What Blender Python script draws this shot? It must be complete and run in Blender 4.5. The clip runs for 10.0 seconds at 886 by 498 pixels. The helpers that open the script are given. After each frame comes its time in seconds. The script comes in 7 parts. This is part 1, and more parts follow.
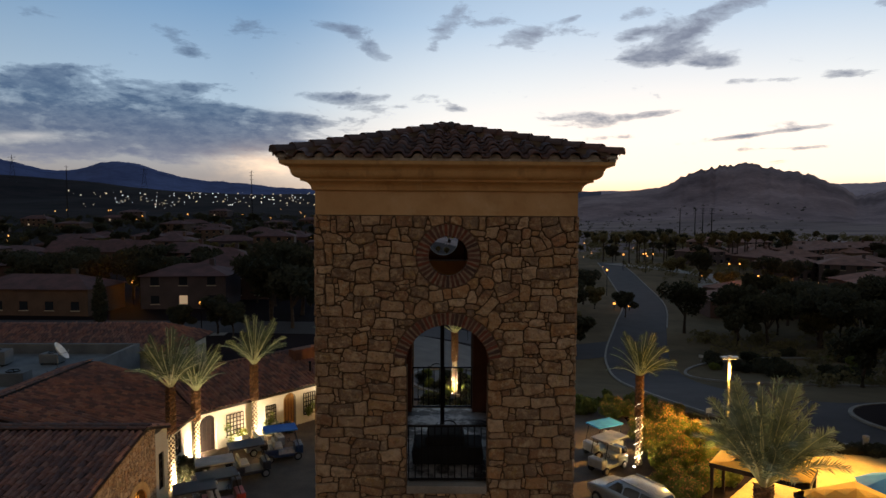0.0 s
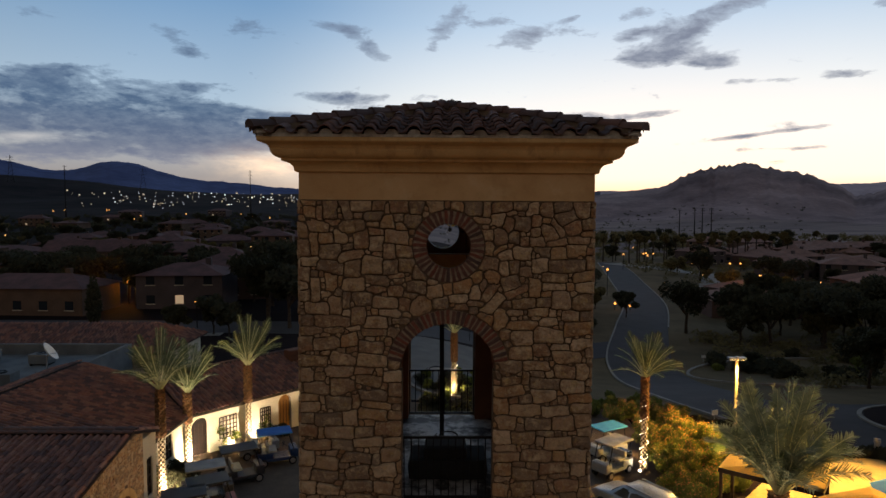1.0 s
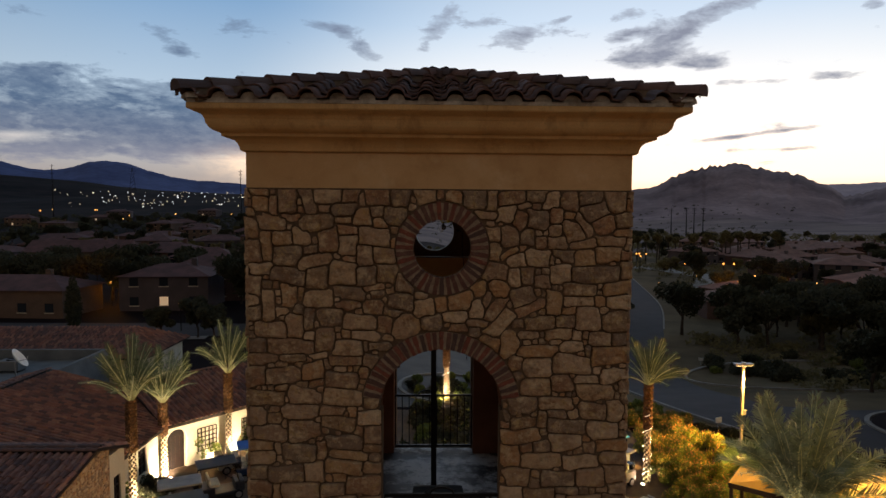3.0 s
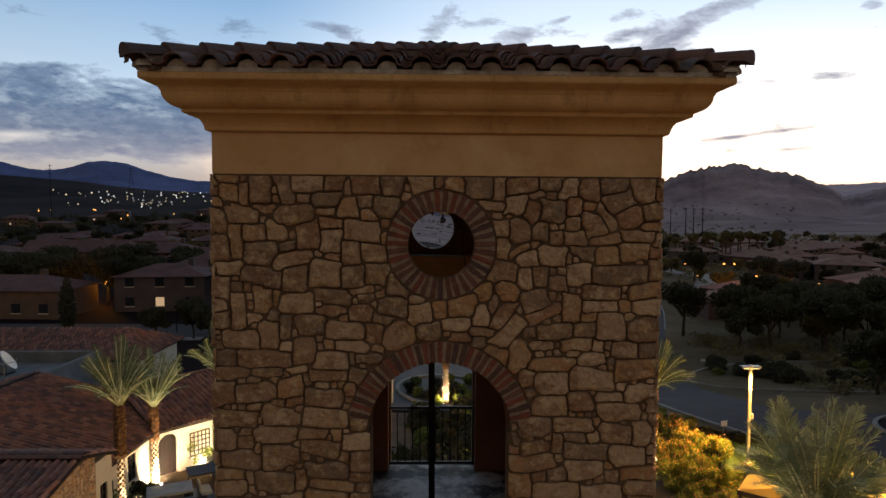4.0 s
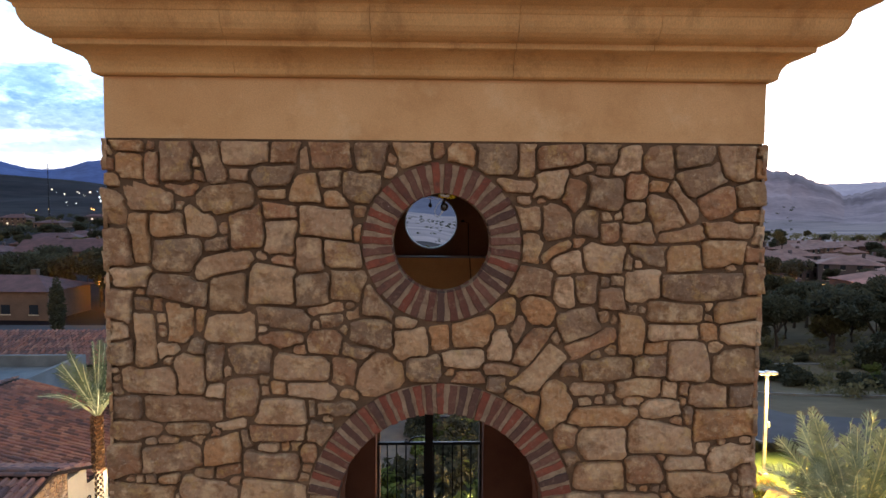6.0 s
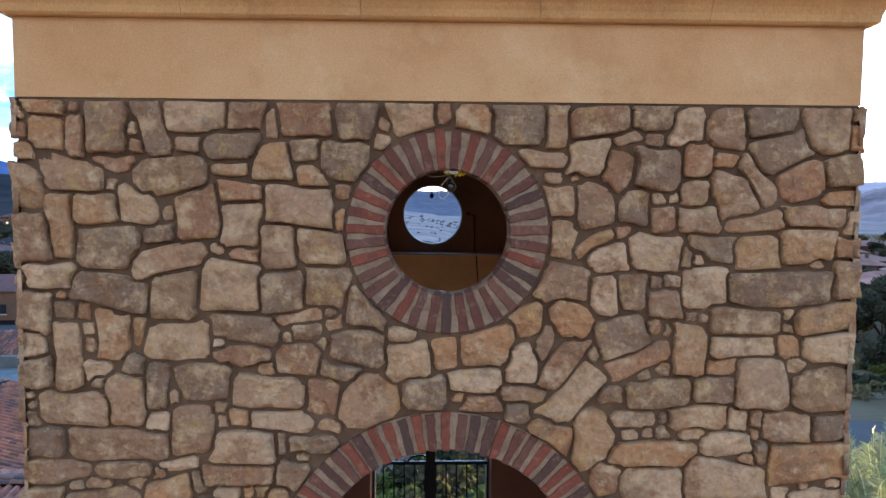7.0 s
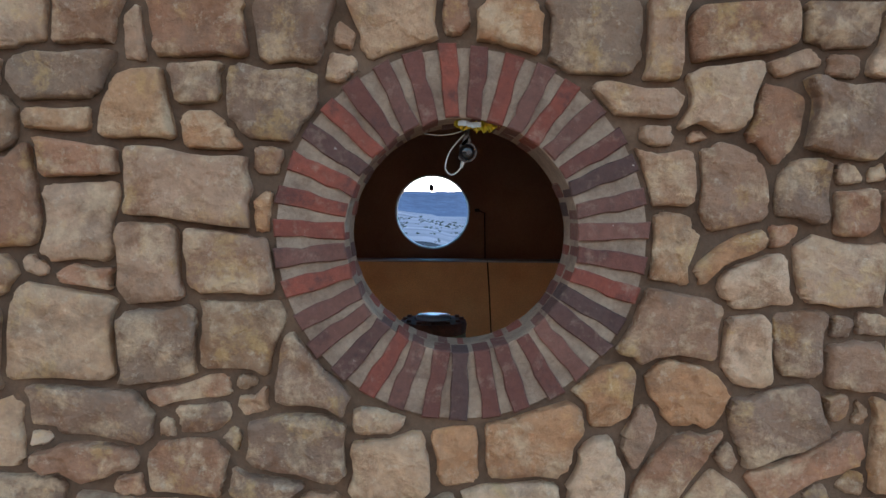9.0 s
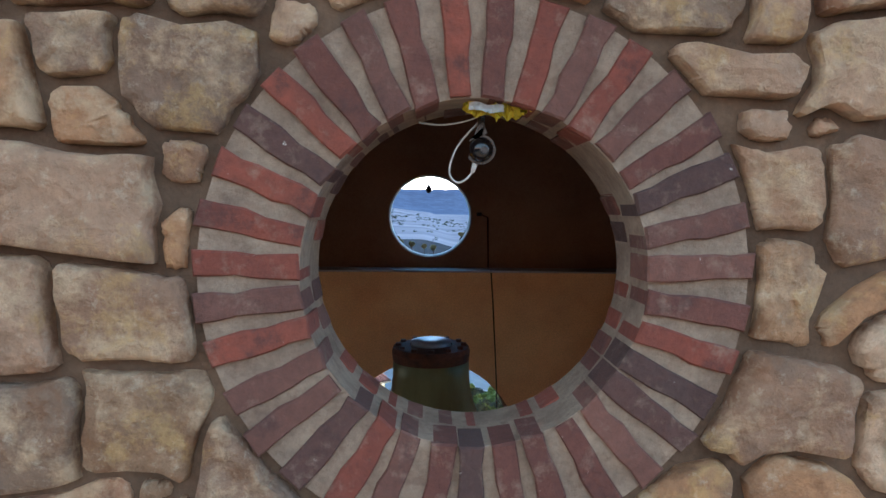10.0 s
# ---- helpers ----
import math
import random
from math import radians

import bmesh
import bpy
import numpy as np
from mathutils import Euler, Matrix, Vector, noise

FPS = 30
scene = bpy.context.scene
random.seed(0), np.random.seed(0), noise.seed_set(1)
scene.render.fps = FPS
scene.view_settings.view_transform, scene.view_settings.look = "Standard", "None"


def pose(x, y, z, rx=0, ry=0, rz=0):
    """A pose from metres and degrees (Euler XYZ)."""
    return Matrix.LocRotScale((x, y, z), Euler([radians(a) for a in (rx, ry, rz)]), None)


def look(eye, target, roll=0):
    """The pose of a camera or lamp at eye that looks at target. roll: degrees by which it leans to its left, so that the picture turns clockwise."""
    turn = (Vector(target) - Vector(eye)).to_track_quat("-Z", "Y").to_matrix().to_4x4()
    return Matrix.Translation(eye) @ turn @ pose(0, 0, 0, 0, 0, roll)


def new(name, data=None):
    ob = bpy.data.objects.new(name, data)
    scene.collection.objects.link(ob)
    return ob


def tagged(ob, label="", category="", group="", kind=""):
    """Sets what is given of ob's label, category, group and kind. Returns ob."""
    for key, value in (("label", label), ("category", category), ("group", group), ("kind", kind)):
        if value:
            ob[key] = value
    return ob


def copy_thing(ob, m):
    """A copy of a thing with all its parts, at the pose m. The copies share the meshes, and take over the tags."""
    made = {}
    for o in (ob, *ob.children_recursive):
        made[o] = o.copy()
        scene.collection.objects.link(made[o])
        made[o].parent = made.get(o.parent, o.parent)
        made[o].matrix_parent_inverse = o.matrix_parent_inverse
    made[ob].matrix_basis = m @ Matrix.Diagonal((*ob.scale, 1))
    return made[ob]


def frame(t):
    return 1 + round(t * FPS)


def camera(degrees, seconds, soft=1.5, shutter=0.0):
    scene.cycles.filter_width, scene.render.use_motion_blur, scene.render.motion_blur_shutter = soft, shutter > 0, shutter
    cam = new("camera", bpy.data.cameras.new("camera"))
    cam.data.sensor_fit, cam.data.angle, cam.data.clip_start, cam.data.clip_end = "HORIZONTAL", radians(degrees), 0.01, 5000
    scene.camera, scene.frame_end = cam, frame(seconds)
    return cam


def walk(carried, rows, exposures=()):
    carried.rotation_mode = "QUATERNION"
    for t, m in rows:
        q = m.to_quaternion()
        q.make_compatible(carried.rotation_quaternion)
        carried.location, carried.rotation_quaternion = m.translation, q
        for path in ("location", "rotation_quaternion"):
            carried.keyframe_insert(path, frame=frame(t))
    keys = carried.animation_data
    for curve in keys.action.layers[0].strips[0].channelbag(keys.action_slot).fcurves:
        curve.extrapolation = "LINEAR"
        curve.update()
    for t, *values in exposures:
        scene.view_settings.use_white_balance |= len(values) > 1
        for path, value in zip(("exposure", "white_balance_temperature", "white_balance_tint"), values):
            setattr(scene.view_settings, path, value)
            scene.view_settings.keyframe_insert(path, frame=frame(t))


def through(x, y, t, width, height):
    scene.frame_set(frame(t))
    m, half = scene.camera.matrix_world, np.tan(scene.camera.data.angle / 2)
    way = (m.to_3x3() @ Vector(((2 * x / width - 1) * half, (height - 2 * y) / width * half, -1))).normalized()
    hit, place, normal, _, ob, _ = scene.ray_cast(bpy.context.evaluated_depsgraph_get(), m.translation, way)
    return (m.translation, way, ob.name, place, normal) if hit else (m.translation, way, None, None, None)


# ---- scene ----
cam = camera(70.8, 10.0)
METRES, EYE, TILT, LEAN, TURN = 8.7, 14.8, -3.5, 0.0, 0.0
ROWS = [
    (0.0, 0.0, 0.0, 0.0, 0.0, 0.0, 0.0),
    (0.5, -0.001, 0.0644, -0.016, -0.04, 0.01, -0.01),
    (1.0, -0.001, 0.1262, -0.0173, -0.08, 0.01, -0.01),
    (1.5, -0.0012, 0.1864, -0.0125, -0.17, 0.01, -0.01),
    (2.0, -0.0013, 0.245, -0.01, -0.57, 0.01, -0.0),
    (2.5, -0.0012, 0.3016, -0.0109, -0.75, 0.01, 0.0),
    (4.0, 0.001, 0.4662, -0.0172, -0.9, 0.03, -0.0),
    (4.5, 0.002, 0.5189, -0.0175, -0.93, 0.03, -0.01),
    (5.0, 0.003, 0.5711, -0.0178, -0.96, 0.01, 0.0),
    (5.5, 0.0031, 0.6228, -0.0172, -0.97, -0.0, 0.02),
    (7.0, 0.0012, 0.7726, -0.0218, -0.91, -0.04, -0.02),
    (7.5, 0.0003, 0.8177, -0.0248, -1.04, 0.07, -0.02),
    (8.0, 0.0005, 0.8595, -0.0214, -0.97, 0.06, -0.05),
    (8.5, 0.0002, 0.8974, -0.02, -1.0, 0.11, -0.07),
    (9.0, 0.0003, 0.933, -0.0169, -0.99, 0.01, -0.06),
    (9.5, 0.0005, 0.9656, -0.0123, -1.03, -0.05, -0.06),
    (10.0, 0.0001, 0.996, -0.0072, -1.25, -0.19, -0.06),
]
EXPOSURES = [(0.0, -0.1, 7300, 11), (1.5, -0.1, 7300, 11), (2.5, 0.0, 7550, 13), (4.5, 0.55, 7750, 14), (5.0, 0.93, 7700, 15), (5.5, 1.64, 7100, 14), (7.0, 2.7, 5200, 3), (7.5, 3.18, 4900, -1), (8.0, 3.0, 5000, -2), (8.5, 2.84, 5000, -3), (9.0, 2.86, 4950, -3), (10.0, 3.08, 4850, -3)]
walk(cam, [(t, pose(0, 0, EYE, TILT, LEAN, TURN) @ pose(METRES * x, METRES * y, METRES * z, 90 + pitch, roll, yaw)) for t, x, y, z, yaw, pitch, roll in ROWS], EXPOSURES)

# ---- world: dusk sky, the sun just below the horizon ahead and to the right ----
SUN_AZ = radians(19)
world = bpy.data.worlds.new("dusk_sky")
scene.world = world
world.use_nodes = True
WT = world.node_tree
WT.nodes.clear()


def wn(kind, **kw):
    n = WT.nodes.new(kind)
    for k, v in kw.items():
        if k == "op":
            n.operation = v
        elif k == "blend":
            n.blend_type = v
    return n


def wlink(a, b):
    WT.links.new(a, b)


def wmath(op, a, b=None, clamp=False):
    n = wn("ShaderNodeMath", op=op)
    n.use_clamp = clamp
    for i, v in enumerate((a, b)):
        if v is None:
            continue
        if isinstance(v, (int, float)):
            n.inputs[i].default_value = v
        else:
            wlink(v, n.inputs[i])
    return n.outputs[0]


def wramp(fac, stops, interp="LINEAR"):
    n = wn("ShaderNodeValToRGB")
    n.color_ramp.interpolation = interp
    el = n.color_ramp.elements
    while len(el) < len(stops):
        el.new(0.5)
    for e, (p, c) in zip(el, stops):
        e.position, e.color = p, (*c, 1)
    wlink(fac, n.inputs[0])
    return n.outputs[0]


def wmix(fac, a, b, blend="MIX"):
    n = wn("ShaderNodeMixRGB", blend=blend)
    for i, v in enumerate((fac, a, b)):
        if isinstance(v, (int, float)):
            n.inputs[i].default_value = v
        elif isinstance(v, tuple):
            n.inputs[i].default_value = (*v, 1)
        else:
            wlink(v, n.inputs[i])
    return n.outputs[0]


wco = wn("ShaderNodeTexCoord").outputs["Generated"]
wsep = wn("ShaderNodeSeparateXYZ")
wlink(wco, wsep.inputs[0])
WX, WY, WZ = wsep.outputs
welev = wmath("MAXIMUM", WZ, 0.0)
wdot = wmath("ADD", wmath("MULTIPLY", WX, math.sin(SUN_AZ)), wmath("MULTIPLY", WY, math.cos(SUN_AZ)))
away = wramp(welev, [(0.0, (0.34, 0.29, 0.29)), (0.05, (0.32, 0.33, 0.38)), (0.10, (0.37, 0.44, 0.55)), (0.16, (0.40, 0.58, 0.80)), (0.30, (0.17, 0.36, 0.65)), (1.0, (0.04, 0.07, 0.14))])
toward = wramp(welev, [(0.0, (0.85, 0.58, 0.42)), (0.025, (1.1, 0.84, 0.60)), (0.05, (1.15, 1.05, 0.95)), (0.11, (1.0, 1.0, 1.02)), (0.18, (0.76, 0.87, 0.99)), (0.28, (0.42, 0.63, 0.90)), (0.45, (0.20, 0.36, 0.62)), (1.0, (0.04, 0.07, 0.14))])
glow = wramp(wdot, [(0.775, (0, 0, 0)), (0.965, (1, 1, 1))], "EASE")
clear = wmix(glow, away, toward)
rear = wramp(wmath("ADD", wmath("MULTIPLY", wdot, 0.5), 0.5), [(0.0, (0.95, 0.47, 0.26)), (0.35, (0.92, 0.54, 0.34)), (0.6, (0.85, 0.78, 0.72)), (0.85, (1, 1, 1))])
clear = wmix(1.0, clear, rear, "MULTIPLY")
# the earth's shadow lies low on the side away from the sun
shadow = wramp(welev, [(0.0, (0.55, 0.52, 0.55)), (0.25, (0.95, 0.93, 0.92)), (0.5, (1.5, 1.45, 1.4))])
clear = wmix(wramp(wdot, [(0.0, (1, 1, 1)), (0.35, (0, 0, 0))]), clear, wmix(1.0, clear, shadow, "MULTIPLY"))
sky = wn("ShaderNodeTexSky")
sky.sky_type, sky.sun_disc, sky.sun_elevation, sky.sun_rotation = "NISHITA", False, radians(1.0), SUN_AZ
sky_dim = wmix(1.0, sky.outputs[0], (0.02, 0.022, 0.03), "MULTIPLY")
clear = wmix(1.0, clear, sky_dim, "ADD")
clear = wmix(1.0, clear, wmix(1.0, glow, (0.08, 0.08, 0.08), "MULTIPLY"), "ADD")
# clouds on a flat sheet overhead
wden = wmath("ADD", welev, 0.07)
wcomb = wn("ShaderNodeCombineXYZ")
wlink(wmath("DIVIDE", WX, wden), wcomb.inputs[0])
wlink(wmath("DIVIDE", WY, wden), wcomb.inputs[1])


def wnoise(scale, detail, rough, shift, distort=0.0):
    mp = wn("ShaderNodeMapping")
    mp.inputs["Location"].default_value = shift
    wlink(wcomb.outputs[0], mp.inputs["Vector"])
    n = wn("ShaderNodeTexNoise")
    n.inputs["Scale"].default_value, n.inputs["Detail"].default_value = scale, detail
    n.inputs["Roughness"].default_value, n.inputs["Distortion"].default_value = rough, distort
    wlink(mp.outputs[0], n.inputs["Vector"])
    return n.outputs[0]


puff = wnoise(1.7, 8, 0.62, (3.1, 1.7, 0.0), 0.3)
streak = wn("ShaderNodeMapping")
streak.inputs["Scale"].default_value = (9.0, 9.0, 24.0)
wlink(wco, streak.inputs["Vector"])
ragged = wn("ShaderNodeTexNoise")
ragged.inputs["Scale"].default_value, ragged.inputs["Detail"].default_value, ragged.inputs["Roughness"].default_value = 1.6, 8, 0.62
ragged.inputs["Distortion"].default_value = 0.4
wlink(streak.outputs[0], ragged.inputs["Vector"])
# where the larger clouds hang: across and up as tangents of the view ahead, then width, height and weight
ahead = wmath("MAXIMUM", WY, 0.05)
across, above = wmath("DIVIDE", WX, ahead), wmath("DIVIDE", WZ, ahead)
CLOUDS_LEFT = [(-0.602, 0.160, 0.340, 0.0620, -0.07, 0.40), (-0.366, 0.128, 0.189, 0.0250, -0.07, 0.28), (-0.656, 0.216, 0.110, 0.0146, 0.00, 0.20), (-0.303, 0.153, 0.130, 0.0115, -0.12, 0.24), (-0.158, 0.177, 0.075, 0.0136, -0.04, 0.30), (-0.065, 0.164, 0.018, 0.0052, 0.00, 0.20), (-0.421, 0.268, 0.040, 0.0167, -0.45, 0.22), (-0.285, 0.280, 0.060, 0.0167, -0.30, 0.20), (-0.171, 0.289, 0.055, 0.0104, -0.25, 0.25), (-0.117, 0.259, 0.040, 0.0156, -0.60, 0.25), (0.010, 0.293, 0.034, 0.0250, 0.75, 0.28), (0.015, 0.161, 0.028, 0.0063, 0.00, 0.20), (-0.393, 0.194, 0.030, 0.0083, -0.10, 0.18), (-0.540, 0.098, 0.30, 0.0180, 0.00, 0.26), (-0.330, 0.105, 0.12, 0.0080, -0.05, 0.22)]
CLOUDS_RIGHT = [(0.137, 0.275, 0.058, 0.0188, 0.15, 0.35), (0.076, 0.295, 0.034, 0.0073, 0.10, 0.27), (0.207, 0.303, 0.014, 0.0052, 0.30, 0.25), (0.300, 0.306, 0.058, 0.0125, 0.10, 0.29), (0.296, 0.275, 0.046, 0.0125, 0.35, 0.29), (0.433, 0.308, 0.100, 0.0229, 0.42, 0.41), (0.345, 0.245, 0.072, 0.0167, 0.08, 0.38), (0.427, 0.233, 0.058, 0.0115, 0.00, 0.33), (0.490, 0.206, 0.066, 0.0063, 0.02, 0.31), (0.649, 0.219, 0.056, 0.0083, 0.08, 0.31), (0.214, 0.146, 0.084, 0.0115, 0.02, 0.33), (0.318, 0.151, 0.062, 0.0052, 0.14, 0.27), (0.259, 0.117, 0.070, 0.0052, 0.00, 0.27), (0.513, 0.123, 0.130, 0.0042, 0.13, 0.29), (0.558, 0.100, 0.090, 0.0036, 0.02, 0.27), (0.699, 0.328, 0.026, 0.0104, 0.10, 0.27)]
weight = None
for cx, cy, cw, ch, lean, amp in CLOUDS_LEFT + CLOUDS_RIGHT:
    dx, dy = wmath("SUBTRACT", across, cx), wmath("SUBTRACT", above, cy)
    dy = wmath("SUBTRACT", dy, wmath("MULTIPLY", dx, lean))
    qx = wmath("POWER", wmath("ABSOLUTE", wmath("DIVIDE", dx, cw)), 2.0)
    qy = wmath("POWER", wmath("ABSOLUTE", wmath("DIVIDE", dy, ch)), 2.0)
    g = wmath("MULTIPLY", wmath("POWER", 2.718, wmath("MULTIPLY", wmath("ADD", qx, qy), -1.0)), amp)
    weight = g if weight is None else wmath("ADD", weight, g)
weight = wmath("MULTIPLY", weight, wmath("GREATER_THAN", WY, 0.1))
base_field = wmath("ADD", wmath("MULTIPLY", puff, 0.4), wmath("MULTIPLY", ragged.outputs[0], 0.6))
field = wmath("ADD", wmath("SUBTRACT", wmath("MULTIPLY", base_field, 1.3), 0.24), weight)
shred = wn("ShaderNodeTexNoise")
shred.inputs["Scale"].default_value, shred.inputs["Detail"].default_value, shred.inputs["Roughness"].default_value = 4.2, 9, 0.66
wlink(streak.outputs[0], shred.inputs["Vector"])
field = wmath("ADD", field, wmath("MULTIPLY", wmath("SUBTRACT", shred.outputs[0], 0.5), 0.22))
cover = wramp(field, [(0.555, (0, 0, 0)), (0.63, (0.5, 0.5, 0.5)), (0.78, (0.97, 0.97, 0.97))])
cover = wmix(1.0, cover, wramp(shred.outputs[0], [(0.30, (0.72, 0.72, 0.72)), (0.62, (1, 1, 1))]), "MULTIPLY")
cover_low = wramp(welev, [(0.0, (0.35, 0.35, 0.35)), (0.05, (1, 1, 1))])
cover = wmix(1.0, cover, cover_low, "MULTIPLY")
cloud = wramp(welev, [(0.0, (0.62, 0.42, 0.32)), (0.06, (0.26, 0.29, 0.40)), (0.10, (0.12, 0.17, 0.29)), (0.15, (0.068, 0.135, 0.265)), (0.3, (0.14, 0.22, 0.38)), (1.0, (0.06, 0.10, 0.20))])
cloud_lit = wmix(glow, cloud, wmix(0.35, cloud, (0.40, 0.40, 0.48)))
heavens = wmix(cover, clear, cloud_lit)
# a break in the clouds low on the left, lit from below the horizon
for cx, cy, cw, ch, tone in ((-0.285, 0.075, 0.075, 0.022, (0.75, 0.50, 0.26)), (-0.66, 0.118, 0.05, 0.006, (0.45, 0.42, 0.36)), (0.40, 0.072, 0.16, 0.016, (0.30, 0.15, 0.0))):
    qx = wmath("POWER", wmath("ABSOLUTE", wmath("DIVIDE", wmath("SUBTRACT", across, cx), cw)), 2.0)
    qy = wmath("POWER", wmath("ABSOLUTE", wmath("DIVIDE", wmath("SUBTRACT", above, cy), ch)), 2.0)
    g = wmath("POWER", 2.718, wmath("MULTIPLY", wmath("ADD", qx, qy), -1.0))
    g = wmath("MULTIPLY", wmath("MULTIPLY", g, wmath("GREATER_THAN", WY, 0.1)), wmath("ADD", wmath("MULTIPLY", ragged.outputs[0], 2.4), -0.5, True))
    heavens = wmix(g, heavens, wmix(1.0, heavens, tone, "ADD"))
wbg = wn("ShaderNodeBackground")
wbg.inputs["Strength"].default_value = 1.0
wlink(heavens, wbg.inputs["Color"])
wout = wn("ShaderNodeOutputWorld")
wlink(wbg.outputs[0], wout.inputs["Surface"])

# ---- materials ----
def srgb(r, g, b):
    return tuple((c / 255 / 12.92) if c / 255 <= 0.04045 else ((c / 255 + 0.055) / 1.055) ** 2.4 for c in (r, g, b))


def material(name, light, dark, scale=3.0, rough=0.8, bump=0.0, fine=40.0, palette=(), metal=0.0, island=False, stain=0.35, spec=0.3, stretch=(1, 1, 1), blotches=(), relief=0.0, through=0.0, facets=0.0):
    """Two colours mixed by a large and a fine noise at real size; palette: colours picked at random for each piece."""
    m = bpy.data.materials.new(name)
    m.use_nodes = True
    nt = m.node_tree
    b = nt.nodes["Principled BSDF"]
    geo = nt.nodes.new("ShaderNodeNewGeometry")
    mp = nt.nodes.new("ShaderNodeMapping")
    mp.inputs["Scale"].default_value = stretch
    nt.links.new(geo.outputs["Position"], mp.inputs["Vector"])

    def nz(s, d, r=0.6):
        n = nt.nodes.new("ShaderNodeTexNoise")
        n.inputs["Scale"].default_value, n.inputs["Detail"].default_value, n.inputs["Roughness"].default_value = s, d, r
        nt.links.new(mp.outputs[0], n.inputs["Vector"])
        return n.outputs[0]

    def mix(f, a, c, blend="MIX"):
        n = nt.nodes.new("ShaderNodeMixRGB")
        n.blend_type = blend
        for i, v in enumerate((f, a, c)):
            if isinstance(v, (int, float)):
                n.inputs[i].default_value = v
            elif isinstance(v, tuple):
                n.inputs[i].default_value = (*v, 1)
            else:
                nt.links.new(v, n.inputs[i])
        return n.outputs[0]

    def ramp(f, stops, interp="LINEAR"):
        n = nt.nodes.new("ShaderNodeValToRGB")
        n.color_ramp.interpolation = interp
        el = n.color_ramp.elements
        while len(el) < len(stops):
            el.new(0.5)
        for e, (p, c) in zip(el, stops):
            e.position, e.color = p, (*c, 1)
        nt.links.new(f, n.inputs[0])
        return n.outputs[0]

    big = ramp(nz(scale, 5), [(0.32, (0, 0, 0)), (0.68, (1, 1, 1))])
    small = nz(fine, 6, 0.7)
    col = mix(big, light, dark)
    if palette:
        src = geo.outputs["Random Per Island"] if island else nt.nodes.new("ShaderNodeObjectInfo").outputs["Random"]
        pick = ramp(src, [(i / len(palette), c) for i, c in enumerate(palette)], "CONSTANT")
        col = mix(mix(1.0, big, (stain, stain, stain), "MULTIPLY"), pick, dark)
    for colour, size, low, high, amount in blotches:
        spot = ramp(nz(size, 7, 0.7), [(low, (0, 0, 0)), (high, (amount,) * 3)])
        col = mix(spot, col, colour)
    grain = ramp(small, [(0.3, (0.80, 0.80, 0.80)), (0.7, (1.14, 1.14, 1.14))])
    col = mix(1.0, col, grain, "MULTIPLY")
    nt.links.new(col, b.inputs["Base Color"])
    b.inputs["Metallic"].default_value = metal
    b.inputs["Specular IOR Level"].default_value = spec
    rr = ramp(small, [(0.2, (max(0, rough - 0.1),) * 3), (0.8, (min(1, rough + 0.1),) * 3)])
    nt.links.new(rr, b.inputs["Roughness"])
    if bump:
        h = mix(0.5, small, nz(scale * 4, 4))
        if relief:
            h = mix(relief, h, nz(scale * 1.3, 9, 0.72))
        if facets:
            warp = nt.nodes.new("ShaderNodeMixRGB")
            warp.blend_type = "ADD"
            warp.inputs[0].default_value = 0.06
            wob = nt.nodes.new("ShaderNodeTexNoise")
            wob.inputs["Scale"].default_value, wob.inputs["Detail"].default_value = 14.0, 3
            nt.links.new(mp.outputs[0], wob.inputs["Vector"])
            nt.links.new(mp.outputs[0], warp.inputs[1])
            nt.links.new(wob.outputs["Color"], warp.inputs[2])
            chip = nt.nodes.new("ShaderNodeTexVoronoi")
            chip.inputs["Scale"].default_value = 15.0
            nt.links.new(warp.outputs[0], chip.inputs["Vector"])
            h = mix(facets, h, chip.outputs["Distance"])
        bn = nt.nodes.new("ShaderNodeBump")
        bn.inputs["Strength"].default_value, bn.inputs["Distance"].default_value = 0.8, bump
        nt.links.new(h, bn.inputs["Height"])
        nt.links.new(bn.outputs[0], b.inputs["Normal"])
    if through:
        tr = nt.nodes.new("ShaderNodeBsdfTranslucent")
        ms = nt.nodes.new("ShaderNodeMixShader")
        ms.inputs[0].default_value = through
        nt.links.new(col, tr.inputs["Color"])
        nt.links.new(b.outputs[0], ms.inputs[1])
        nt.links.new(tr.outputs[0], ms.inputs[2])
        nt.links.new(ms.outputs[0], nt.nodes["Material Output"].inputs["Surface"])
    return m


def glowing(name, colour, strength, base=(0.8, 0.8, 0.8)):
    m = bpy.data.materials.new(name)
    m.use_nodes = True
    b = m.node_tree.nodes["Principled BSDF"]
    b.inputs["Base Color"].default_value = (*base, 1)
    b.inputs["Emission Color"].default_value = (*colour, 1)
    b.inputs["Emission Strength"].default_value = strength
    return m


def glassy(name, colour, rough=0.05):
    m = bpy.data.materials.new(name)
    m.use_nodes = True
    b = m.node_tree.nodes["Principled BSDF"]
    b.inputs["Base Color"].default_value = (*colour, 1)
    b.inputs["Roughness"].default_value = rough
    b.inputs["Specular IOR Level"].default_value = 0.7
    return m


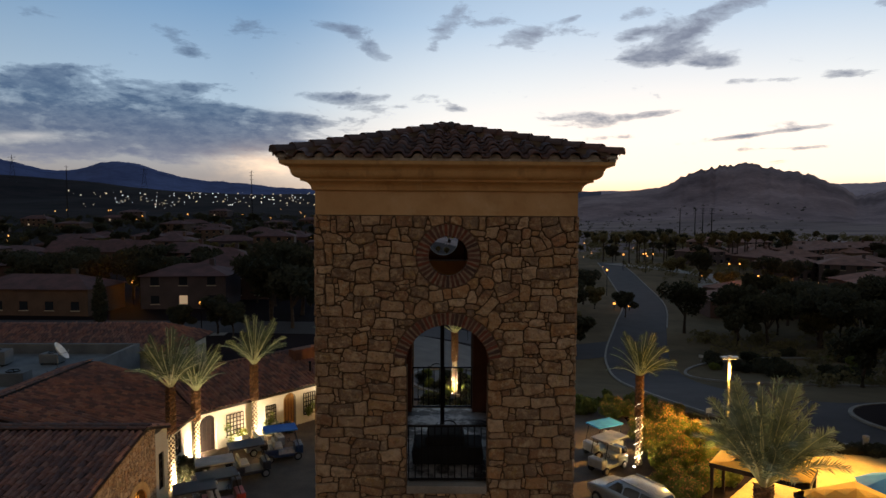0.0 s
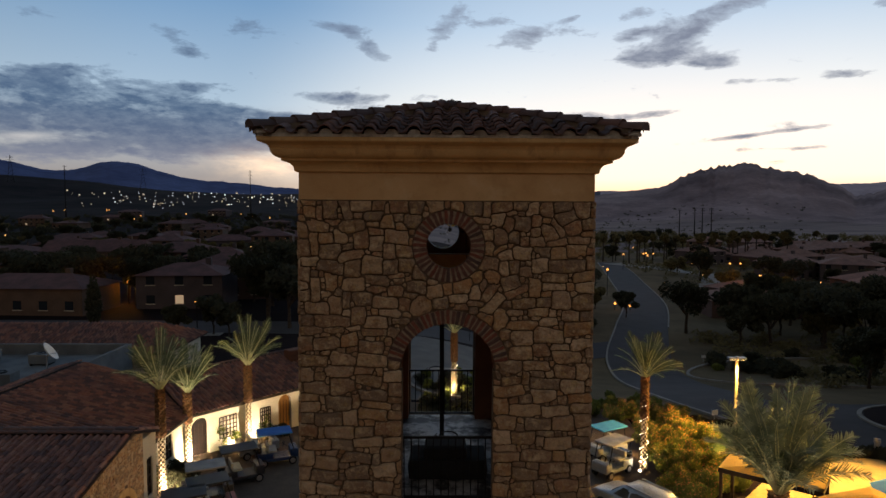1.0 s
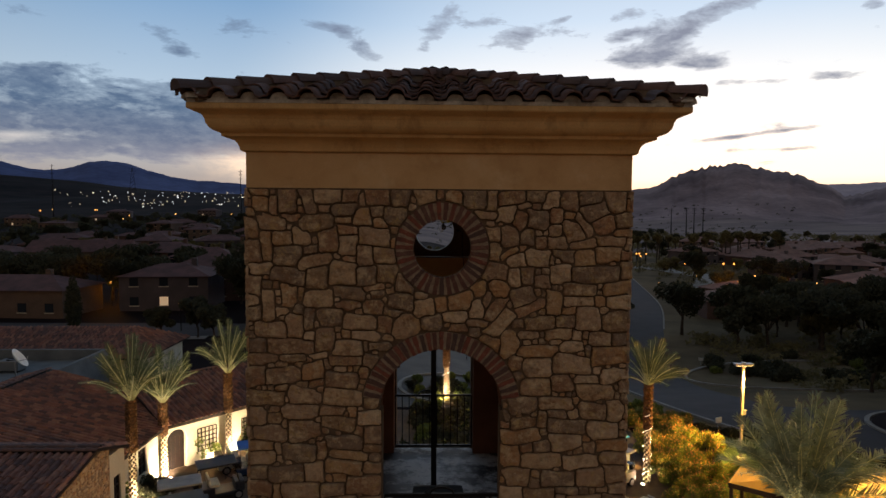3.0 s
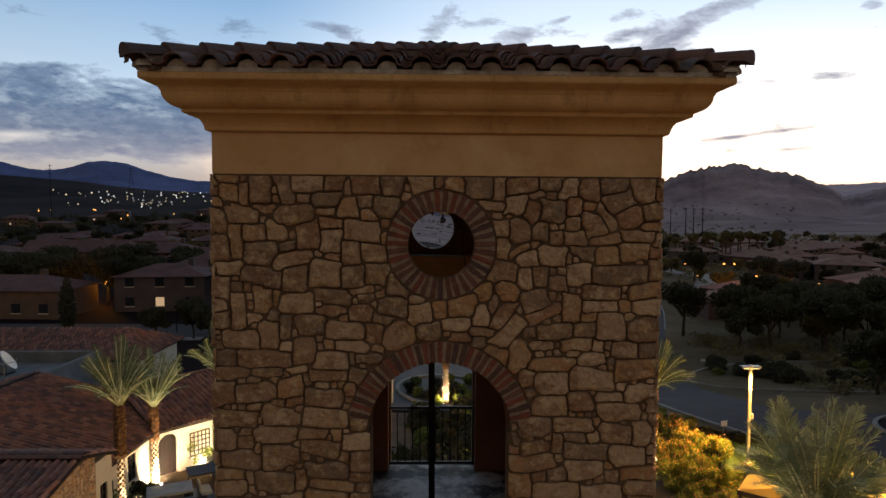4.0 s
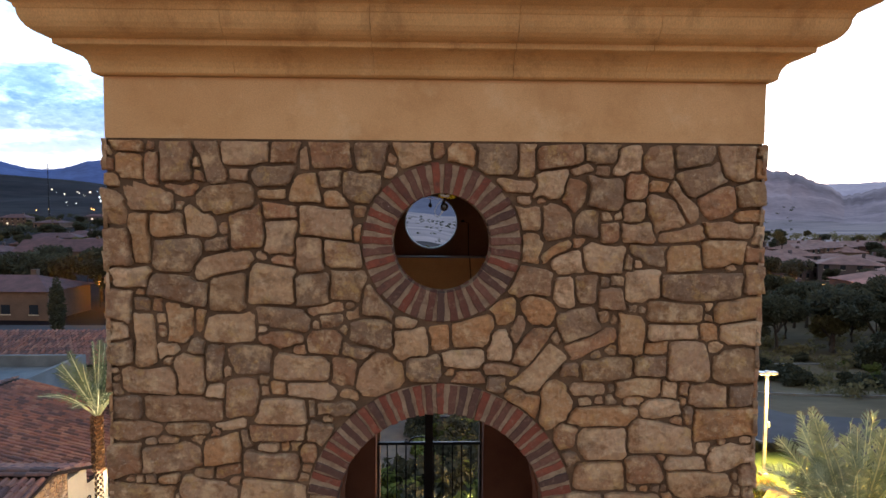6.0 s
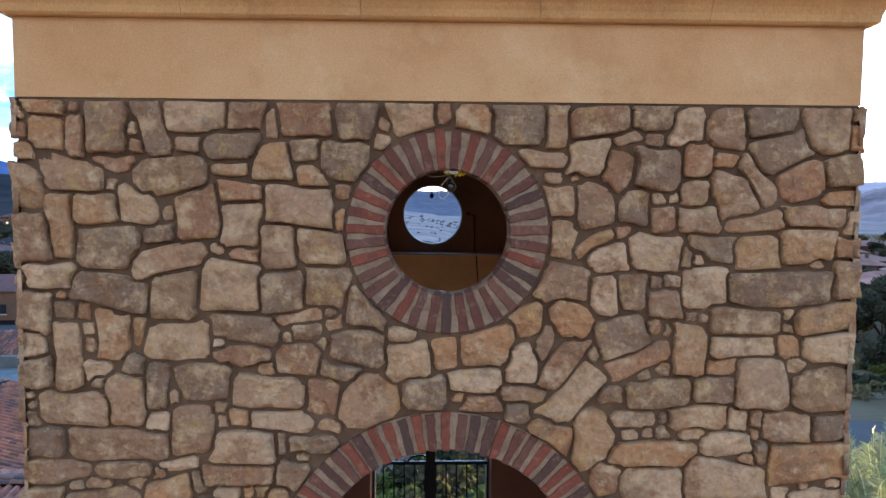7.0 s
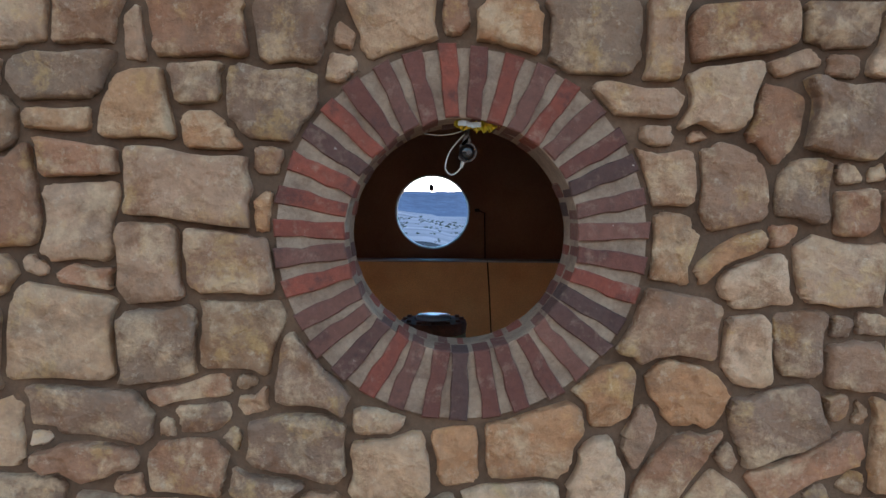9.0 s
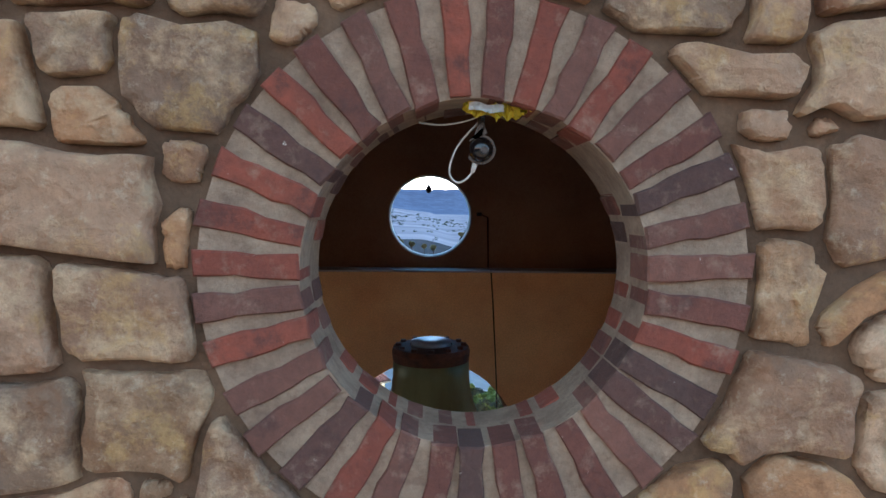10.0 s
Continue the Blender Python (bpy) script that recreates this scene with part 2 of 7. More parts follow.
STONE_HUES = [srgb(*c) for c in ((184, 148, 116), (166, 133, 106), (192, 152, 112), (154, 127, 104), (202, 168, 132), (182, 137, 105), (164, 124, 95), (150, 127, 105), (192, 146, 104), (188, 155, 125), (160, 130, 100), (218, 186, 152), (142, 118, 98), (204, 172, 140))]
STONE_SPOTS = ((srgb(130, 92, 62), 5.5, 0.53, 0.62, 0.6), (srgb(218, 190, 152), 7.0, 0.50, 0.62, 0.65), (srgb(126, 106, 88), 4.2, 0.54, 0.64, 0.5), (srgb(190, 158, 100), 8.5, 0.55, 0.65, 0.5), (srgb(222, 206, 178), 30.0, 0.57, 0.70, 0.45))
STONE = material("field_stone", srgb(178, 158, 132), srgb(136, 106, 80), 7.0, 0.9, 0.10, 34, stain=0.45, palette=STONE_HUES, blotches=STONE_SPOTS, relief=0.6, facets=0.3)
STONE_FAR = material("field_stone_walls", srgb(178, 158, 132), srgb(136, 106, 80), 7.0, 0.9, 0.09, 22, island=True, stain=0.45, palette=STONE_HUES, blotches=STONE_SPOTS, relief=0.6)
MORTAR = material("mortar", srgb(118, 96, 76), srgb(88, 71, 56), 6.0, 0.95, 0.02, 60, relief=0.5)
JOINT = material("pale_brick_mortar", srgb(166, 146, 124), srgb(128, 109, 92), 12.0, 0.95, 0.022, 70, relief=0.5, blotches=((srgb(120, 96, 80), 18.0, 0.55, 0.68, 0.6),))
BRICK = material("red_brick", srgb(128, 70, 56), srgb(88, 61, 54), 12.0, 0.88, 0.014, 60, stain=0.5, palette=[srgb(*c) for c in (
    (130, 73, 58), (114, 75, 64), (92, 69, 62), (112, 80, 69), (140, 79, 62), (84, 67, 62), (124, 88, 75), (106, 69, 59))], blotches=((srgb(154, 134, 114), 16.0, 0.54, 0.68, 0.45), (srgb(76, 58, 54), 9.0, 0.55, 0.65, 0.6), (srgb(214, 206, 192), 46.0, 0.69, 0.73, 0.8)), relief=0.4)
STUCCO = material("ochre_stucco", srgb(218, 180, 134), srgb(202, 160, 112), 1.3, 0.9, 0.003, 140, blotches=((srgb(184, 142, 98), 2.6, 0.52, 0.72, 0.5), (srgb(226, 200, 160), 3.4, 0.55, 0.72, 0.5)))
CAST = material("ochre_cast_stone", srgb(222, 182, 128), srgb(198, 156, 104), 2.0, 0.9, 0.003, 120, stretch=(1, 1, 0.5), blotches=((srgb(150, 112, 72), 3.0, 0.54, 0.70, 0.6), (srgb(222, 192, 150), 4.0, 0.55, 0.72, 0.4)))
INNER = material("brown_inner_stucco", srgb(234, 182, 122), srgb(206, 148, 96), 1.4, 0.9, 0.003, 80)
# lower lining: the loft's shade is put into a darker red-brown
INNER_LOW = material("shade_darkened_inner_stucco", srgb(122, 78, 56), srgb(94, 58, 42), 1.4, 0.9, 0.003, 80)
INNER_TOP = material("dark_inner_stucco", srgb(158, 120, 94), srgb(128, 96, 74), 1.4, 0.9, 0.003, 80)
TILE = material("clay_tile", srgb(112, 86, 80), srgb(72, 58, 56), 6.0, 0.8, 0.004, 60, stain=0.5, palette=[srgb(*c) for c in (
    (112, 84, 77), (98, 76, 72), (124, 94, 84), (86, 70, 68), (116, 84, 74), (104, 86, 82))])
TILE_FAR = material("clay_tile_field", srgb(140, 98, 84), srgb(92, 66, 60), 2.0, 0.8, 0.004, 30, island=True, stain=0.4, palette=[srgb(*c) for c in (
    (146, 100, 86), (122, 86, 76), (158, 112, 94), (108, 80, 74), (148, 98, 80))])
BED = material("eave_mortar", srgb(214, 208, 196), srgb(150, 140, 128), 8.0, 0.95, 0.006, 60)
IRON = material("black_iron", (0.012, 0.012, 0.014), (0.02, 0.016, 0.014), 8.0, 0.45, 0.001, 60, metal=0.6)
BRONZE = material("weathered_bell_bronze", srgb(150, 146, 100), srgb(112, 104, 70), 5.0, 0.42, 0.001, 40, metal=0.3, stretch=(1, 1, 0.3))
RUST = material("rusty_iron", srgb(104, 62, 42), srgb(58, 38, 28), 14.0, 0.8, 0.003, 70)
FLOOR = material("stained_loft_floor", srgb(66, 56, 50), srgb(40, 34, 31), 1.5, 0.5, 0.004, 50, blotches=((srgb(206, 198, 192), 2.2, 0.44, 0.56, 0.8), (srgb(50, 42, 38), 9.0, 0.52, 0.62, 0.6)))
CONCRETE = material("concrete", srgb(168, 160, 150), srgb(132, 124, 114), 1.5, 0.9, 0.003, 50)
DARK_MASS = material("black_floor_mass", (0.012, 0.012, 0.013), (0.02, 0.02, 0.02), 4.0, 0.85, 0.004, 30)
BLACK_PLASTIC = material("black_plastic", (0.012, 0.012, 0.013), (0.016, 0.016, 0.017), 10, 0.25, 0, 50, spec=0.5)
WHITE_PLASTIC = material("white_plastic", (0.72, 0.71, 0.68), (0.6, 0.59, 0.56), 10, 0.4, 0, 50)
YELLOW_TAPE = material("yellow_tape", srgb(232, 212, 60), srgb(206, 176, 36), 30, 0.4, 0.002, 60)
STEEL = material("galvanised_steel", (0.42, 0.42, 0.43), (0.32, 0.32, 0.33), 8, 0.4, 0, 60, metal=0.8)

# ---- builders ----
def mesh_of(bm, name, mat=None, smooth=False):
    me = bpy.data.meshes.new(name)
    bm.to_mesh(me)
    bm.free()
    if mat:
        me.materials.append(mat)
    if smooth:
        me.polygons.foreach_set("use_smooth", [True] * len(me.polygons))
    return me


def part(name, bm, mat, parent=None, label="", at=None, smooth=False):
    """One mesh object under a thing or a part; bm may be a bmesh or a finished mesh."""
    me = bm if isinstance(bm, bpy.types.Mesh) else mesh_of(bm, name, mat, smooth)
    ob = new(name, me)
    if parent:
        ob.parent = parent
    if at is not None:
        ob.matrix_basis = at
    return tagged(ob, label)


def thing(name, label, category, at=None, group="", kind=""):
    ob = new(name)
    ob.empty_display_size = 0.2
    if at is not None:
        ob.matrix_basis = at
    return tagged(ob, label, category, group, kind)


def box(bm, x0, x1, y0, y1, z0, z1, bevel=0.0, m=None):
    vs = [bm.verts.new((x, y, z)) for x in (x0, x1) for y in (y0, y1) for z in (z0, z1)]
    fs = [bm.faces.new([vs[i] for i in q]) for q in ((0, 1, 3, 2), (4, 6, 7, 5), (0, 4, 5, 1), (2, 3, 7, 6), (0, 2, 6, 4), (1, 5, 7, 3))]
    if bevel:
        es = list({e for f in fs for e in f.edges})
        r = bmesh.ops.bevel(bm, geom=es, offset=bevel, segments=2, profile=0.7, affect="EDGES")
        vs = list({v for f in r["faces"] for v in f.verts} | {v for v in vs if v.is_valid})
    if m is not None:
        bmesh.ops.transform(bm, matrix=m, verts=[v for v in vs if v.is_valid])
    return vs


def boxm(x0, x1, y0, y1, z0, z1, bevel=0.0):
    bm = bmesh.new()
    box(bm, x0, x1, y0, y1, z0, z1, bevel)
    return bm


def lathe(bm, rings, n=24, cx=0.0, cy=0.0, cap=True):
    """Rings of (radius, z) round an upright axis."""
    loops = []
    for r, z in rings:
        loops.append([bm.verts.new((cx + r * math.cos(2 * math.pi * i / n), cy + r * math.sin(2 * math.pi * i / n), z)) for i in range(n)])
    for a, b in zip(loops, loops[1:]):
        for i in range(n):
            bm.faces.new((a[i], a[(i + 1) % n], b[(i + 1) % n], b[i]))
    if cap:
        bm.faces.new(list(reversed(loops[0])))
        bm.faces.new(loops[-1])
    return loops


def tube(bm, pts, r, n=6, taper=1.0):
    """A round rod along points."""
    pts = [Vector(p) for p in pts]
    loops = []
    for k, p in enumerate(pts):
        d = (pts[min(k + 1, len(pts) - 1)] - pts[max(k - 1, 0)]).normalized()
        side = d.cross(Vector((0, 0, 1)))
        if side.length < 0.05:
            side = Vector((1, 0, 0))
        side.normalize()
        up = side.cross(d)
        rr = r * (1 + (taper - 1) * k / max(1, len(pts) - 1))
        loops.append([bm.verts.new(p + rr * (math.cos(2 * math.pi * i / n) * side + math.sin(2 * math.pi * i / n) * up)) for i in range(n)])
    for a, b in zip(loops, loops[1:]):
        for i in range(n):
            bm.faces.new((a[i], a[(i + 1) % n], b[(i + 1) % n], b[i]))
    bm.faces.new(list(reversed(loops[0])))
    bm.faces.new(loops[-1])


def slab(outer, holes, d0, d1):
    """An upright plate in local u (across), v (up) with real holes, from depth d0 to d1 (local y)."""
    bm = bmesh.new()
    loops = []
    edges = []
    for lp in [outer, *holes]:
        vs = [bm.verts.new((u, d0, v)) for u, v in lp]
        loops.append(vs)
        edges += [bm.edges.new((vs[i], vs[(i + 1) % len(vs)])) for i in range(len(vs))]
    bmesh.ops.triangle_fill(bm, use_beauty=True, use_dissolve=False, edges=edges)
    front = list(bm.faces)
    back = {v: bm.verts.new((v.co.x, d1, v.co.z)) for lp in loops for v in lp}
    for f in front:
        bm.faces.new([back[v] for v in reversed(f.verts)])
    for lp in loops:
        for i in range(len(lp)):
            a, b = lp[i], lp[(i + 1) % len(lp)]
            bm.faces.new((a, b, back[b], back[a]))
    bmesh.ops.recalc_face_normals(bm, faces=bm.faces)
    return bm


def circle(cu, cv, r, n=48):
    return [(cu + r * math.cos(2 * math.pi * i / n), cv + r * math.sin(2 * math.pi * i / n)) for i in range(n)]


def arch(cu, half, v0, spring, r, n=20):
    top = [(cu + r * math.cos(math.pi * i / n), spring + r * math.sin(math.pi * i / n)) for i in range(n + 1)]
    return [(cu - half, v0), (cu + half, v0)] + [(cu + half, spring - 0.001)] * (half < r) + top + [(cu - half, spring - 0.001)] * (half < r)


def smooth_step(v):
    v = min(1.0, max(0.0, v))
    return v * v * (3 - 2 * v)

# ---- bell tower ----
TX, TY = 0.05, 11.81        # its axis
HALF = 2.045                # half the mortar faces' width
STONE_TOP, SILL, FRIEZE_TOP = 14.725, 10.40, 15.105
OC_Z, OC_IN, OC_OUT = 14.09, 0.312, 0.508
ARCH_Z, ARCH_IN, ARCH_OUT, JAMB = 12.33, 0.672, 0.872, 0.64
SIDES = [pose(TX, TY, 0, 0, 0, 90 * k) for k in range(4)]   # 0 the front, 2 the rear
OFF = [0.032, 0.0, 0.045, 0.0]                            # the openings' shift along each face

LEVEL = pose(TX, 0, 14.0) @ pose(0, 0, 0, 0, 0.4, 0) @ pose(-TX, 0, -14.0)   # the masonry runs slightly out of level
tower = thing("bell_tower", "square rubble-stone bell tower with ochre stucco cornice and tiled roof", "tower", LEVEL)
for k, m in enumerate(SIDES):
    holes = [circle(OFF[k], OC_Z + (0.06 if k == 2 else 0), OC_IN + (0.02 if k == 2 else 0.006), 64), arch(OFF[k], JAMB, SILL, ARCH_Z, ARCH_IN)]
    wd = HALF if k % 2 == 0 else HALF - 0.18
    part("upper_wall", slab([(-wd, 0.0), (wd, 0.0), (wd, FRIEZE_TOP), (-wd, FRIEZE_TOP)], holes, -HALF, -HALF + 0.18), MORTAR, tower, "recessed grey-brown mortar wall", m)
    open_w, open_r = JAMB + 0.03, ARCH_IN + 0.03
    a0 = math.asin((12.602 - ARCH_Z) / open_r)
    wi = HALF - 0.182 if k % 2 == 0 else HALF - 0.432
    part("inner_wall", slab([(-wi, SILL - 0.2), (-open_w, SILL - 0.2), (-open_w, ARCH_Z), (-open_w + 0.05, 12.6), (-wi, 12.6)], [], -HALF + 0.182, -HALF + 0.43), INNER_LOW, tower, "stucco lining with interior shade painted in as red-brown", m @ Matrix.Translation((OFF[k], 0, 0)))
    part("inner_wall", slab([(wi, SILL - 0.2), (open_w, SILL - 0.2), (open_w, ARCH_Z), (open_w - 0.05, 12.6), (wi, 12.6)], [], -HALF + 0.182, -HALF + 0.43), INNER_LOW, tower, "stucco lining with interior shade painted in as red-brown", m @ Matrix.Translation((OFF[k], 0, 0)))
    crown = [(OFF[k] + open_r * math.cos(a), ARCH_Z + open_r * math.sin(a)) for a in [a0 + (math.pi - 2 * a0) * i / 20 for i in range(21)]]
    top = 13.6 if k == 0 else 13.72
    part("inner_wall_top", slab([(-wi, 12.602), *reversed(crown), (wi, 12.602), (wi, top), (-wi, top)], [], -HALF + 0.182, -HALF + 0.43), INNER, tower, "ochre stucco lining with a ledge", m)
    wl = HALF - 0.182 if k % 2 == 0 else HALF - 0.187
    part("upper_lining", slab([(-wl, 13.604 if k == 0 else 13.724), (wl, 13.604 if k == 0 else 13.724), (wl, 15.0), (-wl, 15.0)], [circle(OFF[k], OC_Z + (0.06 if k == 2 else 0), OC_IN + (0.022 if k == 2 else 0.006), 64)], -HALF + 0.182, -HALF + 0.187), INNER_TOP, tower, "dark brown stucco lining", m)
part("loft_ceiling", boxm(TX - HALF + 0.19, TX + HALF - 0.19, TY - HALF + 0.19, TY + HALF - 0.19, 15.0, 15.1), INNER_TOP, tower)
part("floor_slab", boxm(TX - HALF + 0.19, TX + HALF - 0.19, TY - HALF + 0.19, TY + HALF - 0.19, SILL - 0.25, SILL), FLOOR, tower, "dark concrete floor with pale stains")
part("front_sill", boxm(TX + OFF[0] - JAMB, TX + OFF[0] + JAMB, TY - HALF - 0.05, TY - HALF + 0.19, SILL - 0.12, SILL + 0.004, 0.008), CONCRETE, tower)

# frieze and cornice: one profile carried round the four sides, cast in blocks
FR = 2.052
for k, m in enumerate(SIDES):
    wd = FR if k % 2 == 0 else FR - 0.03
    part("frieze", boxm(-wd, wd, -FR, -FR + 0.03, STONE_TOP + 0.004, FRIEZE_TOP), STUCCO, tower, "smooth ochre stucco band", m)
PROFILE = [(-0.05, 15.106), (0.035, 15.108), (0.047, 15.118)]
PROFILE += [(0.047 + 0.125 * (1 - math.cos(a)), 15.118 + 0.125 * math.sin(a)) for a in [math.pi / 2 * i / 6 for i in range(1, 7)]]
PROFILE += [(0.185, 15.245), (0.192, 15.250), (0.192, 15.280)]
PROFILE += [(0.198 + 0.118 * math.sin(a), 15.283 + 0.125 * (1 - math.cos(a))) for a in [math.pi / 2 * i / 6 for i in range(0, 7)]]
PROFILE += [(0.322, 15.412), (0.330, 15.432), (0.345, 15.448), (0.400, 15.468), (0.440, 15.484), (0.448, 15.496), (0.448, 15.540), (0.30, 15.545), (-0.05, 15.545)]
JOINTS = [-9, -1.235, -0.39, 0.46, 1.275, 9]
for k, m in enumerate(SIDES):
    for a, b in zip(JOINTS, JOINTS[1:]):
        bm = bmesh.new()
        ends = []
        for u, s in ((a, -1), (b, 1)):
            ends.append([bm.verts.new((s * (FR + e) if abs(u) > 8 else u - s * 0.0012, -(FR + e), z)) for e, z in PROFILE])
        n = len(PROFILE)
        for i in range(n):
            bm.faces.new((ends[0][i], ends[1][i], ends[1][(i + 1) % n], ends[0][(i + 1) % n]))
        bm.faces.new(ends[0])
        bm.faces.new(list(reversed(ends[1])))
        bmesh.ops.recalc_face_normals(bm, faces=bm.faces)
        part("cornice_block", bm, CAST, tower, "", m)

# roof: a low pyramid of barrel tiles over a deck
EAVE, EAVE_Z, APEX_Z = 2.54, 15.595, 16.31
SLOPE = math.atan2(APEX_Z - EAVE_Z, EAVE)
roof = part("roof", boxm(TX - 2.42, TX + 2.42, TY - 2.42, TY + 2.42, 15.547, 15.56), CAST, tower, "low hipped roof of weathered clay tiles")
bm = bmesh.new()
tip = bm.verts.new((TX, TY, APEX_Z - 0.02))
rim = [bm.verts.new((TX + sx * 2.46, TY + sy * 2.46, EAVE_Z - 0.012)) for sx, sy in ((-1, -1), (1, -1), (1, 1), (-1, 1))]
for i in range(4):
    bm.faces.new((rim[i], rim[(i + 1) % 4], tip))
bm.faces.new(list(reversed(rim)))
part("roof_deck", bm, MORTAR, roof)
bm = bmesh.new()
for m in SIDES:
    box(bm, -2.495, 2.495, -2.498, -2.40, 15.542, 15.580, 0.006, m)
    rnd = random.Random(3)
    for c in range(-8, 10):
        u = (c - 0.5) * 0.29
        prof = [(u + 0.088 * math.cos(math.pi * i / 8) * rnd.uniform(0.92, 1.05), 15.58 + 0.07 * math.sin(math.pi * i / 8)) for i in range(9)]
        f0 = [bm.verts.new(m @ Vector((a, -2.475 - rnd.uniform(0, 0.012), z))) for a, z in prof]
        f1 = [bm.verts.new(m @ Vector((a, -2.36, z))) for a, z in prof]
        bm.faces.new(f0)
        for i in range(8):
            bm.faces.new((f0[i], f0[i + 1], f1[i + 1], f1[i]))
part("eave_mortar", bm, BED, roof, "pale mortar plugs under the eave tiles")


def tile_mesh(bm, length=0.42, w=0.29, th=0.014, lift=0.022):
    """One S tile, its lower end at the origin, running up along local y; barrel at the middle."""
    prof = []
    for i in range(7):
        a = math.pi * i / 6
        prof.append((-0.086 * math.cos(a), 0.075 * math.sin(a)))
    prof = [(-0.145, -0.018), (-0.112, -0.012)] + prof + [(0.112, -0.012), (0.150, -0.016)]
    rows = []
    for y, z0, s in ((0.0, lift, 1.0), (length, 0.0, 0.9)):
        rows.append([bm.verts.new((x * s, y, z + z0)) for x, z in prof])
    low = [bm.verts.new((x * 0.985, 0.0, z + lift - th)) for x, z in prof]
    for i in range(len(prof) - 1):
        bm.faces.new((rows[0][i], rows[0][i + 1], rows[1][i + 1], rows[1][i]))
        bm.faces.new((low[i], low[i + 1], rows[0][i + 1], rows[0][i]))
    under = [bm.verts.new((x * 0.9, length * 0.7, z - th)) for x, z in prof]
    for i in range(len(prof) - 1):
        bm.faces.new((low[i + 1], low[i], under[i], under[i + 1]))


bm = bmesh.new()
tile_mesh(bm)
TILE_ME = mesh_of(bm, "roof_tile", TILE)
TILE_ME.polygons.foreach_set("use_smooth", [i % 2 == 0 and i < 20 for i in range(len(TILE_ME.polygons))])
rnd = random.Random(11)
run = EAVE / math.cos(SLOPE)
STEP = 0.335
for k, m in enumerate(SIDES):
    plane = m @ Matrix.Translation((0, -EAVE, EAVE_Z)) @ Matrix.Rotation(SLOPE, 4, "X")
    for r in range(8):
        y0 = -0.02 + r * STEP
        for c in range(-9, 10):
            u = (c - 0.5) * 0.29
            room = EAVE * (1 - (y0 + 0.2) / run) - abs(u)
            if room < -0.12:
                continue
            local = pose(u + rnd.uniform(-0.008, 0.008), y0 + rnd.uniform(-0.02, 0.02), rnd.uniform(-0.004, 0.006), rnd.uniform(-1.2, 1.2), 0, rnd.uniform(-1.5, 1.5))
            if EAVE * (1 - (y0 + 0.45) / run) - abs(u) > 0.17:
                part("roof_tile", TILE_ME, None, roof, "", plane @ local)
            else:
                bm = bmesh.new()
                tile_mesh(bm)
                bmesh.ops.transform(bm, matrix=local, verts=bm.verts)
                s = 1 if u > 0 else -1
                nrm = Vector((s, EAVE / run, 0)).normalized()
                bmesh.ops.bisect_plane(bm, geom=bm.verts[:] + bm.edges[:] + bm.faces[:], plane_co=(s * EAVE, 0, 0), plane_no=nrm, clear_outer=True)
                if len(bm.faces) < 3:
                    bm.free()
                    continue
                part("roof_tile", bm, TILE, roof, "", plane)
bm = bmesh.new()
rows = []
for y, r, z in ((0.0, 0.112, 0.03), (0.06, 0.108, 0.026), (0.44, 0.082, 0.0)):
    rows.append([bm.verts.new((r * math.cos(math.pi * i / 8), y, r * 0.95 * math.sin(math.pi * i / 8) + z - 0.03)) for i in range(9)])
for a, b in zip(rows, rows[1:]):
    for i in range(8):
        bm.faces.new((a[i], a[i + 1], b[i + 1], b[i]))
bm.faces.new(list(reversed(rows[0])))
HIP_ME = mesh_of(bm, "hip_tile", TILE)
hip_len = math.hypot(EAVE * math.sqrt(2), APEX_Z - EAVE_Z)
hip_slope = math.degrees(math.atan2(APEX_Z - EAVE_Z, EAVE * math.sqrt(2)))
for q in range(4):
    base = pose(TX, TY, 0, 0, 0, 45 + 90 * q) @ Matrix.Translation((0, -EAVE * math.sqrt(2), EAVE_Z + 0.06)) @ pose(0, 0, 0, hip_slope)
    n = 11
    for i in range(n):
        part("hip_tile", HIP_ME, None, roof, "", base @ pose(rnd.uniform(-0.01, 0.01), -0.04 + i * (hip_len - 0.25) / (n - 1), rnd.uniform(0, 0.008), 2.0, 0, rnd.uniform(-2, 2)))
for q in range(4):
    base = pose(TX, TY, 0, 0, 0, 45 + 90 * q) @ Matrix.Translation((0, -EAVE * math.sqrt(2) + 0.12, EAVE_Z - 0.02)) @ pose(0, 0, 0, hip_slope)
    bm = bmesh.new()
    ends = [[bm.verts.new((x, y, z)) for x, z in ((-0.15, -0.03), (0.15, -0.03), (0.06, 0.125), (-0.06, 0.125))] for y in (0, hip_len - 0.2)]
    for i in range(4):
        bm.faces.new((ends[0][i], ends[0][(i + 1) % 4], ends[1][(i + 1) % 4], ends[1][i]))
    bm.faces.new(list(reversed(ends[0])))
    bm.faces.new(ends[1])
    bmesh.ops.recalc_face_normals(bm, faces=bm.faces)
    part("hip_bedding", bm, MORTAR, roof, "mortar bed under the hip tiles", base)
bm = bmesh.new()
lathe(bm, [(0.2, APEX_Z - 0.02), (0.19, APEX_Z + 0.08), (0.12, APEX_Z + 0.125), (0.03, APEX_Z + 0.14)], 12, TX, TY)
part("apex_cap", bm, TILE, roof)

# pale strips stand in for the light caught along the inner ledges
for k, m in list(enumerate(SIDES))[1:]:
    wc = HALF - 0.19 if k % 2 == 0 else HALF - 0.46
    part("ledge_cap", boxm(-wc, wc, -HALF + 0.19, -HALF + 0.452, 13.7215, 13.736, 0.004), CONCRETE, tower, "thin pale strip standing for light on the ledge edge", m)

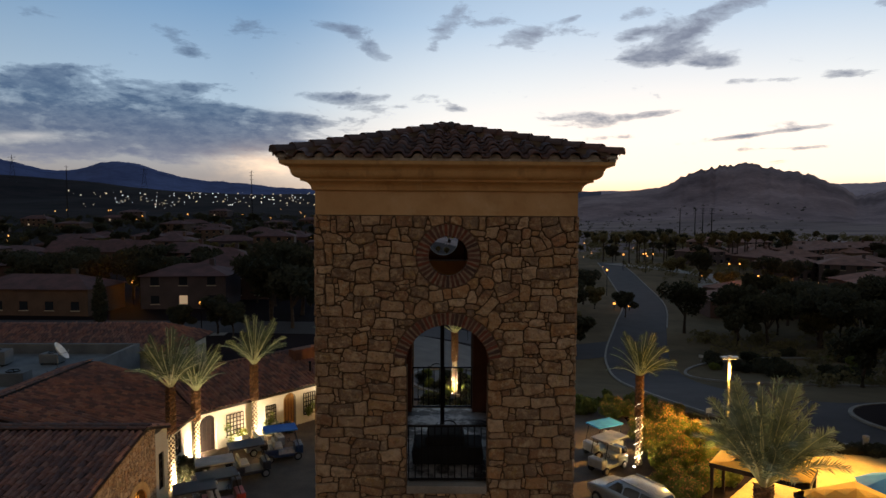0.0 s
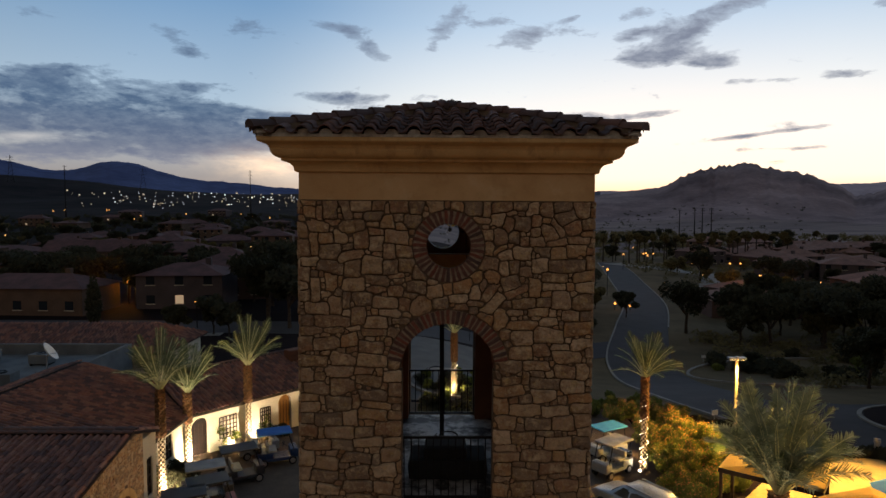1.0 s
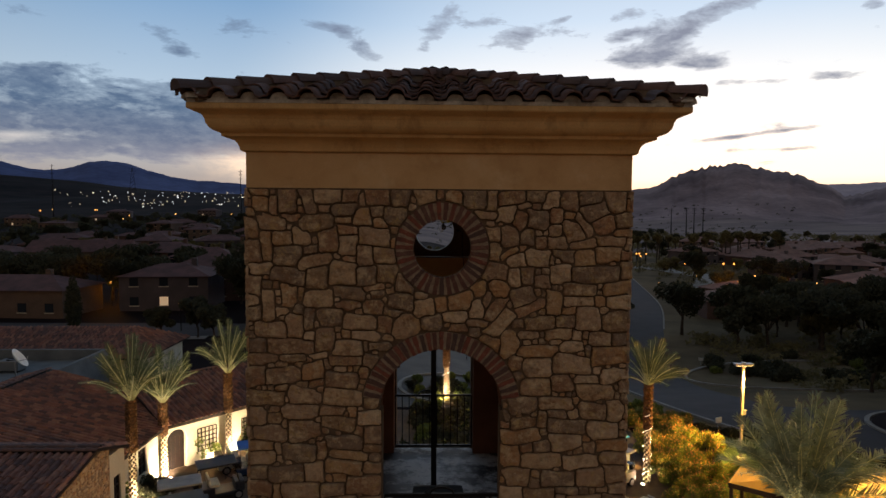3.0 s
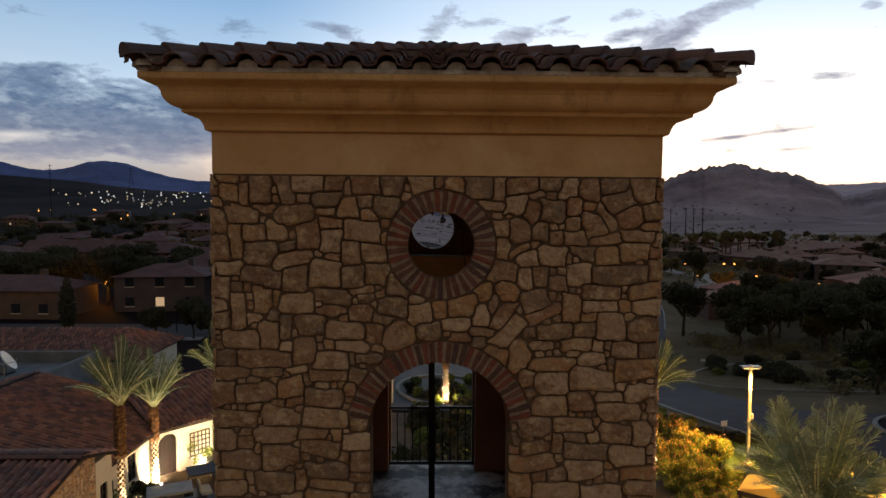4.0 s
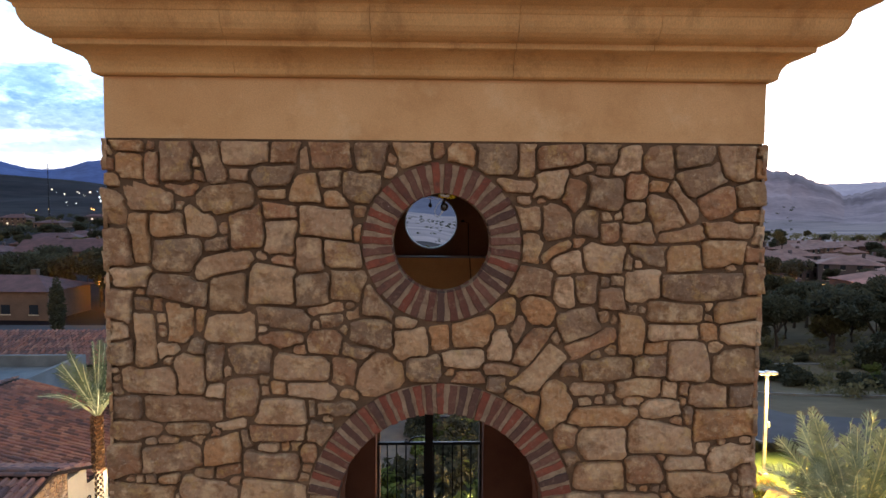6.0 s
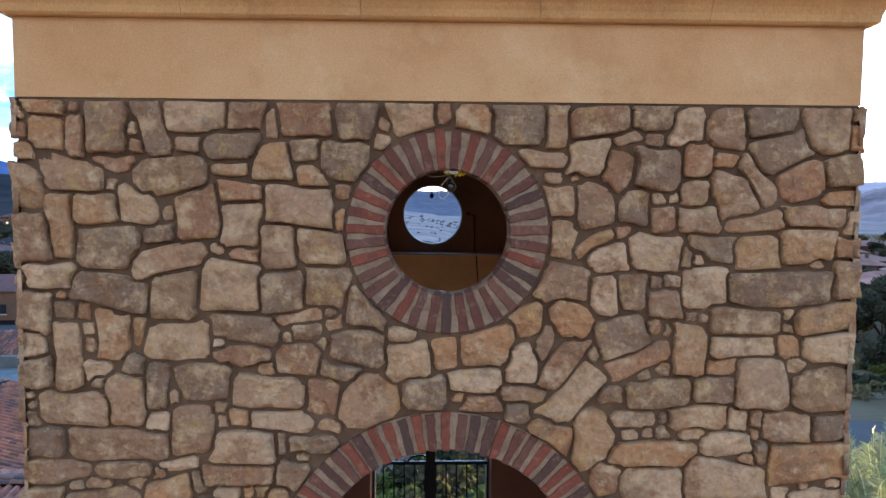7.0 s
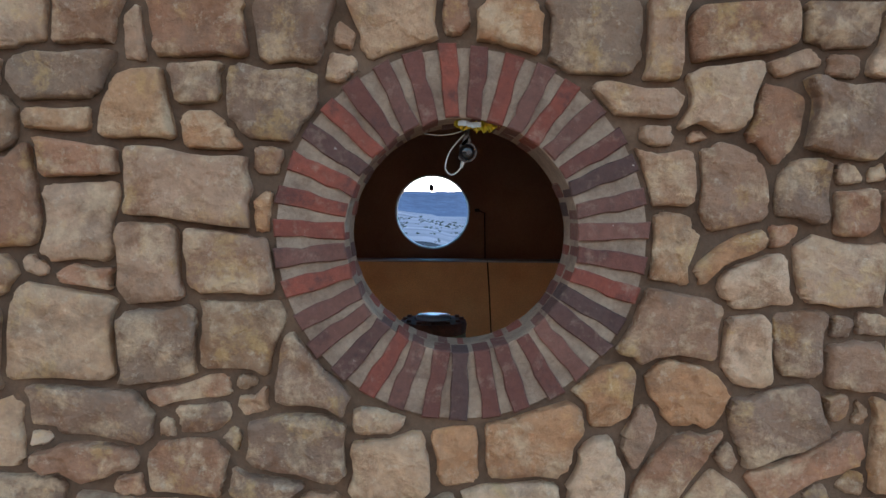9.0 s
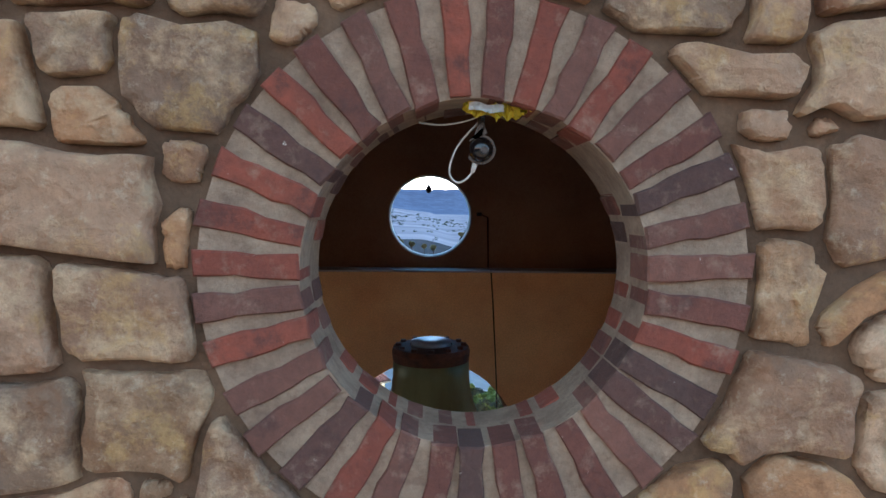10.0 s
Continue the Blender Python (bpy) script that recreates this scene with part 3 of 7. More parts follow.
# ironwork in the arches
def railing(y, x0, x1, z0, z1, label, n, scroll):
    rail = thing("balcony_railing", label, "railing")
    for z in (z0, z1):
        part("rail", boxm(x0, x1, y - 0.018, y + 0.018, z - 0.018, z + 0.018, 0.004), IRON, rail)
    me = mesh_of(boxm(-0.008, 0.008, -0.008, 0.008, z0, z1), "baluster", IRON)
    for i in range(n + 1):
        part("baluster", me, None, rail, "", pose(x0 + (x1 - x0) * i / n, y, 0))
    cx = (x0 + x1) / 2 + scroll
    bm = bmesh.new()
    tube(bm, [(cx + 0.13 * math.cos(a), y, z1 + 0.015 + 0.07 * math.sin(a)) for a in [math.pi * i / 10 for i in range(11)]], 0.011, 6)
    tube(bm, [(cx - 0.13, y, z1 + 0.01), (cx - 0.2, y, z1 + 0.03), (cx - 0.16, y, z1 + 0.055)], 0.008, 5)
    part("scroll", bm, IRON, rail)
    return rail


railing(9.86, TX + OFF[0] - JAMB, TX + OFF[0] + JAMB, SILL + 0.06, 11.34, "black iron railing across the front arch", 12, 0.0)
railing(13.62, -0.67, 0.63, SILL + 0.06, 11.34, "black iron railing across the rear arch", 11, -0.12)
# an unidentified dark mass on the loft floor, its form made up
bm = bmesh.new()
box(bm, -0.62, 0.62, -0.35, 0.35, 0.0, 0.34, 0.12)
box(bm, -0.38, 0.30, -0.28, 0.28, 0.28, 0.50, 0.09)
for v in bm.verts:
    v.co += 0.025 * noise.noise_vector(v.co * 4)
part_mass = part("covered_equipment", bm, DARK_MASS, None, "unidentified rounded black mass on the loft floor", pose(0.08, 10.85, SILL))
tagged(part_mass, "", "equipment")

# bell on its post
bell = thing("bell_stand", "bronze bell on a black steel post", "bell")
part("post", boxm(-0.052, 0.028, 11.96, 12.04, SILL, 13.2, 0.006), IRON, bell)
bm = bmesh.new()
lathe(bm, [(0.272, 13.06), (0.278, 13.075), (0.245, 13.14), (0.222, 13.20), (0.207, 13.27), (0.200, 13.34), (0.197, 13.43), (0.17, 13.435), (0.17, 13.2)], 32, 0.01, 11.86, cap=False)
part("bell_body", bm, BRONZE, bell, "flared weathered bronze bell body", None, True)
bm = bmesh.new()
lathe(bm, [(0.199, 13.425), (0.204, 13.47), (0.196, 13.495), (0.15, 13.50), (0.112, 13.505), (0.10, 13.47)], 32, 0.01, 11.86, cap=False)
for i in range(12):
    a = 2 * math.pi * i / 12
    box(bm, -0.014, 0.014, -0.014, 0.014, 0, 0.022, 0.004, pose(0.01 + 0.17 * math.cos(a), 11.86 + 0.17 * math.sin(a), 13.49))
part("crown_ring", bm, RUST, bell, "dark rusted bolted crown ring")
bm = bmesh.new()
lathe(bm, [(0.104, 13.49), (0.104, 13.524), (0.02, 13.53)], 24, 0.01, 11.86)
part("crown_plate", bm, STEEL, bell, "bright steel plate", None, True)

# dome camera, tape and cables at the top of the round opening
gad = thing("security_camera", "black dome camera taped to the round opening with a white cable", "camera")
GX, GY, GZ = 0.098, 9.83, 14.32
bm = bmesh.new()
lathe(bm, [(0.023 * math.cos(a), 0.023 * math.sin(a)) for a in [math.pi * (i / 12 - 0.5) * 0.97 for i in range(13)]], 24)
part("dome", bm, glassy("glossy_black_dome", (0.006, 0.006, 0.007), 0.08), gad, "", pose(GX, GY - 0.006, GZ, 90), True)
bm = bmesh.new()
drop_line = []
for i in range(25):
    a = math.pi * (1.18 + 1.64 * i / 24)
    drop_line.append((0.028 * math.cos(a), 0.028 * math.sin(a)))
drop_line += [(0.012, 0.030), (0.0065, 0.045), (0.006, 0.064), (-0.006, 0.064), (-0.0065, 0.045), (-0.012, 0.030)]
for d in (-0.001, 0.009):
    loop = [bm.verts.new((x, d, z)) for x, z in drop_line]
    bm.faces.new(loop if d < 0 else list(reversed(loop)))
bm.verts.ensure_lookup_table()
n = len(drop_line)
for i in range(n):
    bm.faces.new((bm.verts[i], bm.verts[(i + 1) % n], bm.verts[n + (i + 1) % n], bm.verts[n + i]))
bmesh.ops.recalc_face_normals(bm, faces=bm.faces)
part("bracket", bm, BLACK_PLASTIC, gad, "flat teardrop bracket", pose(GX, GY, GZ))
bm = bmesh.new()
tube(bm, [(GX + 0.001, GY + 0.004, GZ + 0.055), (GX + 0.003, GY + 0.002, GZ + 0.07), (GX + 0.004, GY - 0.004, GZ + 0.082)], 0.0065, 8)
part("neck", bm, BLACK_PLASTIC, gad, "", None, True)
bm = bmesh.new()
lathe(bm, [(0.0085, -0.001), (0.0085, 0.002), (0.006, 0.0028), (0.0055, 0.001)], 18)
part("lens", bm, glassy("lens_glass", (0.012, 0.012, 0.014), 0.3), gad, "", pose(GX + 0.004, GY - 0.0285, GZ - 0.003, 90))
rt = random.Random(8)
for dx, w, h, rz in ((-0.022, 0.034, 0.011, 7), (0.026, 0.026, 0.015, -12), (0.046, 0.018, 0.013, -24)):
    bm = bmesh.new()
    rows = [[bm.verts.new((w * (a - 4) / 4, 0.006 * math.sin(2.3 * a + b) + rt.uniform(-0.003, 0.003), h * (b - 1.5) / 1.5 + rt.uniform(-0.002, 0.002) * (1 + 2 * (b in (0, 3))))) for a in range(9)] for b in range(4)]
    for a, b in zip(rows, rows[1:]):
        for j in range(8):
            bm.faces.new((a[j], a[j + 1], b[j + 1], b[j]))
    bmesh.ops.solidify(bm, geom=bm.faces[:], thickness=0.0012)
    part("tape", bm, YELLOW_TAPE, gad, "crumpled yellow tape", pose(GX + 0.018 + dx, GY - 0.055, GZ + 0.066, -14, rz, 0))
bm = bmesh.new()
rows = [[bm.verts.new((-0.03 + 0.062 * a / 6, 0.0025 * math.sin(1.9 * a + b), 0.0075 * b + 0.002 * math.sin(a * 1.3))) for a in range(7)] for b in range(3)]
for a, b in zip(rows, rows[1:]):
    for j in range(6):
        bm.faces.new((a[j], a[j + 1], b[j + 1], b[j]))
bmesh.ops.solidify(bm, geom=bm.faces[:], thickness=0.001)
part("paper_scrap", bm, WHITE_PLASTIC, gad, "white paper scrap", pose(GX + 0.002, GY - 0.068, GZ + 0.061, -14, 5, 0))


def smooth_line(pts, n=8):
    pts = [Vector(p) for p in pts]
    out = []
    for i in range(len(pts) - 1):
        p0, p1, p2, p3 = pts[max(i - 1, 0)], pts[i], pts[i + 1], pts[min(i + 2, len(pts) - 1)]
        for k in range(n):
            t = k / n
            out.append(0.5 * ((2 * p1) + (p2 - p0) * t + (2 * p0 - 5 * p1 + 4 * p2 - p3) * t * t + (3 * p1 - p0 - 3 * p2 + p3) * t ** 3))
    return out + [pts[-1]]


bm = bmesh.new()
tube(bm, smooth_line([(GX + 0.002, GY + 0.006, GZ + 0.058), (GX - 0.022, GY + 0.012, GZ + 0.034), (GX - 0.046, GY + 0.02, GZ + 0.004), (GX - 0.058, GY + 0.025, GZ - 0.03), (GX - 0.056, GY + 0.025, GZ - 0.05), (GX - 0.042, GY + 0.02, GZ - 0.061), (GX - 0.026, GY + 0.012, GZ - 0.054), (GX - 0.015, GY + 0.008, GZ - 0.04)]), 0.0021, 8)
tube(bm, smooth_line([(GX + 0.004, GY + 0.006, GZ + 0.066), (GX - 0.03, GY + 0.016, GZ + 0.055), (GX - 0.075, GY + 0.03, GZ + 0.05), (GX - 0.118, GY + 0.04, GZ + 0.056)]), 0.0017, 8)
part("cable", bm, WHITE_PLASTIC, gad, "thin white cable loop", None, True)
bm = bmesh.new()
tube(bm, [(GX - 0.015, GY + 0.008, GZ - 0.042), (GX - 0.013, GY + 0.007, GZ - 0.034), (GX - 0.009, GY + 0.006, GZ - 0.022)], 0.0042, 8, 1.25)
part("plug", bm, WHITE_PLASTIC, gad, "white cable plug", None, True)
# a pale ring painted in for the sky-lit edge of the rear round opening
part("opening_rim", slab(circle(OFF[2], OC_Z + 0.06, OC_IN + 0.021, 64), [circle(OFF[2], OC_Z + 0.06, OC_IN + 0.013, 64)], -HALF - 0.02, -HALF + 0.12), BED, tower, "pale ring standing for the sky-lit edge of the rear opening", SIDES[2])
knob = thing("hanging_knob", "small dark knob hanging in the rear round opening", "knob")
bm = bmesh.new()
lathe(bm, [(0.004, -0.03), (0.018, -0.022), (0.024, 0.0), (0.018, 0.02), (0.006, 0.03), (0.004, 0.1)], 14)
part("ball", bm, RUST, knob, "", pose(-0.005, 13.72, 14.365), True)
wire = thing("wall_cable", "thin black cable hanging down the inner wall", "cable")
bm = bmesh.new()
tube(bm, [(0.42, 13.655, 14.16), (0.47, 13.655, 14.14), (0.475, 13.65, 13.73)], 0.006, 5)
tube(bm, [(0.475, 13.41, 13.735), (0.49, 13.40, 13.5), (0.52, 13.40, 12.9), (0.54, 13.40, 12.0)], 0.006, 5)
box(bm, -0.02, 0.02, -0.015, 0.015, -0.015, 0.015, 0.004, pose(0.40, 13.65, 14.165))
part("lead", bm, BLACK_PLASTIC, wire)

# ---- ground: one sheet from the tower's foot to the hills ----
def bump_at(az, c, w, h):
    return h * math.exp(-((az - c) / w) ** 2)


# crest of the rocky hill: azimuth and elevation in degrees
CREST_AZ = (2, 9, 12.6, 15.5, 19.3, 20.2, 22.0, 24.0, 25.9, 27.2, 29.2, 30.5, 31.5, 32.6, 33.5, 34.6, 36, 42, 50)
CREST_UP = (0.0, 0.9, 1.45, 1.82, 2.3, 2.75, 3.55, 3.9, 4.05, 3.7, 3.25, 3.1, 2.45, 2.05, 1.3, 1.6, 2.0, 2.6, 2.0)


def skyline(az):
    """Elevation in degrees of the far range and of the near rocky hill, by azimuth (degrees, right positive)."""
    n1 = noise.noise(Vector((az * 0.9, 4.3, 0))) * 0.10 + noise.noise(Vector((az * 4, 8.3, 0))) * 0.05
    far = 1.75 + bump_at(az, -37.5, 6, 2.4) + bump_at(az, -27.2, 3.6, 1.75) + bump_at(az, -21, 7, 0.75) + n1 + 0.35 * smooth_step((az - 20) / 12)
    n2 = noise.noise(Vector((az * 1.7, 14.3, 0))) * 0.16 + noise.noise(Vector((az * 3.6, 18.3, 0))) * 0.16 + abs(noise.noise(Vector((az * 8, 28.3, 0)))) * 0.16
    near = float(np.interp(az, CREST_AZ, CREST_UP)) - 0.25 + n2 * (0.3 + 0.9 * smooth_step((az - 18) / 3))
    return far, near


def land(x, y):
    z = -4.5 * smooth_step((y - 42) / 34) * smooth_step((x + 6) / 24)
    d = math.hypot(x, y)
    if d > 140 and y > 0:
        az = math.degrees(math.atan2(x, y))
        left = smooth_step((-az + 2) / 14)
        z += left * 52 * smooth_step((d - 260) / 1300) + 34 * smooth_step((d - 1000) / 500) * bump_at(az, -37, 11, 1.0)
        z += 3.0 * smooth_step((d - 140) / 100) * noise.noise(Vector((x * 0.008, y * 0.008, 0))) * (0.4 + left)
        if d > 600:
            far, near = skyline(az)
            rough = noise.noise(Vector((x * 0.006, y * 0.006, 3))) * 0.5 + noise.noise(Vector((x * 0.02, y * 0.02, 5))) * 0.25
            hill = math.tan(radians(max(near, 0.0))) * 1350 + 15
            s = (d - 720) / 630
            if 0 < s:
                body = smooth_step(s) ** 1.3 if s < 1 else max(0.0, 1 - (s - 1) * 1.1)
                if near > 0.15:
                    z = max(z, z * (1 - body) + hill * body + 40 * rough * body * (1 - body) * 2)
            s = (d - 2300) / 1200
            if s > 0:
                high = math.tan(radians(far)) * 3500 + 15
                body = smooth_step(s) if s < 1 else max(0.3, 1 - (s - 1) * 0.8)
                z = z * (1 - body) + high * body + 60 * rough * body * max(0.0, 1 - body) * 2
    return z


azs = [-180 + i * 5 for i in range(26)] + [-52 + i * 0.2 for i in range(521)] + [55 + i * 5 for i in range(25)]
radii = [0, 12, 25, 35, 42, 46, 50, 54, 58, 62, 66, 70, 74, 78, 84, 92, 100, 115, 130, 150, 170, 190, 215, 240, 270, 300, 340, 380, 430, 480, 540, 600, 660, 720, 760, 800, 840, 880, 920, 960, 1000, 1040, 1080, 1120, 1160, 1200, 1240, 1280, 1310, 1340, 1350, 1370, 1420, 1500, 1600, 1800, 2000, 2300, 2500, 2700, 2900, 3100, 3300, 3450, 3500, 3560, 3800, 4300]
verts, faces = [], []
for rr in radii:
    for az in azs:
        x, y = rr * math.sin(radians(az)), rr * math.cos(radians(az))
        verts.append((x, y, land(x, y)))
na = len(azs)
for i in range(len(radii) - 1):
    for j in range(na):
        k = (j + 1) % na
        faces.append((i * na + j, i * na + k, (i + 1) * na + k, (i + 1) * na + j))
near_faces = [f for f in faces if f[0] // na < radii.index(2000)]
far_faces = [tuple(i - radii.index(2000) * na for i in f) for f in faces if f[0] // na >= radii.index(2000)]
me = bpy.data.meshes.new("distant_range")
me.from_pydata(verts[radii.index(2000) * na:], [], far_faces)
# distance haze is put into the base colours of the range
PALE_RANGE = material("haze_tinted_pale_ridge", srgb(196, 178, 180), srgb(172, 156, 162), 0.004, 1.0, 0.0, 0.03, spec=0.0)
me.materials.append(material("haze_tinted_blue_hills", srgb(100, 112, 150), srgb(82, 92, 128), 0.004, 1.0, 0.0, 0.03, spec=0.0))
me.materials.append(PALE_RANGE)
me.materials.append(material("haze_tinted_grey_hills", srgb(116, 113, 124), srgb(96, 94, 106), 0.004, 1.0, 0.0, 0.03, spec=0.0))
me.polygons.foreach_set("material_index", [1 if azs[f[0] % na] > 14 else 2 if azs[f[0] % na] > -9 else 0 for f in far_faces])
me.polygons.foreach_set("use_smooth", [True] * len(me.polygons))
tagged(new("distant_range", me), "mountain range along the horizon with distance haze put into its colour", "mountains", kind="structure")
me = bpy.data.meshes.new("ground")
me.from_pydata(verts, [], near_faces)
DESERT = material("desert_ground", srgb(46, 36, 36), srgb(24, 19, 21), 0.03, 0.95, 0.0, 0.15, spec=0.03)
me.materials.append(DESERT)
# haze is put into the far plain's colour, glow into the right-hand ground's
me.materials.append(material("haze_lightened_desert_plain", srgb(158, 138, 132), srgb(112, 98, 98), 0.012, 0.95, 0.0, 0.06, spec=0.03, stretch=(0.5, 1.4, 1)))
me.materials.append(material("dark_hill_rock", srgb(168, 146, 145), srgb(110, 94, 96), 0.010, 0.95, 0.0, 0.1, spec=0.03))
me.materials.append(material("glow_lightened_planted_ground", srgb(122, 104, 80), srgb(82, 72, 56), 0.05, 0.95, 0.0, 0.3, spec=0.03))
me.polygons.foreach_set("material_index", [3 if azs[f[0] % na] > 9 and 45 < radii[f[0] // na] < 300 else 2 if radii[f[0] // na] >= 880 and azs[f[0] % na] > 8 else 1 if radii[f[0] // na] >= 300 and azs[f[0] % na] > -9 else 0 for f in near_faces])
me.polygons.foreach_set("use_smooth", [True] * len(me.polygons))
tagged(new("ground", me), "dry desert ground running out to dark hills", "ground", kind="structure")

# ---- materials of the surroundings ----
CREAM = material("cream_plaster", srgb(204, 194, 174), srgb(186, 174, 152), 0.8, 0.9, 0.003, 60)
WHITEWASH = material("grey_white_parapet", srgb(118, 120, 120), srgb(92, 94, 96), 0.6, 0.9, 0.002, 30)
ASPHALT = material("asphalt", (0.06, 0.053, 0.055), (0.042, 0.037, 0.039), 0.4, 0.9, 0.0, 12)
PAVER = material("brown_pavers", srgb(112, 94, 78), srgb(84, 70, 60), 0.7, 0.9, 0.002, 10)
PALE_PAVE = material("pale_patio_paving", srgb(200, 172, 118), srgb(174, 146, 96), 0.6, 0.9, 0.0, 12)
KERB = material("kerb_concrete", srgb(150, 143, 134), srgb(122, 115, 107), 0.8, 0.9, 0.0, 20)
LAWN = material("lawn", srgb(74, 92, 40), srgb(52, 70, 30), 0.9, 1.0, 0.01, 25)
WOOD = material("varnished_wood", srgb(150, 104, 48), srgb(112, 74, 34), 3.0, 0.6, 0.002, 40, stretch=(1, 1, 0.15))
DARK_WOOD = material("dark_wood", srgb(46, 28, 18), srgb(32, 20, 14), 3.0, 0.6, 0.002, 40)
LEAF = material("dark_foliage", srgb(78, 75, 54), srgb(52, 53, 40), 1.2, 0.9, 0, 15, through=0.3)
LEAF_DRY = material("olive_foliage", srgb(128, 114, 74), srgb(92, 84, 56), 1.2, 0.9, 0, 15, through=0.3)
HEDGE = material("oleander_leaf", srgb(126, 130, 66), srgb(92, 102, 50), 2.0, 0.8, 0, 15, through=0.35)
FLOWER = material("coral_flower", srgb(216, 152, 102), srgb(198, 124, 86), 3.0, 0.8, 0, 15)
FROND = material("palm_frond", srgb(132, 140, 102), srgb(80, 92, 62), 2.0, 0.55, 0, 20, through=0.2)
# white-light highlights on the big palm are put into this lighter frond colour
FROND_HIGHLIT = material("highlight_toned_palm_frond", srgb(168, 176, 146), srgb(104, 116, 86), 2.0, 0.5, 0, 20, through=0.2)
RIB = material("palm_rib", srgb(214, 212, 168), srgb(190, 190, 140), 2.0, 0.5, 0, 20)
BOOTS = material("dark_palm_boots", srgb(136, 96, 60), srgb(74, 52, 36), 8.0, 0.95, 0.006, 40)
SCAR = material("palm_leaf_scar", srgb(88, 66, 48), srgb(60, 44, 34), 8.0, 0.95, 0.004, 40)
BARK = material("palm_bark", srgb(222, 204, 172), srgb(190, 168, 134), 6.0, 0.95, 0.004, 30)
TRUNK = material("tree_bark", srgb(84, 70, 58), srgb(56, 46, 40), 3.0, 0.95, 0.004, 30)
TYRE = material("tyre_rubber", (0.015, 0.015, 0.015), (0.022, 0.022, 0.022), 5, 0.85, 0, 40)
SEAT = material("pale_vinyl_seat", srgb(190, 184, 170), srgb(164, 158, 146), 4, 0.6, 0, 30)
BLUE_CANVAS = material("blue_canvas", srgb(40, 110, 190), srgb(30, 90, 170), 2, 0.7, 0, 30)
TAN_CANVAS = material("tan_canvas", srgb(226, 190, 100), srgb(210, 172, 84), 1, 0.8, 0, 30)
TEAL_CANVAS = material("turquoise_canvas", srgb(60, 150, 210), srgb(44, 122, 190), 1, 0.7, 0, 30)
GREY_ROOF = material("grey_cart_roof", srgb(160, 154, 146), srgb(134, 128, 122), 2, 0.5, 0, 30)
DARK_ROOF = material("dark_cart_roof", srgb(54, 52, 53), srgb(42, 41, 42), 2, 0.5, 0, 30)
PAINT_WHITE = material("white_car_paint", (0.32, 0.32, 0.31), (0.26, 0.26, 0.25), 2, 0.3, 0, 30, spec=0.6)
PAINT_BLUE = material("blue_car_paint", srgb(20, 54, 92), srgb(15, 44, 78), 2, 0.3, 0, 30, spec=0.6)
PAINT_RED = material("red_cart_paint", srgb(150, 44, 30), srgb(120, 34, 26), 2, 0.35, 0, 30, spec=0.6)
PAINT_DARK = material("dark_cart_paint", srgb(50, 50, 54), srgb(38, 38, 42), 2, 0.35, 0, 30, spec=0.6)
GLASS = glassy("dark_window_glass", (0.02, 0.024, 0.03))
HOUSE_WALLS = [material("house_stucco_" + n, srgb(*a), srgb(*b), 0.4, 0.95, 0, 8) for n, a, b in (("tan", (112, 91, 78), (92, 75, 64)), ("grey", (92, 81, 82), (78, 69, 70)), ("rose", (106, 80, 72), (88, 67, 60)))]
HOUSE_ROOF = material("house_roof_tiles", srgb(110, 76, 72), srgb(78, 56, 54), 0.5, 0.9, 0, 6)
# sunset glow on the right-hand houses is put into this lighter roof colour
HOUSE_ROOF_GLOW = material("glow_lightened_house_roof_tiles", srgb(150, 112, 98), srgb(116, 86, 76), 0.5, 0.9, 0, 6)
LIT_WINDOW = glowing("lit_window", (1.0, 0.66, 0.36), 0.3)
LAMP_ORANGE = glowing("sodium_lamp", (1.0, 0.36, 0.05), 3.0)
LAMP_WHITE = glowing("white_lamp", (1.0, 0.90, 0.72), 14.0)
LAMP_WARM = glowing("warm_bulb", (1.0, 0.72, 0.36), 3.0)
TOWN_WARM = glowing("town_lamp", (1.0, 0.74, 0.42), 1.0)
TOWN_WHITE = glowing("white_town_lamp", (0.92, 0.96, 1.0), 1.3)
FAIRY = glowing("string_light_bulb", (1.0, 0.90, 0.70), 8.0)


def lamp(name, kind, at, power, colour, radius=0.1, aim=None, cone=80, blend=0.6):
    d = bpy.data.lights.new(name, kind)
    d.energy, d.color, d.shadow_soft_size = power, colour, radius
    ob = new(name, d)
    if kind == "SPOT":
        d.spot_size, d.spot_blend = radians(cone), blend
        ob.matrix_basis = look(at, aim)
    else:
        ob.location = at
    return ob


# ---- roads, paving, lawn, all laid on the ground ----
def ribbon(pts, w0, w1, lift, step=2.0, thick=0.0):
    """A strip along a smooth line, from w0 to w1 to its right, following the ground."""
    pts = [Vector((*p, 0)) for p in pts]
    path = []
    for i in range(len(pts) - 1):
        p0, p1, p2, p3 = pts[max(i - 1, 0)], pts[i], pts[i + 1], pts[min(i + 2, len(pts) - 1)]
        n = max(2, int((p2 - p1).length / step))
        for k in range(n):
            t = k / n
            path.append(0.5 * ((2 * p1) + (p2 - p0) * t + (2 * p0 - 5 * p1 + 4 * p2 - p3) * t * t + (3 * p1 - p0 - 3 * p2 + p3) * t ** 3))
    path.append(pts[-1])
    bm = bmesh.new()
    rows = []
    m = max(1, int(abs(w1 - w0) / 2.5))
    for k, p in enumerate(path):
        d = (path[min(k + 1, len(path) - 1)] - path[max(k - 1, 0)]).normalized()
        side = Vector((d.y, -d.x, 0))
        row = []
        for j in range(m + 1):
            q = p + side * (w0 + (w1 - w0) * j / m)
            row.append(bm.verts.new((q.x, q.y, land(q.x, q.y) + lift)))
        rows.append(row)
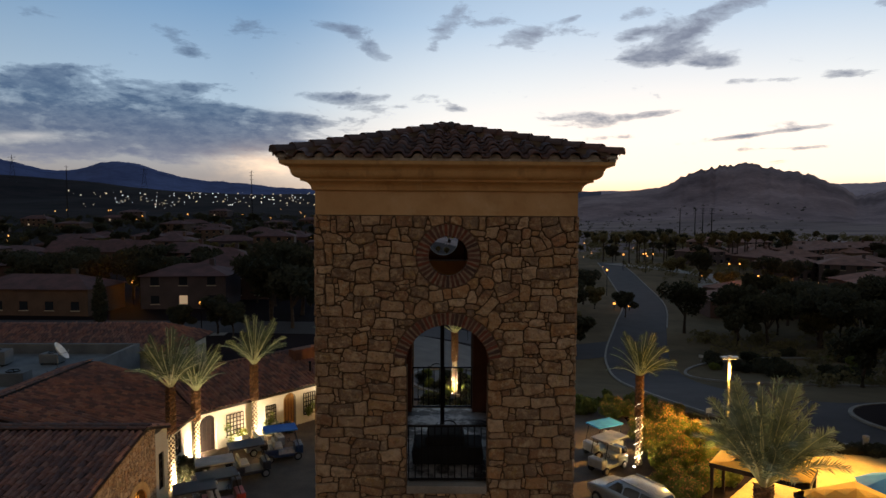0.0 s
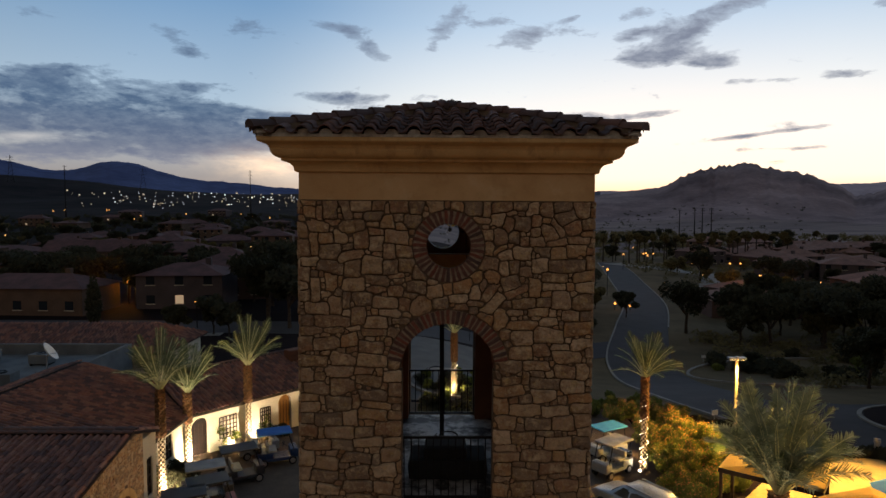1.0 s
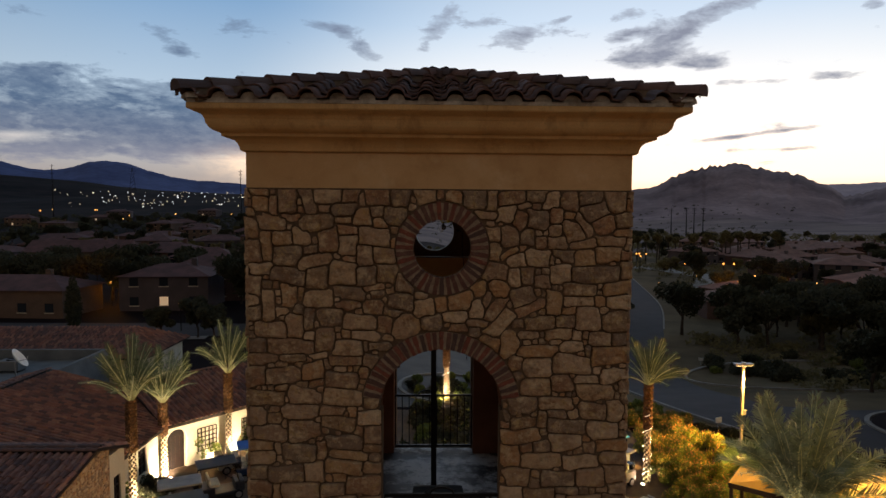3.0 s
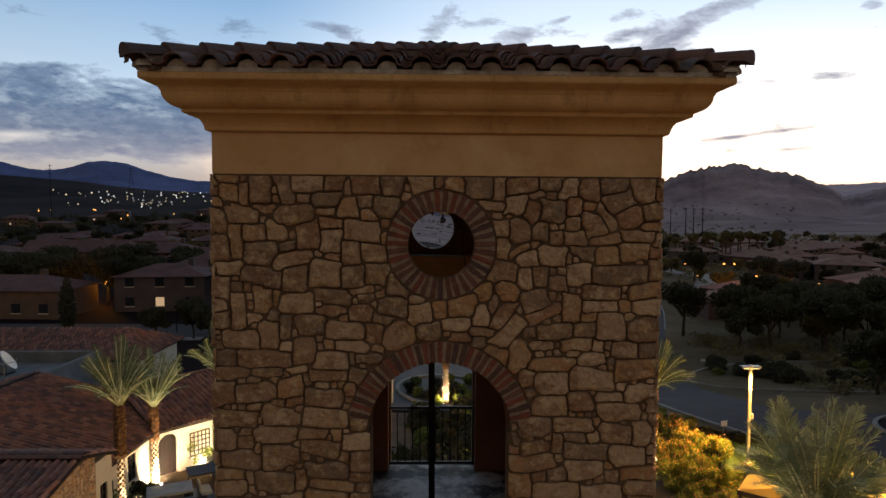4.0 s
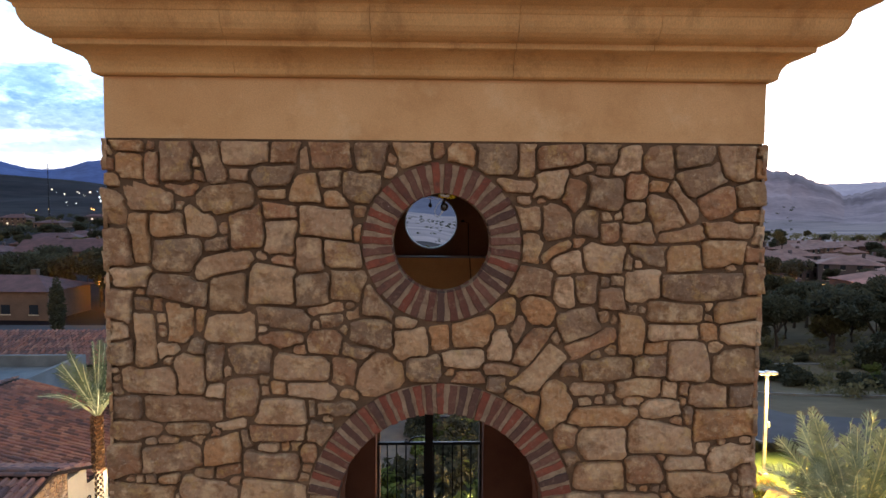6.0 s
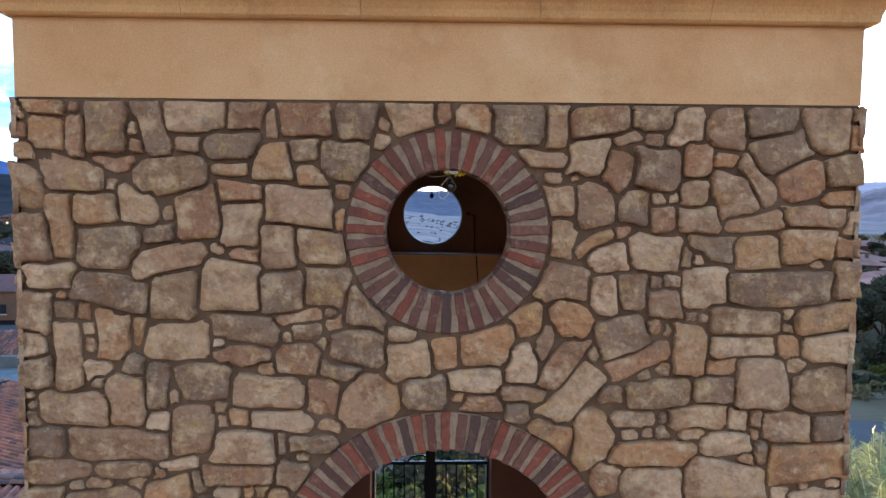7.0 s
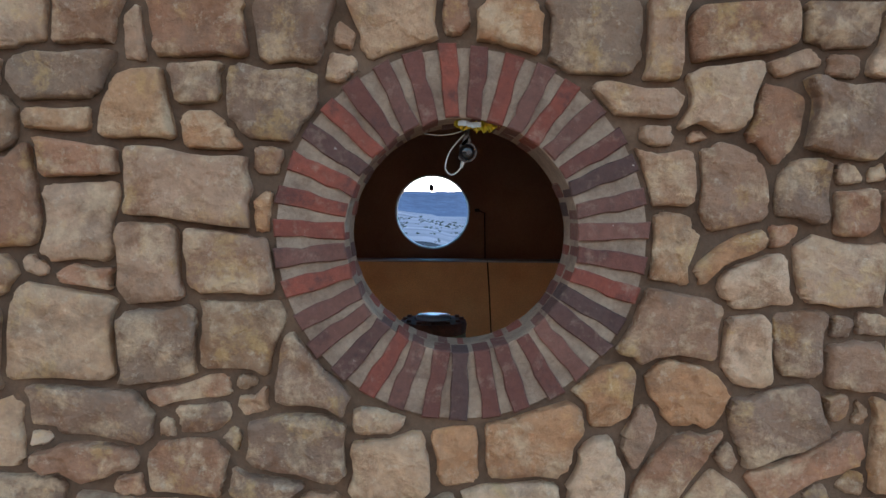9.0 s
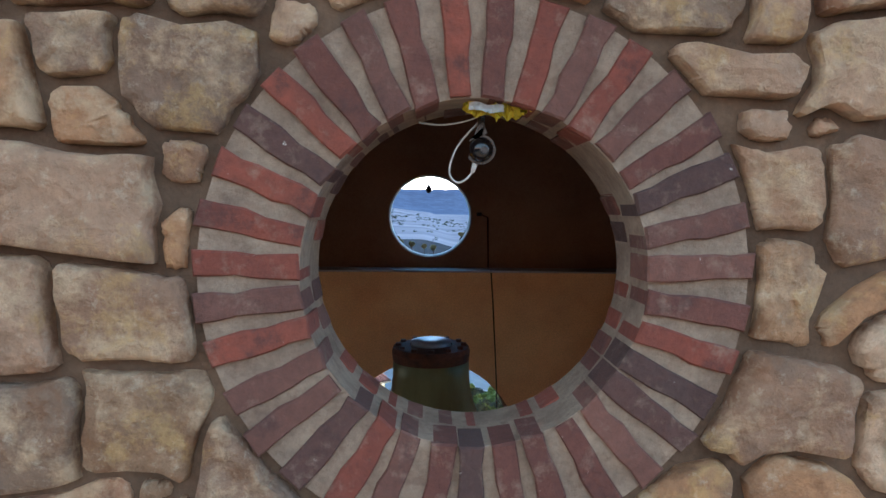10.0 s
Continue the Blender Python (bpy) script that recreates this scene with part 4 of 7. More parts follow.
    for a, b in zip(rows, rows[1:]):
        for j in range(m):
            bm.faces.new((a[j], a[j + 1], b[j + 1], b[j]))
    if thick:
        r = bmesh.ops.extrude_face_region(bm, geom=bm.faces[:])
        for v in [g for g in r["geom"] if isinstance(g, bmesh.types.BMVert)]:
            v.co.z -= thick
        bmesh.ops.recalc_face_normals(bm, faces=bm.faces)
    return bm


def patch(name, pts, lift, mat, label, cat):
    bm = bmesh.new()
    vs = [bm.verts.new((x, y, land(x, y) + lift)) for x, y in pts]
    bm.faces.new(vs)
    bmesh.ops.triangulate(bm, faces=bm.faces[:])
    for _ in range(3):
        bmesh.ops.subdivide_edges(bm, edges=bm.edges[:], cuts=1, use_grid_fill=True)
    for v in bm.verts:
        v.co.z = land(v.co.x, v.co.y) + lift
    return tagged(part(name, bm, mat), label, cat, kind="structure")


patch("pavement_court", [(-16, 26), (-2, 22), (8, 22), (13, 30), (13, 44), (9, 47), (-4, 48), (-9.5, 43), (-15, 37)], 0.03, PAVER, "dark brown paved court round the tower", "pavement")
# unseen paving, added so that warm light bounces up onto the cornice
patch("pavement_forecourt", [(-30, -30), (30, -30), (30, 8), (12, 18), (-12, 18), (-30, 8)], 0.03, material("light_bounce_paving", srgb(188, 145, 106), srgb(166, 123, 88), 0.7, 0.9, 0.002, 10), "unseen warm pale paving added before the tower to bounce light", "pavement")
# the drive's sky sheen is put into a paler grey than the road's
patch("pavement_rear", [(-9, 48.5), (11, 48.5), (14, 74), (-12, 74)], 0.045, material("sheen_grey_drive", srgb(84, 76, 68), srgb(64, 58, 52), 0.4, 0.7, 0.0, 8), "grey drive behind the tower with sky sheen put into its colour", "pavement")
ROAD = [(62, 232), (50, 170), (42, 130), (33, 103), (26.5, 84), (24.2, 74), (22.6, 60), (22.3, 50), (24.5, 44.2)]
tagged(part("road", ribbon(ROAD, -4.0, 4.0, 0.06), ASPHALT), "dark asphalt drive curving past the lawn", "road", kind="structure")
tagged(part("kerb_near", ribbon(ROAD + [(28.5, 41.5), (36, 38.5)], 4.0, 4.25, 0.16, 1.5, 0.2), KERB), "pale concrete kerb along the drive", "kerb", kind="structure")
tagged(part("kerb_far", ribbon(ROAD[:4], -4.25, -4.0, 0.16, 1.5, 0.2), KERB), "pale concrete kerb along the drive", "kerb", kind="structure")
patch("road_fork", [(20.4, 47), (26, 50.5), (31.5, 48.5), (70, 50), (70, 24), (42, 32), (28.2, 37.6), (22.5, 40.2), (20.6, 43)], 0.065, ASPHALT, "dark asphalt apron where the drive forks", "road")
tagged(part("side_road", ribbon([(27, 88), (12, 82), (-6, 78), (-30, 79), (-70, 80)], -4, 4, 0.05), ASPHALT), "dark asphalt side road", "road", kind="structure")
tagged(part("far_road", ribbon([(62, 228), (76, 196), (78, 178), (70, 160), (66, 148)], -4, 4, 0.07), KERB), "pale curving residential road", "road", kind="structure")
tagged(part("footpath", ribbon([(-26, 74), (-45, 72.5), (-75, 73)], -0.9, 0.9, 0.07), KERB), "pale concrete footpath", "path", kind="structure")
tagged(part("estate_street", ribbon([(66, 146), (90, 118), (120, 100)], -3.2, 3.2, 0.06), ASPHALT), "dark residential street", "road", kind="structure")


def kerb_ring(cx, cy, rx, ry, label):
    n = 40
    pts = [(cx + rx * math.cos(2 * math.pi * i / n), cy + ry * math.sin(2 * math.pi * i / n)) for i in range(n + 1)]
    return tagged(part("kerb_island", ribbon(pts, -0.15, 0.15, 0.2, 1.0, 0.2), KERB), label, "kerb", kind="structure")


kerb_ring(45.5, 70.5, 17.3, 10, "pale kerb round a dark planted island")
kerb_ring(36, 43, 6.6, 5.0, "pale kerb round an island with a tree")
kerb_ring(2.6, 54.3, 5.5, 5.2, "pale kerb round a planted island behind the tower")
patch("island_bed", [(36 + 6.4 * math.cos(a), 43 + 4.8 * math.sin(a)) for a in [2 * math.pi * i / 20 for i in range(20)]], 0.17, DESERT, "dark soil of the kerbed tree island", "ground")
patch("patio", [(13.5, 22), (40, 20), (40, 29), (27, 36.3), (22.5, 37.8), (19.8, 36.6), (17, 33.5), (14.5, 31)], 0.04, PALE_PAVE, "pale patio paving under warm light", "pavement")
patch("lawn", [(15.6, 39.0), (16.2, 41.6), (19.5, 41.9), (21.2, 41.2), (21.4, 39.8), (19.5, 36.9), (18.2, 35.8), (17.0, 36.5), (16.0, 37.6)], 0.085, LAWN, "short green lawn beside the lamp post", "lawn")


# ---- leaves, bushes and trees ----
def leaf_cloud(blobs, count, size, seed, flat=0.6):
    """Small leaf quads scattered in a cluster of soft balls (x, y, z, radius)."""
    r = random.Random(seed)
    verts, faces = [], []
    total = sum(b[3] ** 2 for b in blobs)
    for x, y, z, rad in blobs:
        for _ in range(int(count * rad ** 2 / total)):
            d = Vector((r.gauss(0, 1), r.gauss(0, 1), r.gauss(0, 1))).normalized() * rad * r.uniform(0.55, 1.05)
            c = Vector((x, y, z)) + Vector((d.x, d.y, d.z * flat))
            a = Vector((r.uniform(-1, 1), r.uniform(-1, 1), r.uniform(-1, 1))).normalized()
            b = a.orthogonal().normalized()
            s = size * r.uniform(0.6, 1.4)
            o = len(verts)
            verts += [c - a * s, c + b * s * 0.45, c + a * s, c - b * s * 0.45]
            faces.append((o, o + 1, o + 2, o + 3))
    return verts, faces


def cloud_mesh(name, blobs, count, size, seed, mat, flat=0.75):
    v, f = leaf_cloud(blobs, count, size, seed, flat)
    me = bpy.data.meshes.new(name)
    me.from_pydata(v, [], f)
    me.materials.append(mat)
    return me


def crown_blobs(seed, n, spread, z0, z1, rad):
    r = random.Random(seed)
    return [(r.uniform(-spread, spread), r.uniform(-spread, spread), r.uniform(z0, z1), rad * r.uniform(0.6, 1.2)) for _ in range(n)]


def tree_kind(seed, h, spread, mat, label, name="tree", leaf=0.28, count=2600):
    t = thing(name, label, "tree", pose(0, 0, -400))
    r = random.Random(seed)
    bm = bmesh.new()
    tube(bm, [(0, 0, 0), (0.1, 0.05, h * 0.2), (r.uniform(-0.3, 0.3), r.uniform(-0.3, 0.3), h * 0.45), (0, 0, h * 0.8)], 0.22, 8, 0.35)
    for _ in range(5):
        a = r.uniform(0, 6.28)
        tube(bm, [(0, 0, h * 0.32), (spread * 0.4 * math.cos(a), spread * 0.4 * math.sin(a), h * 0.55), (spread * 0.75 * math.cos(a), spread * 0.75 * math.sin(a), h * 0.72)], 0.1, 5, 0.4)
    part("trunk", bm, TRUNK, t)
    part("crown", cloud_mesh("crown", crown_blobs(seed, 12, spread * 0.62, h * 0.45, h * 0.88, h * 0.2), count, leaf, seed, mat), None, t)
    return t


def drop(ob):
    for o in (*ob.children_recursive, ob):
        bpy.data.objects.remove(o)


def stand(proto, x, y, s=1.0, rz=0.0, z=None, label="", group=""):
    ob = copy_thing(proto, pose(x, y, land(x, y) if z is None else z, 0, 0, rz))
    ob.scale = (s, s, s)
    return tagged(ob, label, "", group)


TREES = [tree_kind(1, 6.0, 2.6, LEAF, "dark leafy street tree with a rounded uneven crown"), tree_kind(2, 7.0, 3.0, LEAF, "dark leafy street tree with a rounded uneven crown"), tree_kind(3, 5.0, 2.6, LEAF_DRY, "olive-green desert tree with an open crown")]
CYPRESS = thing("cypress", "tall narrow dark cypress", "tree", pose(0, 0, -400))
bm = bmesh.new()
tube(bm, [(0, 0, 0), (0, 0, 1.0), (0, 0, 5.6)], 0.14, 6, 0.3)
part("trunk", bm, TRUNK, CYPRESS)
part("crown", cloud_mesh("crown", [(0, 0, 0.8 + i * 0.45, 0.78 * math.sin(math.pi * (0.2 + 0.78 * i / 13)) + 0.1) for i in range(13)], 2600, 0.16, 8, LEAF, 1.0), None, CYPRESS)
BUSH = thing("bush", "low rounded dark green bush", "bush", pose(0, 0, -400))
part("foliage", cloud_mesh("foliage", crown_blobs(5, 6, 0.5, 0.2, 0.8, 0.5), 700, 0.13, 5, LEAF), None, BUSH)
SHRUB = thing("oleander", "dense oleander shrub with coral flowers", "shrub", pose(0, 0, -400))
sb = crown_blobs(9, 12, 0.75, 0.4, 1.75, 0.45)
part("foliage", cloud_mesh("foliage", sb, 3600, 0.075, 9, HEDGE, 0.9), None, SHRUB)
part("blossom", cloud_mesh("blossom", [(x, y, z + 0.12, q * 1.04) for x, y, z, q in sb if z > 0.7], 560, 0.045, 10, FLOWER, 0.9), None, SHRUB, "small coral blossoms")
GRASS = thing("grass_clump", "straw-yellow ornamental grass clump", "grass", pose(0, 0, -400))
part("foliage", cloud_mesh("foliage", crown_blobs(15, 4, 0.35, 0.2, 0.55, 0.4), 500, 0.16, 12, HEDGE, 0.9), None, GRASS)


# ---- date palms ----
def frond_mesh(seed, length, lift, droop, leaflet=0.5, name="frond", width=0.011, leaf=None):
    """A feather frond: an arching pale rib with two rows of narrow leaflets swept towards its tip."""
    r = random.Random(seed)
    bm = bmesh.new()
    spine = []
    for i in range(11):
        t = i / 10
        spine.append(Vector((length * t * math.cos(lift) * (1 + 0.25 * t * t), 0, length * (t * math.sin(lift) - droop * t ** 2.3))))
    tube(bm, spine, 0.036, 5, 0.25)
    rib = len(bm.faces)
    for i in range(48):
        t = 0.2 + 0.79 * i / 47
        k = min(int(t * 10), 9)
        p = spine[k].lerp(spine[k + 1], t * 10 - k)
        d = (spine[k + 1] - spine[k]).normalized()
        up = d.cross(Vector((0, 1, 0))).normalized()
        ln = leaflet * (0.25 + 0.85 * math.sin(math.pi * min(1, 0.1 + t * 0.86)) ** 0.9) * r.uniform(0.8, 1.1)
        for s in (-1, 1):
            q = (d * r.uniform(0.55, 0.95) + Vector((0, s * r.uniform(0.5, 0.85), 0)) - up * r.uniform(-0.45, 0.2)).normalized()
            w = d * width
            tip = p + q * ln + Vector((0, 0, -0.07 * ln))
            mid = p + q * ln * 0.5
            bm.faces.new([bm.verts.new(c) for c in (p - w, mid - w * 1.2, tip, mid + w * 1.2, p + w)])
    me = mesh_of(bm, name, leaf or FROND)
    me.materials.append(RIB)
    me.polygons.foreach_set("material_index", [1 if i < rib else 0 for i in range(len(me.polygons))])
    return me


FROND_SETS = {}


def palm(x, y, height, reach, label, fronds=46, seed=0, spread=(25, 82), radius=0.24, z0=None, lights=False, boots=0.55):
    z = land(x, y) if z0 is None else z0
    t = thing("date_palm", label, "palm", pose(x, y, z))
    r = random.Random(seed)
    bm = bmesh.new()
    n, rows = 10, int(height / 0.13)
    loops = []
    for j in range(rows + 1):
        f = j / rows
        base = radius * (1.12 - 0.28 * min(1, f / boots) if f < boots else 1.22 - 0.1 * (f - boots))
        ring_v = []
        for i in range(n):
            k = 0.035 if (i + j) % 2 == 0 else -0.012
            a = 2 * math.pi * (i + 0.5 * (j % 2)) / n
            rr = base + k * (1.0 if f < boots else 1.9)
            ring_v.append(bm.verts.new((rr * math.cos(a), rr * math.sin(a), height * f)))
        loops.append(ring_v)
    for a, b in zip(loops, loops[1:]):
        for i in range(n):
            bm.faces.new((a[i], a[(i + 1) % n], b[(i + 1) % n], b[i]))
    bm.faces.new(loops[-1])
    # cut-off leaf bases, standing proud in a spiral below the crown
    for j in range(int(rows * boots), rows):
        for i in range(0, n, 2):
            a, f = 2 * math.pi * (i + (j % 2)) / n + r.uniform(-0.1, 0.1), (j + r.random() * 0.5) / rows
            c = Vector((math.cos(a), math.sin(a), 0))
            s = Vector((-math.sin(a), math.cos(a), 0)) * 0.055
            q = c * radius * 1.15 + Vector((0, 0, height * f))
            tip = c * (radius * 1.28 + r.uniform(0.03, 0.09)) + Vector((0, 0, height * f + 0.15))
            vs = [bm.verts.new(v) for v in (q - s, q + s, tip + s * 0.6, tip - s * 0.6, q + Vector((0, 0, 0.12)))]
            for w in ((0, 1, 2, 3), (3, 2, 4), (0, 3, 4), (1, 4, 2)):
                bm.faces.new([vs[k] for k in w])
    me = mesh_of(bm, "trunk", BARK)
    me.materials.append(BOOTS)
    me.materials.append(SCAR)
    cutoff = int(rows * boots) * n
    me.polygons.foreach_set("material_index", [1 if k >= cutoff else (2 if (k % n + k // n) % 2 else 0) for k in range(len(me.polygons))])
    part("trunk", me, None, t)
    key, big = (round(reach, 1), spread), reach > 3.2
    if key not in FROND_SETS:
        FROND_SETS[key] = [frond_mesh(40 + i, reach * (0.86 + 0.07 * i), radians(spread[0] + (spread[1] - spread[0]) * i / 4), (0.40 if big else 0.34) - 0.05 * i, 0.58 if big else 0.44, "frond", 0.022 if big else 0.013, FROND_HIGHLIT if big else FROND) for i in range(5)]
    for i in range(fronds):
        k = min(4, int(5 * (i + 0.5) / fronds))
        a = i * 137.5 + r.uniform(-14, 14)
        part("frond", FROND_SETS[key][k], None, t, "", pose(0, 0, height - 0.05 + 0.25 * i / fronds, 0, 0, a) @ pose(0.08, 0, 0, r.uniform(-35, 35), r.uniform(-9, 9), 0))
    if lights:
        bm = bmesh.new()
        for i in range(64):
            a, zz = i * 0.45 + 2.0, 0.3 + 0.055 * i
            bmesh.ops.create_icosphere(bm, subdivisions=1, radius=0.012, matrix=pose((radius + 0.05) * math.cos(a), (radius + 0.05) * math.sin(a), zz))
        tagged(part("string_lights", bm, FAIRY, t, "string of tiny white bulbs wound round the trunk"), kind="stuff")
    return t


PALMS = [(-14.35, 32.3, 5.55, 3.0, 1), (-14.75, 36.6, 4.1, 3.0, 2), (-12.0, 39.0, 5.1, 3.0, 3), (-7.2, 44.0, 5.4, 3.0, 5)]
for x, y, h, reach, sd in PALMS:
    palm(x, y, h, reach, "date palm with a spotlit diamond-patterned trunk beside the court", 28, sd, (52, 86), 0.175)
palm(11.4, 35.6, 5.3, 2.5, "date palm with a trunk wound in string lights beside parked carts", 28, 6, (44, 86), 0.17, None, True)
palm(0.95, 50.5, 5.0, 2.7, "date palm with a spotlit, light-strung trunk behind the tower", 28, 7, (48, 86), 0.2, None, True)
palm(12.15, 23.0, 4.4, 4.3, "large full-crowned date palm rising beside the patio", 50, 8, (58, 89), 0.26)

# uplights at the palms' feet; patio palm's and rear planting's are unseen, added
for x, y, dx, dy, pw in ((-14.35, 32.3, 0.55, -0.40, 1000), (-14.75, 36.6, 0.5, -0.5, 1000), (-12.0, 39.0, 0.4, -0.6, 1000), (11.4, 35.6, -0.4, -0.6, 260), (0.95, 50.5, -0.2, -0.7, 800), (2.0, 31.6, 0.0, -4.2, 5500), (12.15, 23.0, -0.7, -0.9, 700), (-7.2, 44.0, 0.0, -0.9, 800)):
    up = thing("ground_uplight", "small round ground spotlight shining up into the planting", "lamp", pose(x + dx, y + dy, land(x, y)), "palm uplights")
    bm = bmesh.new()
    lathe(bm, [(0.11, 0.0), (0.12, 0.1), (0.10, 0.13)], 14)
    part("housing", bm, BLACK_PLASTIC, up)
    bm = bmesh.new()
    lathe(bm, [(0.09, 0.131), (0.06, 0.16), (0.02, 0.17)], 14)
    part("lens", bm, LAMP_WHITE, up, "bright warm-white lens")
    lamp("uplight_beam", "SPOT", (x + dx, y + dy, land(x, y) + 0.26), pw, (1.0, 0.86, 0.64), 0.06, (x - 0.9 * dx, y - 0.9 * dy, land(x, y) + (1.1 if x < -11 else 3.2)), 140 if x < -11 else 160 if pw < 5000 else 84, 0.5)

# ---- tiled roofs of the low buildings ----
def tile_simple(length=0.42):
    bm = bmesh.new()
    prof = [(-0.15, -0.01), (-0.09, -0.005), (-0.065, 0.05), (0.0, 0.075), (0.065, 0.05), (0.09, -0.005), (0.15, -0.01)]
    a = [bm.verts.new((x, 0, z + 0.03)) for x, z in prof]
    b = [bm.verts.new((x * 0.92, length, z)) for x, z in prof]
    c = [bm.verts.new((x, 0, z + 0.005)) for x, z in prof]
    for i in range(6):
        bm.faces.new((a[i], a[i + 1], b[i + 1], b[i]))
        bm.faces.new((c[i], c[i + 1], a[i + 1], a[i]))
    return bm


TS_ME = mesh_of(tile_simple(), "roof_tile", TILE)
TS_V = [v.co.copy() for v in TS_ME.vertices]
TS_F = [tuple(p.vertices) for p in TS_ME.polygons]


def roof_slope(name, A, B, C, D, parent, pieces=0, seed=0, label="slope of weathered clay tiles"):
    """Eave from A to B, ridge from D to C; tiles in courses. pieces: how many are objects of their own, nearest the court first."""
    A, B, C, D = map(Vector, (A, B, C, D))
    r = random.Random(seed)
    bm = bmesh.new()
    n = (B - A).cross(D - A).normalized()
    top = [bm.verts.new(p) for p in (A, B, C, D)]
    low = [bm.verts.new(p - n * 0.12) for p in (A, B, C, D)]
    bm.faces.new(top)
    bm.faces.new(list(reversed(low)))
    for i in range(4):
        bm.faces.new((low[i], low[(i + 1) % 4], top[(i + 1) % 4], top[i]))
    ob = part(name, bm, DARK_WOOD, parent, label)
    along = (B - A).normalized()
    upd = n.cross(along).normalized()
    hgt = (D - A).dot(upd)
    rows = max(1, int(hgt / 0.36))
    spots = []
    for j in range(rows):
        f = (j * 0.36) / hgt
        L, R = A.lerp(D, f), B.lerp(C, f)
        cnt = max(1, int((R - L).length / 0.3))
        for i in range(cnt):
            p = L.lerp(R, (i + 0.5) / cnt) + n * 0.012
            spots.append(Matrix.Translation(p + along * r.uniform(-0.015, 0.015)) @ Matrix((along, upd, n)).transposed().to_4x4() @ pose(0, r.uniform(-0.03, 0.03), r.uniform(0, 0.012), r.uniform(-2, 2), 0, r.uniform(-3, 3)))
    for m in spots[:pieces]:
        part("roof_tile", TS_ME, None, ob, "", m)
    verts, faces = [], []
    for m in spots[pieces:]:
        o = len(verts)
        verts += [m @ v for v in TS_V]
        faces += [tuple(i + o for i in f) for f in TS_F]
    if verts:
        me = bpy.data.meshes.new("tile_field")
        me.from_pydata(verts, [], faces)
        me.materials.append(TILE_FAR)
        tagged(part("tile_field", me, None, ob), kind="stuff")
    return ob


def ridge_caps(P, Q, parent, seed=0):
    P, Q = Vector(P), Vector(Q)
    d = (Q - P).normalized()
    side = d.cross(Vector((0, 0, 1))).normalized()
    m3 = Matrix((side, d, side.cross(d))).transposed().to_4x4()
    n = int((Q - P).length / 0.38)
    r = random.Random(seed)
    for i in range(n):
        part("ridge_tile", HIP_ME, None, parent, "", Matrix.Translation(P.lerp(Q, i / n) + Vector((0, 0, 0.05))) @ m3 @ pose(r.uniform(-0.01, 0.01), 0, 0, 2, 0, r.uniform(-2, 2)))


def wall_run(name, P, Q, height, holes, parent, mat, thick=0.3, label=""):
    """A wall from P to Q with openings given along it; its outer face looks to the right of P->Q."""
    P, Q = Vector(P), Vector(Q)
    d = Q - P
    a = math.degrees(math.atan2(d.y, d.x))
    m = pose(P.x, P.y, 0, 0, 0, a)
    outer = [(0, 0), (d.length, 0), (d.length, height), (0, height)]
    ob = part(name, slab(outer, holes, 0.0, thick), mat, parent, label, m)
    return ob


def rect(u0, u1, v0, v1):
    return [(u0, v0), (u1, v0), (u1, v1), (u0, v1)]


def window_unit(wall, u0, u1, v0, v1, cols=2, rows=3, mat=None):
    w = part("window", boxm(u0, u1, 0.12, 0.15, v0, v1), mat or GLASS, wall, "small-paned window with dark frame")
    bm = bmesh.new()
    for i in range(cols + 1):
        u = u0 + (u1 - u0) * i / cols
        box(bm, u - 0.03, u + 0.03, 0.06, 0.118, v0, v1)
    for i in range(rows + 1):
        v = v0 + (v1 - v0) * i / rows
        box(bm, u0, u1, 0.065, 0.113, v - 0.025, v + 0.025)
    part("window_frame", bm, DARK_WOOD, w)


def door_unit(wall, u0, u1, v1, mat, arched):
    r = (u1 - u0) / 2
    lp = arch((u0 + u1) / 2, r, 0.02, v1 - 0.35, r, 10) if arched else rect(u0, u1, 0.02, v1)
    lp = [(u, min(v, v1)) for u, v in lp]
    dr = part("door", slab(lp, [], 0.2, 0.26), mat, wall, "arched wooden plank door")
    for i in range(1, 4):
        u = u0 + (u1 - u0) * i / 4
        part("plank_strip", boxm(u - 0.012, u + 0.012, 0.185, 0.2, 0.1, v1 - 0.4), DARK_WOOD, dr)
    bm = bmesh.new()
    lathe(bm, [(0.03, 0), (0.04, 0.03), (0.01, 0.06)], 10)
    part("knob", bm, IRON, dr, "", pose(u1 - 0.12, 0.19, 1.0, 90))


def trellis(P, Q, u0, u1, v0, v1, label):
    P, Q = Vector(P), Vector(Q)
    d = Q - P
    t = thing("trellis", label, "trellis", pose(P.x, P.y, 0, 0, 0, math.degrees(math.atan2(d.y, d.x))), "wall trellises")
    for i in range(6):
        u = u0 + (u1 - u0) * i / 5
        part("upright", boxm(u - 0.025, u + 0.025, -0.09, -0.05, v0, v1), DARK_WOOD, t)
    for i in range(6):
        v = v0 + (v1 - v0) * i / 5
        part("slat", boxm(u0, u1, -0.05, -0.02, v - 0.025, v + 0.025), DARK_WOOD, t)
    rr = random.Random(int(u0 * 10))
    part("vine", cloud_mesh("vine", [(u0 + rr.uniform(0, 1) * (u1 - u0), -0.15, v0 - 0.2 + rr.uniform(0, 0.8), 0.3) for _ in range(5)], 260, 0.09, 4, HEDGE, 1.0), None, t, "climbing plant at the trellis foot")
    return t


# the low wing with lit cream walls
wing = thing("clubhouse_wing", "low cream-walled wing with arched doors, trellises and a clay-tiled roof", "building")
W2a, W2b, W3b, W4 = (-15.3, 30.4), (-15.05, 36.7), (-9.05, 43.45), (-3.0, 50.2)
